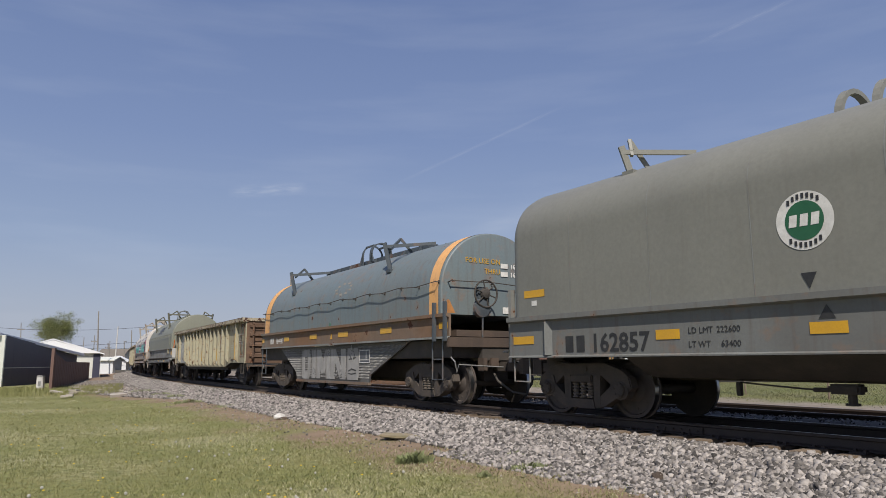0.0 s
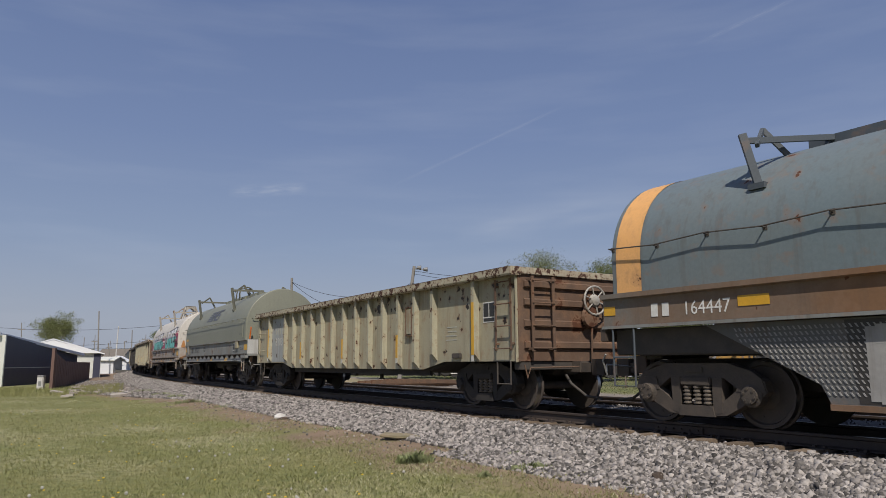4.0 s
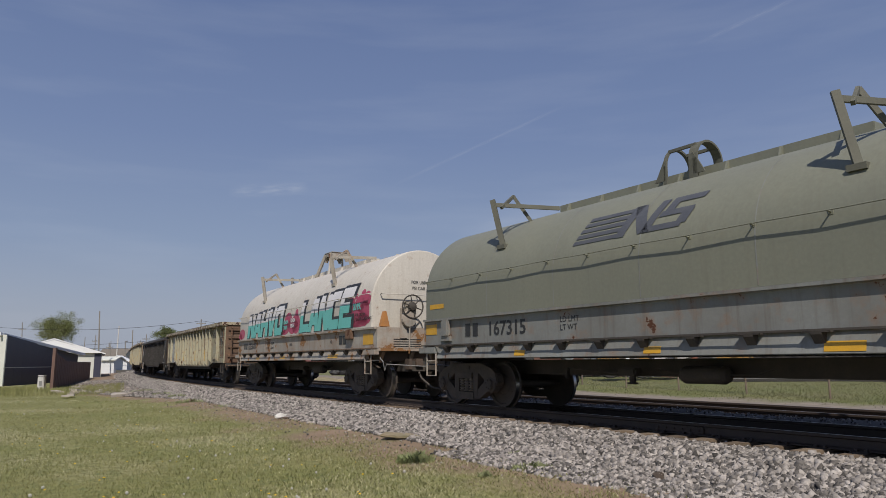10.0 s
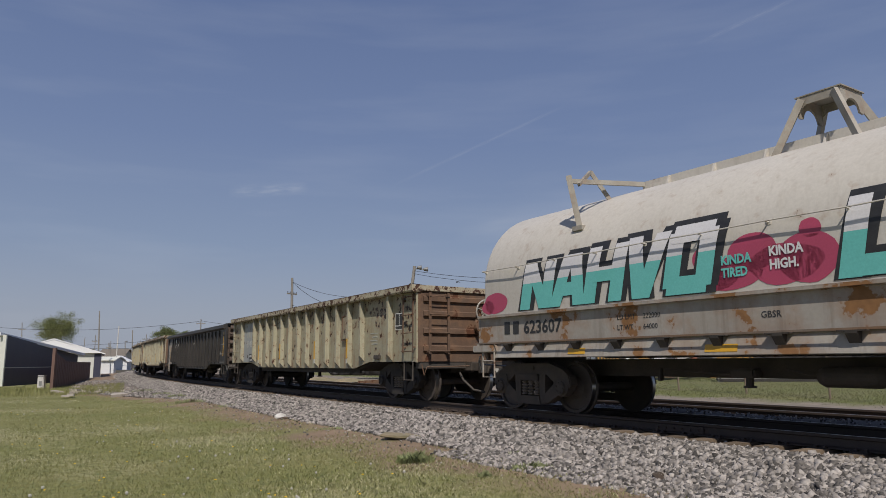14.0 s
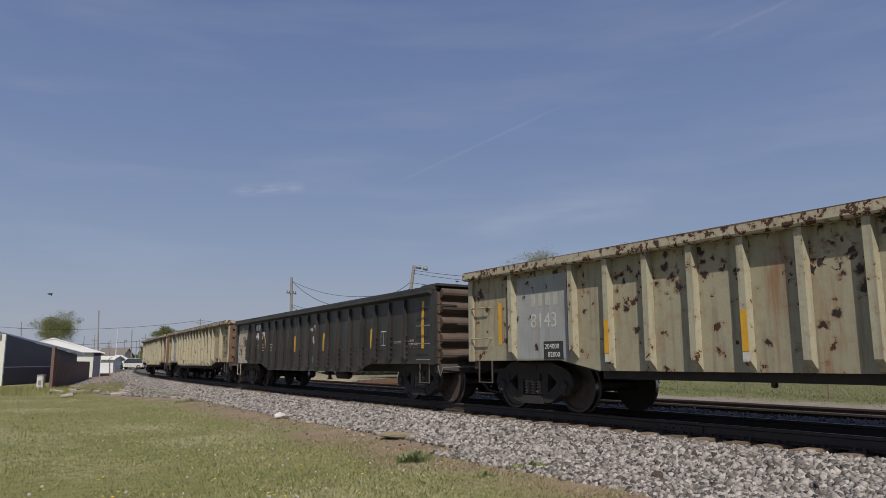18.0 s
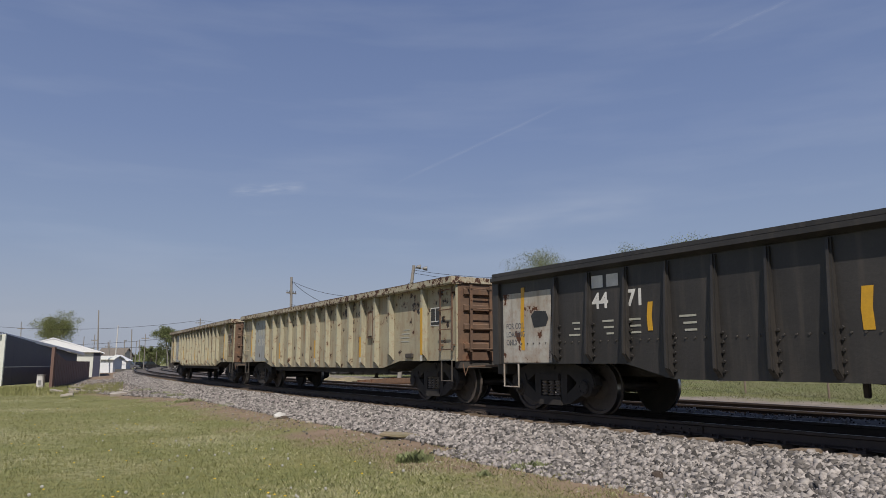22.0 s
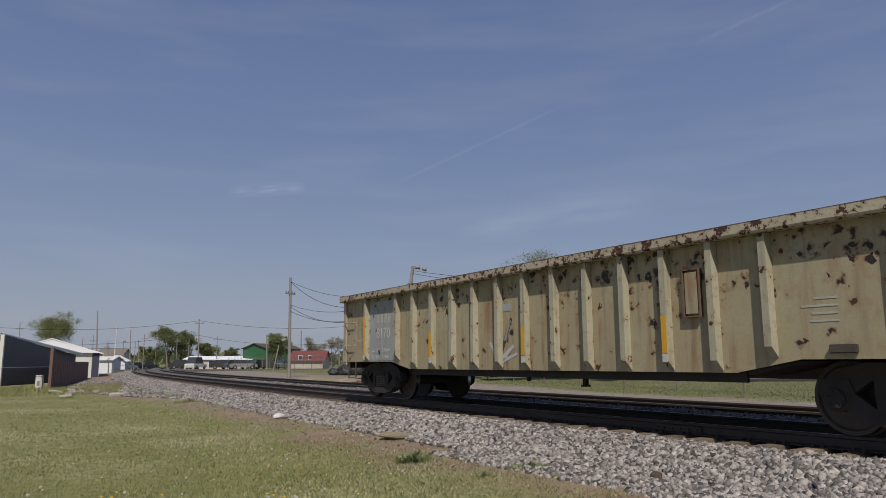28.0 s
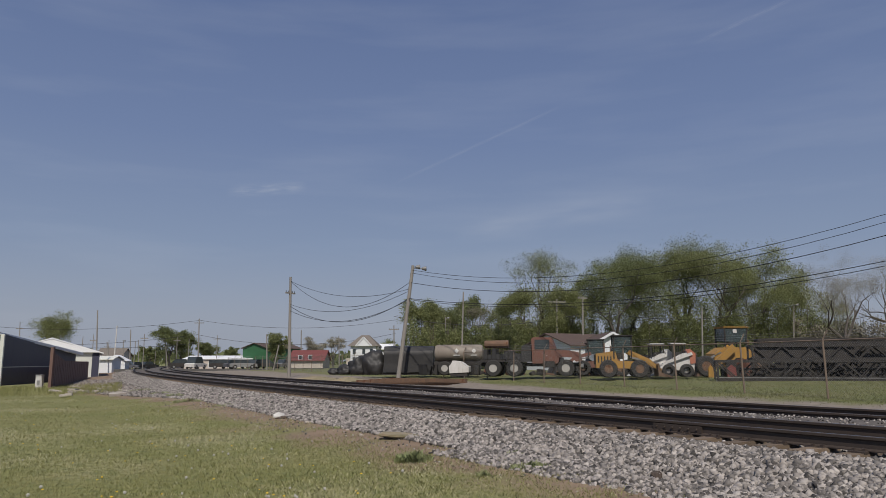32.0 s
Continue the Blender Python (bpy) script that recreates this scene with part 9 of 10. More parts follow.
for i, (x, y, wide) in enumerate(((3.506, 52, 2.2), (0.249, 53, 2.0), (8.466, 50, 2.5), (19.170, 44, 3.0), (22.429, 45, 3.0), (25.813, 46, 3.2), (26.756, 44, 3.0), (16.798, 47, 2.0), (13.114, 47, 2.2), (11.406, 50, 2.5))):
    scrap_heap(x, y, 15, i, wide, 1.5, "heap of dark and rusty scrap metal")
for x, y, mat, w in ((16.213, 40.5, "red_roof", 0.28), (14.853, 40, "cat", 0.16)):
    t = thing("crumpled_scrap", "bent painted sheet-metal panel among the scrap", "scrap", "painted scrap panels", m=pose(x, y, 0.0, 0, 0, (x * 57) % 40))
    bm = bmesh.new()
    prism(bm, [(-w, 0.02), (w, 0.02), (w * 0.8, 0.55), (0, 0.7), (-w * 0.9, 0.5)], -0.05, 0.05, "y")
    part("sheet", bm, mat, t)
t = thing("orange_beam", "bright orange steel beam on top of stacked dark crates", "scrap", m=pose(25.736, 43.0, 0.0, 0, 0, -8))
bm = bmesh.new()
box(bm, -2.0, 2.0, -0.12, 0.12, 1.78, 1.95, 0.02)
part("beam", bm, "orange", t)
bm = bmesh.new()
box(bm, -0.9, 0.9, -0.3, 0.3, 0.0, 1.776, 0.02)
part("crate", bm, "lattice", t)

# old rails and timbers piled by the track
for k in range(6):
    bm = bmesh.new()
    x0, y0 = -5.002 + k * 0.4, 42.0 - k * 0.28
    bar(bm, (0, 0, 0), (5.2 - 0.2 * k, -3.6 + 0.1 * k, 0.0), 0.2, 0.2)
    tagged(part("old_timber", bm, "rust", None), "rusty old rail or timber lying on bare ground", "timber", "old timbers by the track").matrix_basis = pose(x0, y0, -0.22 + 0.03 * k)
for x, y, w, h in ((-8.428, 48.0, 1.6, 0.3), (-6.093, 46.0, 1.3, 0.26)):
    bm = bmesh.new()
    lathe(bm, [(0.0, w), (h * 0.25, w * 0.85), (h * 0.5, w * 0.68), (h * 0.75, w * 0.45), (h * 0.93, w * 0.22), (h, 0.02)], "z", 26)
    for q in bm.verts:
        q.co += Vector((noise.noise(q.co * 2), noise.noise(q.co * 2 + Vector((3, 0, 0))), 0.35 * noise.noise(q.co * 4 + Vector((0, 7, 0))))) * 0.25
    tagged(part("dirt_mound", bm, "dirt", None), "low mound of pale dirt and dry grass", "mound").matrix_basis = pose(x, y, -0.3)


# ---- houses and sheds ----
def house(name, label, x, y, z, w, d, eave, ridge_h, turn, wall, roof, windows=(), along="x", category="house", gable=""):
    """Four walls and a pitched roof with eaves; windows: (x, z, width, height) on the front."""
    t = thing(name, label, category, m=pose(x, y, z, 0, 0, turn))
    bm = bmesh.new()
    if along == "x":
        prism(bm, [(0, 0), (d, 0), (d, eave), (d / 2, ridge_h - 0.05), (0, eave)], -w / 2, w / 2)
    else:
        prism(bm, [(-w / 2, 0), (w / 2, 0), (w / 2, eave), (0, ridge_h - 0.05), (-w / 2, eave)], 0, d, "y")
    part("wall", bm, wall, t)
    o = 0.35
    for s in (0, 1):
        bm = bmesh.new()
        if along == "x":
            a, b = (-o, d / 2) if s == 0 else (d / 2, d + o)
            za, zb = (eave - 0.15, ridge_h) if s == 0 else (ridge_h, eave - 0.15)
            prism(bm, [(a, za), (b, zb), (b, zb + 0.12), (a, za + 0.12)], -w / 2 - o, w / 2 + o)
        else:
            a, b = (-w / 2 - o, 0) if s == 0 else (0, w / 2 + o)
            za, zb = (eave - 0.15, ridge_h) if s == 0 else (ridge_h, eave - 0.15)
            prism(bm, [(a, za), (b, zb), (b, zb + 0.12), (a, za + 0.12)], -o, d + o, "y")
        part("roof", bm, roof, t)
    for wx, wz, ww, wh in windows:
        bm = bmesh.new()
        box(bm, wx - ww / 2 - 0.08, wx + ww / 2 + 0.08, -0.05, -0.004, wz - 0.08, wz + wh + 0.08)
        win = part("window", bm, "siding", t)
        bm = bmesh.new()
        box(bm, wx - ww / 2, wx + ww / 2, -0.07, -0.054, wz, wz + wh)
        part("pane", bm, "glass", win)
    if gable:
        bm = bmesh.new()
        for s in (-1, 1):
            bar(bm, (s * (w / 2 + o), -o - 0.03, eave - 0.1), (0, -o - 0.03, ridge_h + 0.06), 0.08, 0.22)
        part("gable_trim", bm, gable, t, "white gable trim")
    return t


# white two-storey house with grey roof
def hip_house():
    t = thing("house", "white two-storey house with a grey-tan hipped roof", "house", m=pose(-11.842, 105.0, 0.0))
    e, r = 3.378, 4.942
    bm = bmesh.new()
    box(bm, -1.75, 2.0, 0, 6.0, 0, e)
    part("wall", bm, "siding", t)
    bm = bmesh.new()
    low = [bm.verts.new(p) for p in ((-2.2, -0.35, e - 0.1), (2.35, -0.35, e - 0.1), (2.35, 6.35, e - 0.1), (-2.2, 6.35, e - 0.1))]
    high = [bm.verts.new(p) for p in ((-0.5, 2.6, r), (0.7, 2.6, r), (0.7, 3.6, r), (-0.5, 3.6, r))]
    for k in range(4):
        bm.faces.new((low[k], low[(k + 1) % 4], high[(k + 1) % 4], high[k]))
    bm.faces.new(high)
    bm.faces.new(low[::-1])
    part("roof", bm, "roof_grey", t)
    bm = bmesh.new()
    prism(bm, [(-0.9, e - 0.12), (1.3, e - 0.12), (0.2, r - 0.45)], -0.4, 2.0, "y")
    gable = part("gable", bm, "siding", t)
    bm = bmesh.new()
    for s in (-1, 1):
        bar(bm, (0.2 + s * 1.2, -0.45, e - 0.12), (0.2, -0.45, r - 0.38), 0.1, 0.16)
    part("gable_trim", bm, "siding", gable)
    for x, z in ((-1.2, 0.9), (0.4, 0.9), (1.4, 0.9), (-1.2, 2.1), (0.2, 2.1), (1.3, 2.1)):
        bm = bmesh.new()
        box(bm, x - 0.22, x + 0.22, -0.04, -0.004, z, z + 0.75)
        part("window", bm, "glass", t)
    bm = bmesh.new()
    box(bm, -2.3, -1.76, -0.3, 2.0, 0, 1.5)
    part("porch", bm, "pale_wall", t)


hip_house()
house("house", "low white house annexe", -10.149, 110.0, 0.0, 4.6, 5.0, 2.980, 3.668, 0, "siding", "white_roof", (), "x")
house("metal_shed", "green metal shed with a dark roof", -39.475, 150.0, 0.0, 6.2, 12.0, 3.974, 4.913, -25, "green_wall", "roof_brown", (), "y", "shed")
house("shop_building", "low pale commercial building with a flat white roof", -47.107, 150.0, -0.3, 14.0, 9.0, 1.752 + 0.3, 2.102 + 0.5, 0, "pale_wall", "white_roof", ((-5, 0.3, 1.6, 1.4), (-1, 0.3, 1.6, 1.4), (3, 0.3, 1.6, 1.4)), "x", "building")
house("red_building", "low building with a red mansard roof and round-topped dormers", -22.483, 118.0, 0.0, 5.4, 7.0, 1.293, 2.856, 0, "pale_wall", "red_roof", ((-1.0, 1.45, 0.5, 0.6), (0.6, 1.45, 0.5, 0.6)), "x", "building")
house("house", "brown-roofed house with a white gable", 15.963, 76.0, 0.0, 6.2, 8.0, 2.691, 3.883, 28, "siding", "roof_brown", ((0.0, 1.6, 0.8, 0.9),), "x", gable="")
house("house", "brown-roofed house with a white gable", 17.003, 72.0, 0.0, 3.0, 6.0, 2.878, 3.725, 4, "siding", "roof_brown", ((0.0, 1.5, 0.5, 0.7),), "y", gable="siding")
house("far_building", "long pale far building behind the trees", 78.797, 150.0, 0.0, 9.0, 10.0, 7.150, 8.331, 0, "grey_wall", "pale_wall", (), "x", "building")

# left of the line: navy shed, white-roofed sheds, small huts
def left_sheds():
    t = thing("metal_shed", "navy blue metal shed with a white-edged sloping roof", "shed", m=pose(-30.671, 50.0, LAWN))
    dx, dy = -33.787 - (-30.671), 16.0
    n = 10
    za, zb = 2.899 - LAWN, 1.681 - LAWN
    for i in range(n):
        bm = bmesh.new()
        f0, f1 = i / n, (i + 1) / n
        a, b = Vector((dx * f0, dy * f0, 0)), Vector((dx * f1, dy * f1, 0))
        q = Vector((-dy, dx, 0)).normalized() * 0.05
        g = (b - a) * 0.002
        v = [bm.verts.new(p) for p in (a + g, b - g, b - g + Vector((0, 0, za + (zb - za) * f1)), a + g + Vector((0, 0, za + (zb - za) * f0)))]
        v2 = [bm.verts.new(p.co + q) for p in v]
        bm.faces.new(v)
        bm.faces.new(v2[::-1])
        for k in range(4):
            bm.faces.new((v[k], v[(k + 1) % 4], v2[(k + 1) % 4], v2[k]))
        part("wall_panel", bm, "navy", t)
    bm = bmesh.new()
    bar(bm, (-0.3, -0.4, za + 0.06), (dx + 0.4, dy + 0.4, zb + 0.04), 0.14, 0.2)
    part("roof_edge", bm, "white_roof", t, "white roof edge")
    bm = bmesh.new()
    bar(bm, (0, -0.1, 1.28), (dx * 0.66, dy * 0.66 - 0.1, 1.3), 0.08, 0.05)
    part("girt_strip", bm, "grey_wall", t)
    bm = bmesh.new()
    v = [bm.verts.new(p) for p in ((-0.3, -0.4, za + 0.1), (dx + 0.4, dy + 0.4, zb + 0.08), (dx - 9, dy + 9, zb + 0.9), (-10, 9, za + 0.9))]
    bm.faces.new(v)
    v2 = [bm.verts.new(p.co + Vector((0, 0, 0.1))) for p in v]
    bm.faces.new(v2[::-1])
    for k in range(4):
        bm.faces.new((v[k], v[(k + 1) % 4], v2[(k + 1) % 4], v2[k]))
    part("roof", bm, "white_roof", t)
    bm = bmesh.new()
    box(bm, -9.0, 0.0, -0.06, 0.06, 0, za + 0.02)
    part("end_wall", bm, "grey_wall", t)
    shed = house("metal_shed", "pale grey shed with a white gable and white metal roof", -42.653, 78.0, LAWN, 9.6, 20.0, 2.068 - LAWN, 3.533 - LAWN, 26, "grey_wall", "white_roof", (), "y", "shed")
    bm = bmesh.new()
    prism(bm, [(-4.75, 2.068 - LAWN), (4.75, 2.068 - LAWN), (0, 3.533 - LAWN - 0.06)], -0.36, -0.01, "y")
    part("gable_sheet", bm, "white_roof", shed, "white metal gable sheet")
    # dark strip down the right corner of the gable wall
    bm = bmesh.new()
    box(bm, 4.05, 4.75, -0.06, -0.005, 0, 2.007 - LAWN)
    part("corner_door", bm, "navy", shed, "dark navy strip at the right front corner")
    house("metal_shed", "small white hut beside the track", -51.895, 110.0, -0.6, 2.4, 3.0, 1.523 + 0.6, 1.779 + 0.7, 0, "siding", "grey_wall", (), "x", "shed")
    house("metal_shed", "small white hut with an awning", -58.473, 128.0, -0.6, 3.4, 3.0, 1.327 + 0.6, 2.124 + 0.7, 10, "siding", "white_roof", ((0.4, 0.8, 0.8, 1.0),), "y", "shed")
    house("house", "far house with a brown roof", -79.394, 170.0, -0.6, 6.0, 6.0, 2.396 + 0.6, 4.252 + 0.7, 0, "grey_wall", "roof_grey", (), "x")
    # brown sheet fence in panels
    f = thing("sheet_fence", "rusty brown corrugated sheet-metal fence", "fence")
    pts = [(-23.860, 44.0, 1.555), (-26.340, 50.0, 1.061), (-30.588, 60.0, 1.049), (-36.522, 74.0, 1.057)]
    for (x0, y0, z0), (x1, y1, z1) in zip(pts, pts[1:]):
        n = 14
        for i in range(n):
            a, b = i / n, (i + 1) / n
            bm = bmesh.new()
            p0, p1 = Vector((x0 + (x1 - x0) * a, y0 + (y1 - y0) * a, LAWN)), Vector((x0 + (x1 - x0) * b, y0 + (y1 - y0) * b, LAWN))
            nrm = Vector((y1 - y0, x0 - x1, 0)).normalized() * (0.012 if i % 2 else 0.0)
            h0, h1 = z0 + (z1 - z0) * a - LAWN, z0 + (z1 - z0) * b - LAWN
            q = Vector((y1 - y0, x0 - x1, 0)).normalized() * 0.03
            v = [bm.verts.new(p) for p in (p0 + nrm, p1 + nrm, p1 + nrm + Vector((0, 0, h1)), p0 + nrm + Vector((0, 0, h0)))]
            v2 = [bm.verts.new(p.co - q) for p in v]
            bm.faces.new(v)
            bm.faces.new(v2[::-1])
            for k in range(4):
                bm.faces.new((v[k], v[(k + 1) % 4], v2[(k + 1) % 4], v2[k]))
            part("sheet", bm, "brown_fence", f)
    bm = bmesh.new()
    box(bm, -0.09, 0.09, -0.09, 0.09, LAWN - 0.02, 1.842)
    part("gate_post", bm, "brown_fence", f).location = (-23.417, 43.0, 0)
    # pale utility pedestal in the grass
    p = thing("utility_pedestal", "small pale grey utility pedestal standing in grass", "pedestal", m=pose(-24.899, 44.5, LAWN))
    bm = bmesh.new()
    box(bm, -0.2, 0.2, -0.15, 0.15, -0.05, 0.78, 0.04)
    part("body", bm, "mach_white", p)
    bm = bmesh.new()
    box(bm, -0.22, 0.22, -0.17, 0.17, 0.78, 0.84, 0.03)
    part("cap", bm, "mach_white", p)
    bm = bmesh.new()
    box(bm, -0.08, 0.1, -0.157, -0.151, 0.2, 0.5)
    part("label_plate", bm, "galv", p)


left_sheds()


def parked_car(x, y, turn, mat, label, tall=1.45, z=0.0):
    t = thing("parked_car", label, "car", "parked cars", m=pose(x, y, z, 0, 0, turn))
    bm = bmesh.new()
    prism(bm, [(-2.2, 0.3), (-2.25, 0.8), (-1.9, 0.95), (1.2, 0.95), (2.15, 0.8), (2.2, 0.35)], -0.88, 0.88, "y")
    part("body", bm, mat, t)
    bm = bmesh.new()
    prism(bm, [(-1.75, 0.95), (-1.3, tall), (0.5, tall), (1.15, 0.95)], -0.78, 0.78, "y")
    part("cabin", bm, "glass", t)
    bm = bmesh.new()
    box(bm, -1.25, 0.45, -0.76, 0.76, tall, tall + 0.05, 0.02)
    part("roof", bm, mat, t)
    for a in (-1.35, 1.35):
        for b in (-0.82, 0.82):
            wheel_parts(t, a, b, 0.33, 0.2, "galv")
    return t


for i, (x, y, z, mat, tall) in enumerate(((-70.505, 165, -0.4, "lattice", 1.5), (-65.857, 150, -0.4, "decal_grey", 1.5), (-69.705, 170, -0.4, "tarp", 1.6), (-44.986, 124, -0.1, "lattice", 1.6), (-42.305, 123, -0.1, "mach_white", 2.0), (-36.349, 119, -0.1, "lattice", 1.5), (-35.053, 120, -0.1, "decal_grey", 1.5), (-33.078, 119, -0.1, "galv", 1.5), (-31.544, 121, -0.1, "tarp", 1.5), (-30.081, 122, -0.1, "tarp", 1.5), (-26.972, 124, -0.1, "galv", 1.5), (-71.508, 160, -0.4, "mach_white", 1.6))):
    parked_car(x, y, (80, 15, 60, 20)[i % 4], mat, {"mach_white": "white parked car", "galv": "silver parked car"}.get(mat, "dark parked car") + " beyond the track", tall, z)

# the street over the tracks and the white car that drives along it
bm = bmesh.new()
box(bm, -84.127, -12.833, 110.8, 116.2, -0.5, -0.062)
tagged(part("road", bm, "asphalt", None), "grey asphalt street crossing the tracks", "road", kind="structure")
drive_car = parked_car(-16.398, 113.5, 180, "mach_white", "white car driving along the far street", 1.62, -0.06)
drive_car.name = "driving_car"
DRIVE = [(t, pose(x, 113.5, -0.06, 0, 0, 180)) for t, x in ((0.0, -16.398), (14.6, -16.398), (15.8, -23.973), (17.0, -37.697), (17.8, -46.965),
                                                            (18.0, -49.282), (18.2, -51.510), (18.4, -53.916), (18.6, -56.322), (19.6, -67.194), (21.0, -79.671), (32.0, -79.671))]


# ---- two dark birds ----
def bird(label):
    t = thing("bird", label, "bird", "flying birds")
    bm = bmesh.new()
    lathe(bm, [(-0.15, 0.004), (-0.13, 0.012), (-0.07, 0.03), (0.0, 0.04), (0.06, 0.032), (0.085, 0.022), (0.11, 0.02), (0.125, 0.008), (0.145, 0.002)], "x", 10)
    prism(bm, [(-0.12, -0.012), (-0.21, -0.04), (-0.22, 0.0), (-0.21, 0.04), (-0.12, 0.012)], -0.006, 0.006, "z")
    smooth(part("body", bm, "decal_black", t))
    wings = []
    for s in (1, -1):
        bm = bmesh.new()
        prism(bm, [(0.05, 0), (0.055, s * 0.07), (0.02, s * 0.15), (-0.05, s * 0.2), (-0.06, s * 0.13), (-0.07, s * 0.06), (-0.06, 0)], -0.004, 0.006, "z")
        w = part("wing", bm, "decal_black", t)
        w.matrix_basis = pose(0, s * 0.02, 0.01)
        wings.append((w, s))
    return t, wings


def flight(points):
    """Rows for a bird that heads where it flies."""
    rows = []
    for i, (t, x, y, z) in enumerate(points):
        a, b = points[max(0, i - 1)], points[min(len(points) - 1, i + 1)]
        rows.append((t, pose(x, y, z, 0, 0, math.degrees(math.atan2(b[2] - a[2], b[1] - a[1])))))
    return rows


BIRD_A = ((0.0, -34.82, 42.0, 3.57), (17.3, -34.51, 42.0, 3.70), (17.6, -30.90, 42.0, 4.24), (17.8, -27.09, 42.0, 4.64), (18.0, -23.37, 42.0, 4.98), (18.2, -19.41, 42.0, 5.31), (18.4, -16.09, 43.0, 6.15), (18.6, -12.61, 43.0, 6.74), (18.8, -9.59, 44.0, 7.37), (19.0, -6.56, 45.0, 7.63), (19.2, -3.40, 46.0, 7.52), (19.4, -0.19, 48.0, 7.22), (19.7, 0.52, 50.0, 6.76), (20.2, 0.52, 50.0, 6.72), (22.0, 0.52, 50.0, 6.72), (23.0, 6.02, 65.0, 7.11), (24.0, 15.10, 88.0, 6.51), (32.0, 15.17, 88.0, 6.51))
BIRD_B = ((0.0, 0.92, 50.0, 6.56), (23.4, 0.92, 50.0, 6.56), (23.7, -0.04, 50.0, 6.40), (24.0, -1.56, 50.0, 6.36), (24.4, -3.40, 50.0, 6.40), (24.7, -4.88, 50.0, 6.36), (25.0, -6.48, 50.0, 6.44), (25.3, -8.40, 50.0, 6.48), (25.5, -9.97, 50.0, 6.60), (26.0, -14.38, 50.0, 6.96), (26.6, -20.23, 50.0, 7.49), (27.3, -27.92, 50.0, 8.30), (28.2, -39.72, 50.0, 9.32), (32.0, -40.53, 50.0, 9.32))
BIRDS = [(*bird("small black bird flying with beating wings"), flight(BIRD_A), 17.3, 19.6), (*bird("small black bird flying off over the train"), flight(BIRD_B), 23.5, 28.4)]


# ---- the lawn: grass blades, weeds, dandelions, bits on the verge ----
MAT.update({
    "blade": material("grass_blades", (0.185, 0.20, 0.066), (0.25, 0.235, 0.1), 0.35, 0.6, 0.7, random_tint=0.22, island=True, grain=5),
    "blade_dry": material("dry_grass_blades", (0.43, 0.41, 0.26), (0.36, 0.345, 0.2), 0.6, 0.6, 0.8, random_tint=0.22, island=True, grain=5),
    "yard_blade": material("yard_grass_blades", (0.12, 0.135, 0.04), (0.15, 0.148, 0.056), 0.4, 0.6, 0.75, random_tint=0.2, island=True, grain=5),
    "weed": material("lush_weed_blades", (0.19, 0.225, 0.095), (0.26, 0.28, 0.14), 1.0, 0.6, 0.6, random_tint=0.4, island=True, grain=5),
    "dandelion": plain("dandelion_yellow", (0.75, 0.5, 0.02), 0.7),
    "seed": plain("dandelion_seed_grey", (0.42, 0.41, 0.37), 0.9),
    "old_wood": material("dark_rotten_wood", (0.06, 0.042, 0.03), (0.1, 0.075, 0.055), 4.0, 0.5, 0.95, bump=0.8, stretch=(1, 4, 4)),
})


def blades(name, x, y, z, tall, lean, wide, mat, seed, label, category, kind="stuff"):
    """Thin three-cornered blades, one mesh."""
    rng = np.random.default_rng(seed)
    n = len(x)
    a = rng.uniform(0, 2 * math.pi, n)
    b = rng.uniform(0, 2 * math.pi, n)
    base = np.stack([x, y, z], 1)
    side = np.stack([np.cos(a), np.sin(a), np.zeros(n)], 1) * (wide * rng.uniform(0.6, 1.4, n))[:, None]
    tip = base + np.stack([np.cos(b) * lean * tall, np.sin(b) * lean * tall, tall], 1)
    mid = base + np.stack([np.cos(b) * lean * tall * 0.3, np.sin(b) * lean * tall * 0.3, tall * 0.6], 1)
    pts = np.stack([base - side, base + side, mid + side * 0.7, tip, mid - side * 0.7], 1).reshape(-1, 3)
    me = bpy.data.meshes.new(name)
    me.vertices.add(len(pts))
    me.vertices.foreach_set("co", pts.ravel())
    me.loops.add(len(pts))
    me.loops.foreach_set("vertex_index", np.arange(len(pts)))
    me.polygons.add(n)
    me.polygons.foreach_set("loop_start", np.arange(n) * 5)
    me.materials.append(MAT[mat])
    me.update(calc_edges=True)
    return tagged(new(name, me), label, category, kind=kind)


def scatter(n, seed, r0, r1, a0, a1, power=0.5):
    rng = np.random.default_rng(seed)
    r = r0 * (r1 / r0) ** (rng.random(n) ** power)
    a = np.radians(rng.uniform(a0, a1, n))
    x, y = r * np.sin(a), r * np.cos(a)
    side, arc = line_side(x, y)
    return x, y, side, rng


def lawn_height(x, y, side):
    return ground_z(side) + rolling(x, y) * np.clip((np.abs(side) - 2.5) / 2, 0, 1)


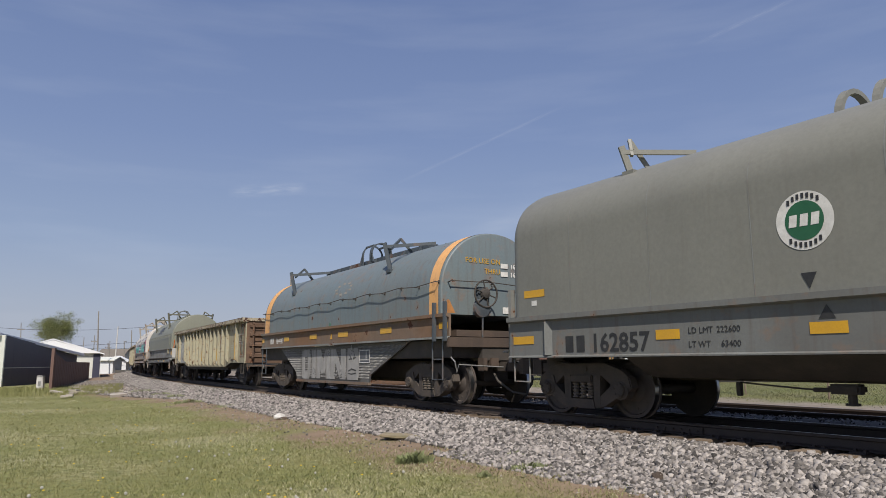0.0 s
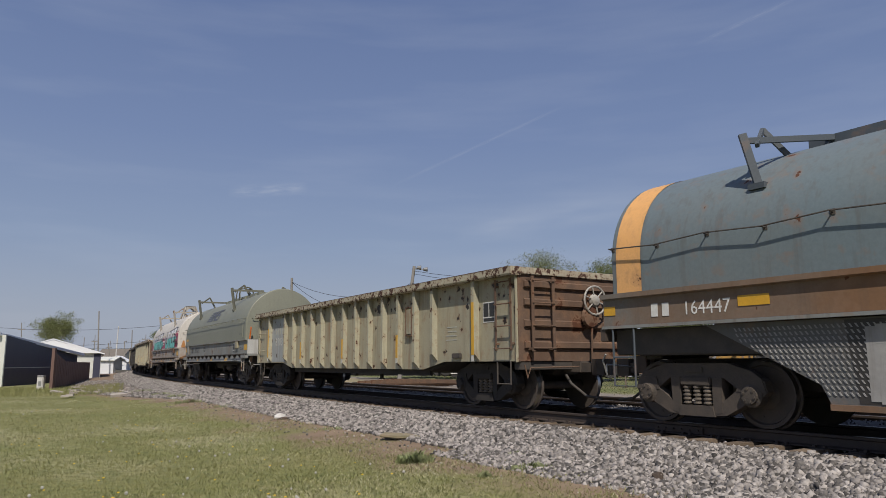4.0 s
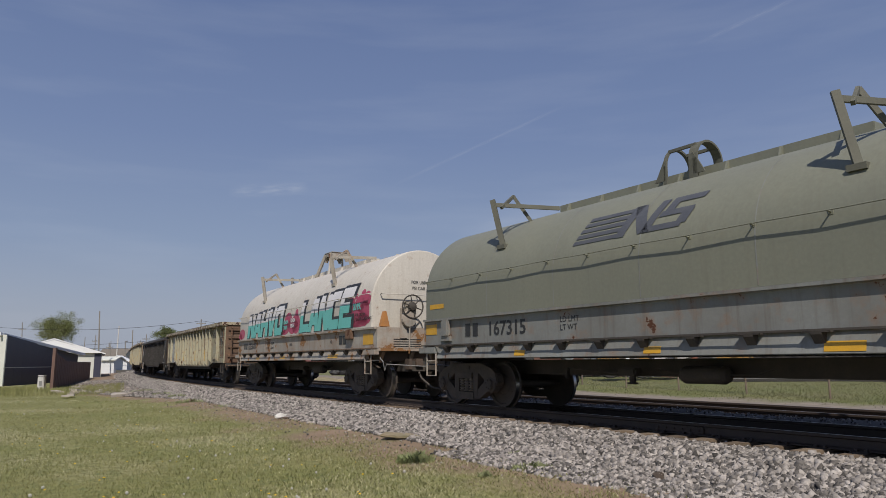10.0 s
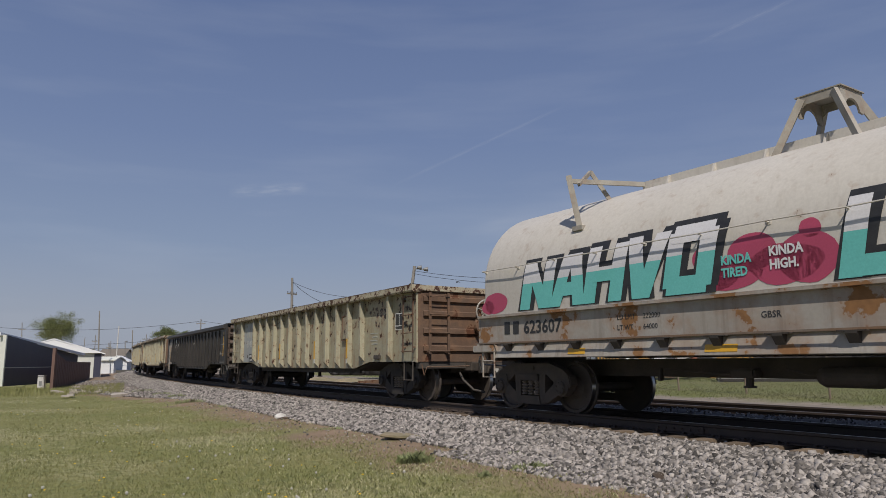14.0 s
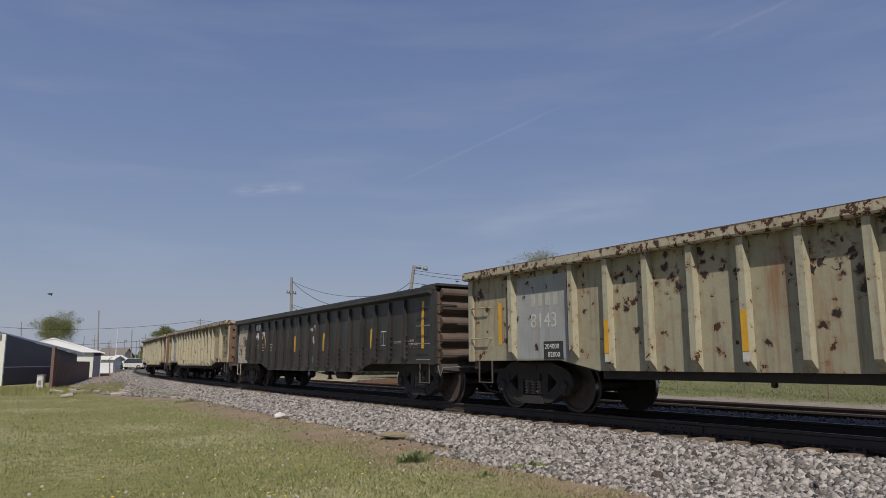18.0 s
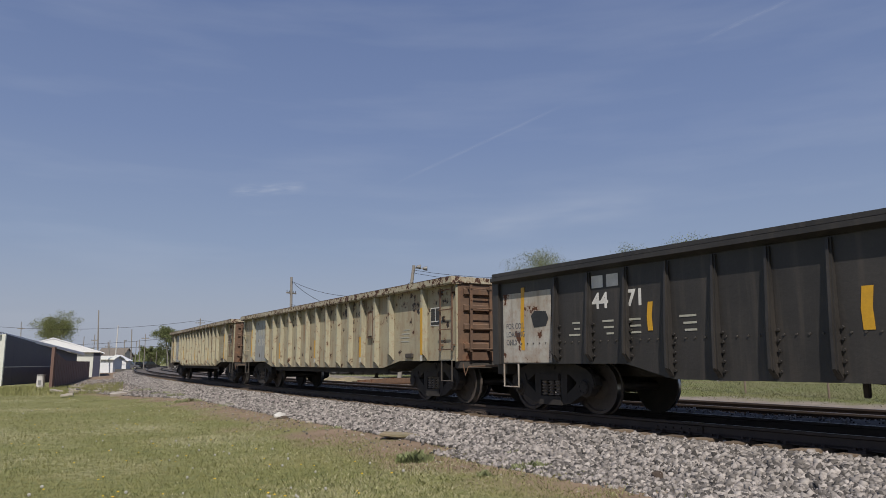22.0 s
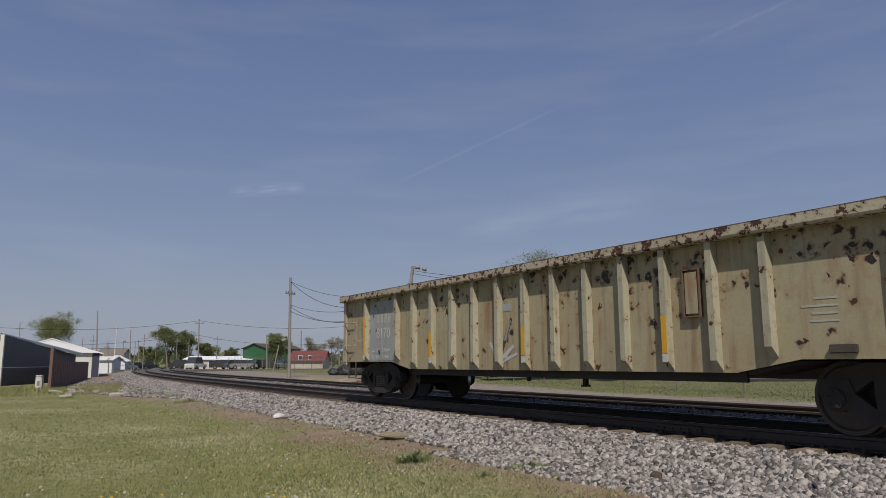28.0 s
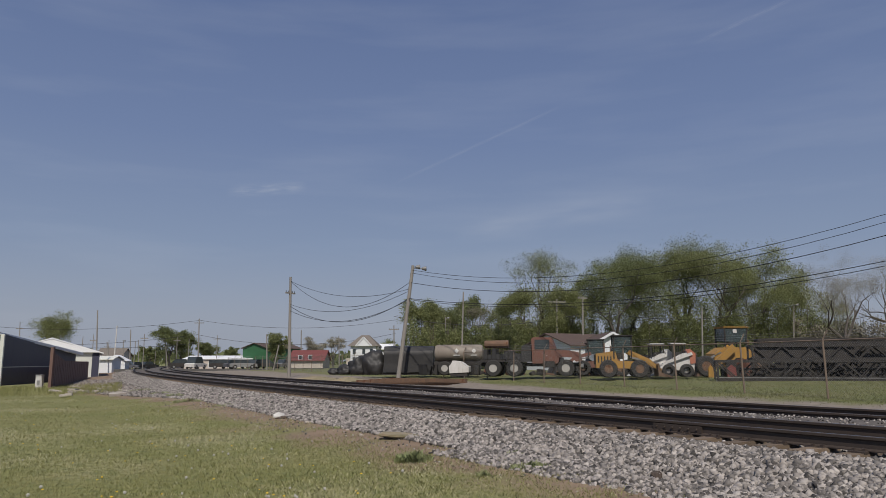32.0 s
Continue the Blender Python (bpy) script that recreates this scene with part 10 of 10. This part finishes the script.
def build_lawn():
    x, y, side, rng = scatter(230000, 11, 7.0, 55.0, -36, 14, 0.9)
    wob = side + np.array([1.1 * noise.noise((p * 0.5, q * 0.5, 0.0)) + 0.5 * noise.noise((p * 1.7, q * 1.7, 2.0)) for p, q in zip(x, y)])
    wob = wob - lane(side, line_side(x, y)[1])
    keep = (wob > 3.5) & (rng.random(len(x)) < np.clip((wob - 3.65) / 1.0, 0.07, 1))
    x, y, side = x[keep], y[keep], side[keep]
    z = lawn_height(x, y, side) - 0.005
    patch = np.array([noise.noise((p * 0.35, q * 0.35, 7.0)) + 0.35 * noise.noise((p * 1.3, q * 1.3, 1.0)) for p, q in zip(x, y)])
    for px, py, rx, ry in ((-5.4, 14.2, 1.9, 0.9), (-7.9, 17.4, 1.2, 0.7), (-3.2, 10.4, 0.7, 0.5), (-9.5, 14.0, 0.8, 0.5)):
        patch += 0.5 * np.exp(-((x - px) / rx) ** 2 - ((y - py) / ry) ** 2)
    dist = np.hypot(x, y)
    tall = rng.uniform(0.018, 0.045, len(x)) * (1 + 0.5 * patch)
    wide = 0.0025 + dist * 0.00018
    dry = patch + rng.normal(0, 0.28, len(x)) > 0.36
    blades("lawn_grass", x[~dry], y[~dry], z[~dry], tall[~dry], 0.7, wide[~dry], "blade", 1, "short mown green grass blades", "grass")
    blades("dry_grass", x[dry], y[dry], z[dry], tall[dry] * 0.9, 0.9, wide[dry], "blade_dry", 2, "pale dry grass in patches", "grass")
    # dry straw and thin grass over the dirt verge
    x, y, side, rng = scatter(120000, 14, 8.0, 50.0, -34, 20, 0.9)
    k = (side > 3.1) & (side < 5.4) & (rng.random(len(x)) < 0.1 + 0.75 * np.array([noise.noise((p * 0.9, q * 0.9, 4.0)) + 0.35 for p, q in zip(x, y)]))
    x, y, side = x[k], y[k], side[k]
    z, far = lawn_height(x, y, side) - 0.002, np.hypot(x, y)
    green = rng.random(len(x)) < np.where(line_side(x, y)[1] > 30, 0.08, 0.45)
    blades("verge_straw", x[~green], y[~green], z[~green], rng.uniform(0.012, 0.03, (~green).sum()), 2.6, 0.003 + far[~green] * 0.00016, "blade_dry", 5, "dry straw lying on the dirt verge", "grass")
    blades("verge_grass", x[green], y[green], z[green], rng.uniform(0.02, 0.05, green.sum()), 0.8, 0.003 + far[green] * 0.00016, "blade", 6, "thin grass growing on the dirt verge", "grass")
    # taller grass along the shed and pedestal
    x, y, side, rng = scatter(9000, 15, 40, 56, -36, -24, 1.0)
    blades("tall_grass", x, y, lawn_height(x, y, side), rng.uniform(0.06, 0.2, len(x)), 0.4, np.full(len(x), 0.012), "blade", 3, "taller green grass along the shed", "grass")
    # yard grass beyond the fence
    x, y, side, rng = scatter(90000, 16, 20, 60, -12, 34, 0.9)
    k = side - lane(side, line_side(x, y)[1]) < -11.6 + 0.5 * rng.normal(size=len(side))
    x, y, side = x[k], y[k], side[k]
    blades("yard_grass", x, y, ground_z(side), rng.uniform(0.02, 0.06, len(x)), 0.8, np.full(len(x), 0.007), "yard_blade", 4, "short rough yard grass beyond the fence", "grass")


build_lawn()


def tuft(x, y, n, r, tall, seed, mat="weed", label="dark green tuft of grass at the ballast's edge"):
    rng = np.random.default_rng(seed)
    a, d = rng.uniform(0, 6.28, n), r * np.sqrt(rng.random(n))
    px, py = x + d * np.cos(a), y + d * np.sin(a) * 0.7
    side, _ = line_side(px, py)
    g = tagged(new("grass_tuft"), label, "grass tuft", "grass tufts")
    ob = blades("foliage", px, py, lawn_height(px, py, side) - 0.01, tall * rng.uniform(0.5, 1.1, n) * (1.1 - 0.5 * d / r), 0.55, np.full(n, 0.006), mat, seed, "", "", "stuff")
    ob.parent = g


for i, (x, y, n, r, t) in enumerate(((-0.45, 10.75, 900, 0.28, 0.18), (1.13, 9.76, 260, 0.28, 0.11), (0.5, 9.3, 160, 0.1, 0.10), (1.05, 10.9, 120, 0.12, 0.12), (-9.3, 26.5, 300, 0.6, 0.16), (-12.9, 33.0, 260, 0.5, 0.16),
                                      (-4.6, 20.3, 160, 0.4, 0.1), (-2.4, 15.6, 120, 0.3, 0.08), (-15.5, 37.0, 300, 0.7, 0.18), (0.2, 12.2, 80, 0.25, 0.06), (-7.0, 23.5, 150, 0.5, 0.12), (-11.2, 30.2, 260, 0.4, 0.2))):
    tuft(x, y, n, r, t, 60 + i)


def dandelion_field():
    bm = bmesh.new()
    lathe(bm, [(0.0, 0.002), (0.06, 0.0022)], "z", 5)
    stem = bpy.data.meshes.new("stem")
    bm.to_mesh(stem)
    bm.free()
    stem.materials.append(MAT["weed"])
    heads = []
    for kind, r in (("dandelion", 0.017), ("seed", 0.02)):
        bm = bmesh.new()
        if kind == "dandelion":
            lathe(bm, [(0.058, 0.004), (0.064, r), (0.07, r * 0.8), (0.073, 0.002)], "z", 9)
        else:
            lathe(bm, [(0.055, 0.004), (0.062, r * 0.85), (0.075, r), (0.088, r * 0.8), (0.094, 0.003)], "z", 9)
        me = bpy.data.meshes.new("flower_head")
        bm.to_mesh(me)
        bm.free()
        me.materials.append(MAT[kind])
        heads.append(me)
    x, y, side, rng = scatter(330, 21, 8.2, 38, -34, 8, 1.0)
    z = lawn_height(x, y, side)
    k = 0
    for i in range(len(x)):
        if side[i] < 5.0 or k > 190:
            continue
        k += 1
        which = 0 if rng.random() < 0.7 else 1
        d = tagged(new("dandelion"), ("yellow dandelion flower in the lawn", "grey dandelion seed head in the lawn")[which], "flower", ("dandelion flowers", "dandelion seed heads")[which])
        f = rng.uniform(0.6, 1.05)
        d.matrix_basis = Matrix.Translation((x[i], y[i], z[i] - 0.004)) @ Matrix.Diagonal((f, f, f, 1))
        for nm, me in (("stem", stem), ("flower_head", heads[which])):
            share(nm, me, d, Matrix())


dandelion_field()


def lump(name, x, y, z, size, seed, mat, label, category, flat=0.5):
    bm = bmesh.new()
    bmesh.ops.create_icosphere(bm, subdivisions=2, radius=1.0)
    for v in bm.verts:
        f = 1 + 0.35 * noise.noise(v.co * 1.3 + Vector((seed, 0, 0)))
        v.co = Vector((v.co.x * size[0] * f, v.co.y * size[1] * f, max(-0.4, v.co.z) * size[2] * f * flat * 2))
    tagged(part(name, bm, mat, None), label, category).matrix_basis = pose(x, y, z, 0, 0, seed * 37)


lump("white_rock", -4.26, 18.8, -0.47, (0.17, 0.12, 0.09), 1, "mach_white", "white painted rock at the ballast's edge", "rock")
lump("dead_wood", 2.53, 8.75, -0.45, (0.26, 0.07, 0.06), 2, "old_wood", "dark rotten piece of wood on the stones", "wood")
lump("dead_wood", -3.95, 18.5, -0.5, (0.3, 0.08, 0.05), 5, "old_wood", "dark weathered stick on bare dirt", "wood")
for i, (x, y, s) in enumerate(((-3.2, 17.2, 0.07), (-2.0, 15.2, 0.05), (-0.7, 11.1, 0.035), (2.4, 10.8, 0.09), (-1.6, 14.2, 0.04), (-0.68, 10.8, 0.04))):
    lump("loose_stone", x, y, float(lawn_height(np.array([x]), np.array([y]), line_side([x], [y])[0])[0]), (s, s * 0.8, s * 0.6), 10 + i, "concrete", "pale loose stone on the verge", "stone")
bm = bmesh.new()
prism(bm, [(-0.42, -0.14), (-0.1, -0.26), (0.34, -0.2), (0.46, 0.06), (0.1, 0.24), (-0.3, 0.18)], 0, 0.05, "z")
bmesh.ops.bevel(bm, geom=bm.edges[:], offset=0.02, segments=2, affect="EDGES")
tagged(part("concrete_slab", bm, "dirt", None), "flat broken slab of tan stone half buried in dirt", "slab").matrix_basis = pose(-0.82, 13.55, -0.465, 3, 4, 10)
for i in range(26):
    r = random.Random(200 + i)
    s = r.uniform(36, 52)
    x, y, a = on_line(s, r.uniform(3.9, 7.5))
    bm = bmesh.new()
    w, h = r.uniform(0.2, 0.55), r.uniform(0.12, 0.28)
    prism(bm, [(-w, -h), (w * 0.7, -h * 0.8), (w, h * 0.6), (-w * 0.6, h)], -0.04, r.uniform(0.03, 0.08), "z")
    tagged(part("broken_slab", bm, "concrete", None), "broken flat slab of old pavement beside the ballast", "slab", "broken slabs").matrix_basis = pose(x, y, -0.56, r.uniform(-4, 4), r.uniform(-4, 4), r.uniform(0, 180))


# contrails and a wisp of high cloud, far up
def wisp(name, p, q, width, strength, label, fuzzy):
    m = bpy.data.materials.new(name)
    m.use_nodes = True
    n, l = m.node_tree.nodes, m.node_tree.links
    n.clear()
    out, mix, tr, em, co, nz, mul, gr = (n.new(k) for k in ("ShaderNodeOutputMaterial", "ShaderNodeMixShader", "ShaderNodeBsdfTransparent", "ShaderNodeEmission", "ShaderNodeTexCoord", "ShaderNodeTexNoise", "ShaderNodeMath", "ShaderNodeValToRGB"))
    em.inputs["Color"].default_value, em.inputs["Strength"].default_value = (0.75, 0.78, 0.84, 1), 0.75
    nz.inputs["Scale"].default_value, nz.inputs["Detail"].default_value = fuzzy, 4.0
    at = n.new("ShaderNodeAttribute")
    at.attribute_name = "thick"
    l.new(co.outputs["Generated"], nz.inputs["Vector"])
    l.new(nz.outputs["Fac"], gr.inputs["Fac"])
    gr.color_ramp.elements[0].position, gr.color_ramp.elements[1].position = 0.3, 0.75
    mul.operation = "MULTIPLY"
    l.new(at.outputs["Fac"], mul.inputs[0])
    l.new(gr.outputs["Color"], mul.inputs[1])
    l.new(mul.outputs[0], mix.inputs[0])
    l.new(tr.outputs[0], mix.inputs[1])
    l.new(em.outputs[0], mix.inputs[2])
    l.new(mix.outputs[0], out.inputs["Surface"])
    p, q = Vector(p), Vector(q)
    d = (q - p)
    u = d.cross(p).normalized() * width
    rows, cols = 24, 8
    verts, thick, faces = [], [], []
    for i in range(rows + 1):
        for j in range(cols + 1):
            a, b = i / rows, j / cols
            verts.append(tuple(p + d * a + u * (b - 0.5)))
            thick.append(strength * math.sin(math.pi * b) ** 2 * min(1.0, 5 * a, 5 * (1 - a)))
    for i in range(rows):
        for j in range(cols):
            k = i * (cols + 1) + j
            faces.append((k, k + 1, k + cols + 2, k + cols + 1))
    me = mesh_from(name, verts, faces, m)
    me.attributes.new("thick", "FLOAT", "POINT").data.foreach_set("value", thick)
    ob = tagged(new(name, me), label, "cloud", kind="structure")
    ob.visible_shadow = False


wisp("contrail_backdrop", (-231, 3000, 759), (553, 3000, 1132), 20, 0.12, "faint straight white contrail", 9.0)
wisp("contrail_backdrop", (1118, 3000, 1405), (1631, 3000, 1645), 30, 0.12, "faint straight white contrail", 9.0)
wisp("cloud_backdrop", (-941, 3000, 734), (-586, 3000, 754), 70, 0.26, "small thin white cloud", 4.0)
wisp("cloud_backdrop", (39, 3000, 542), (919, 3000, 692), 170, 0.13, "thin veil of high cloud", 3.0)


def motions():
    for car, at, reach, sets in MOVING:
        rows = []
        for t in [0.0] + [0.5 + k for k in range(32)] + [32.0]:
            s = at - run(t)
            x0, y0, _ = on_line(s - reach)
            x1, y1, _ = on_line(s + reach)
            rows.append((t, pose((x0 + x1) / 2, (y0 + y1) / 2, 0, 0, 0, math.degrees(math.atan2(y1 - y0, x1 - x0)))))
        walk(car, rows)
        for wheel, x in sets:
            walk(wheel, [(t, pose(x, 0, WHEEL, 0, -math.degrees((run(t) + x) / WHEEL), 0)) for t in [k * 0.128 for k in range(251)]])
    walk(drive_car, DRIVE)
    for body, wings, rows, start, end in BIRDS:
        walk(body, rows)
        for wing, s in wings:
            beats = [k * 0.07 for k in range(int(start / 0.07), int(end / 0.07))]
            walk(wing, [(0.0, pose(0, s * 0.02, 0.01))] + [(t, pose(0, s * 0.02, 0.01, s * 38 * math.sin(2 * math.pi * 4.6 * t), 0, 0)) for t in beats] + [(32.0, pose(0, s * 0.02, 0.01))])


motions()
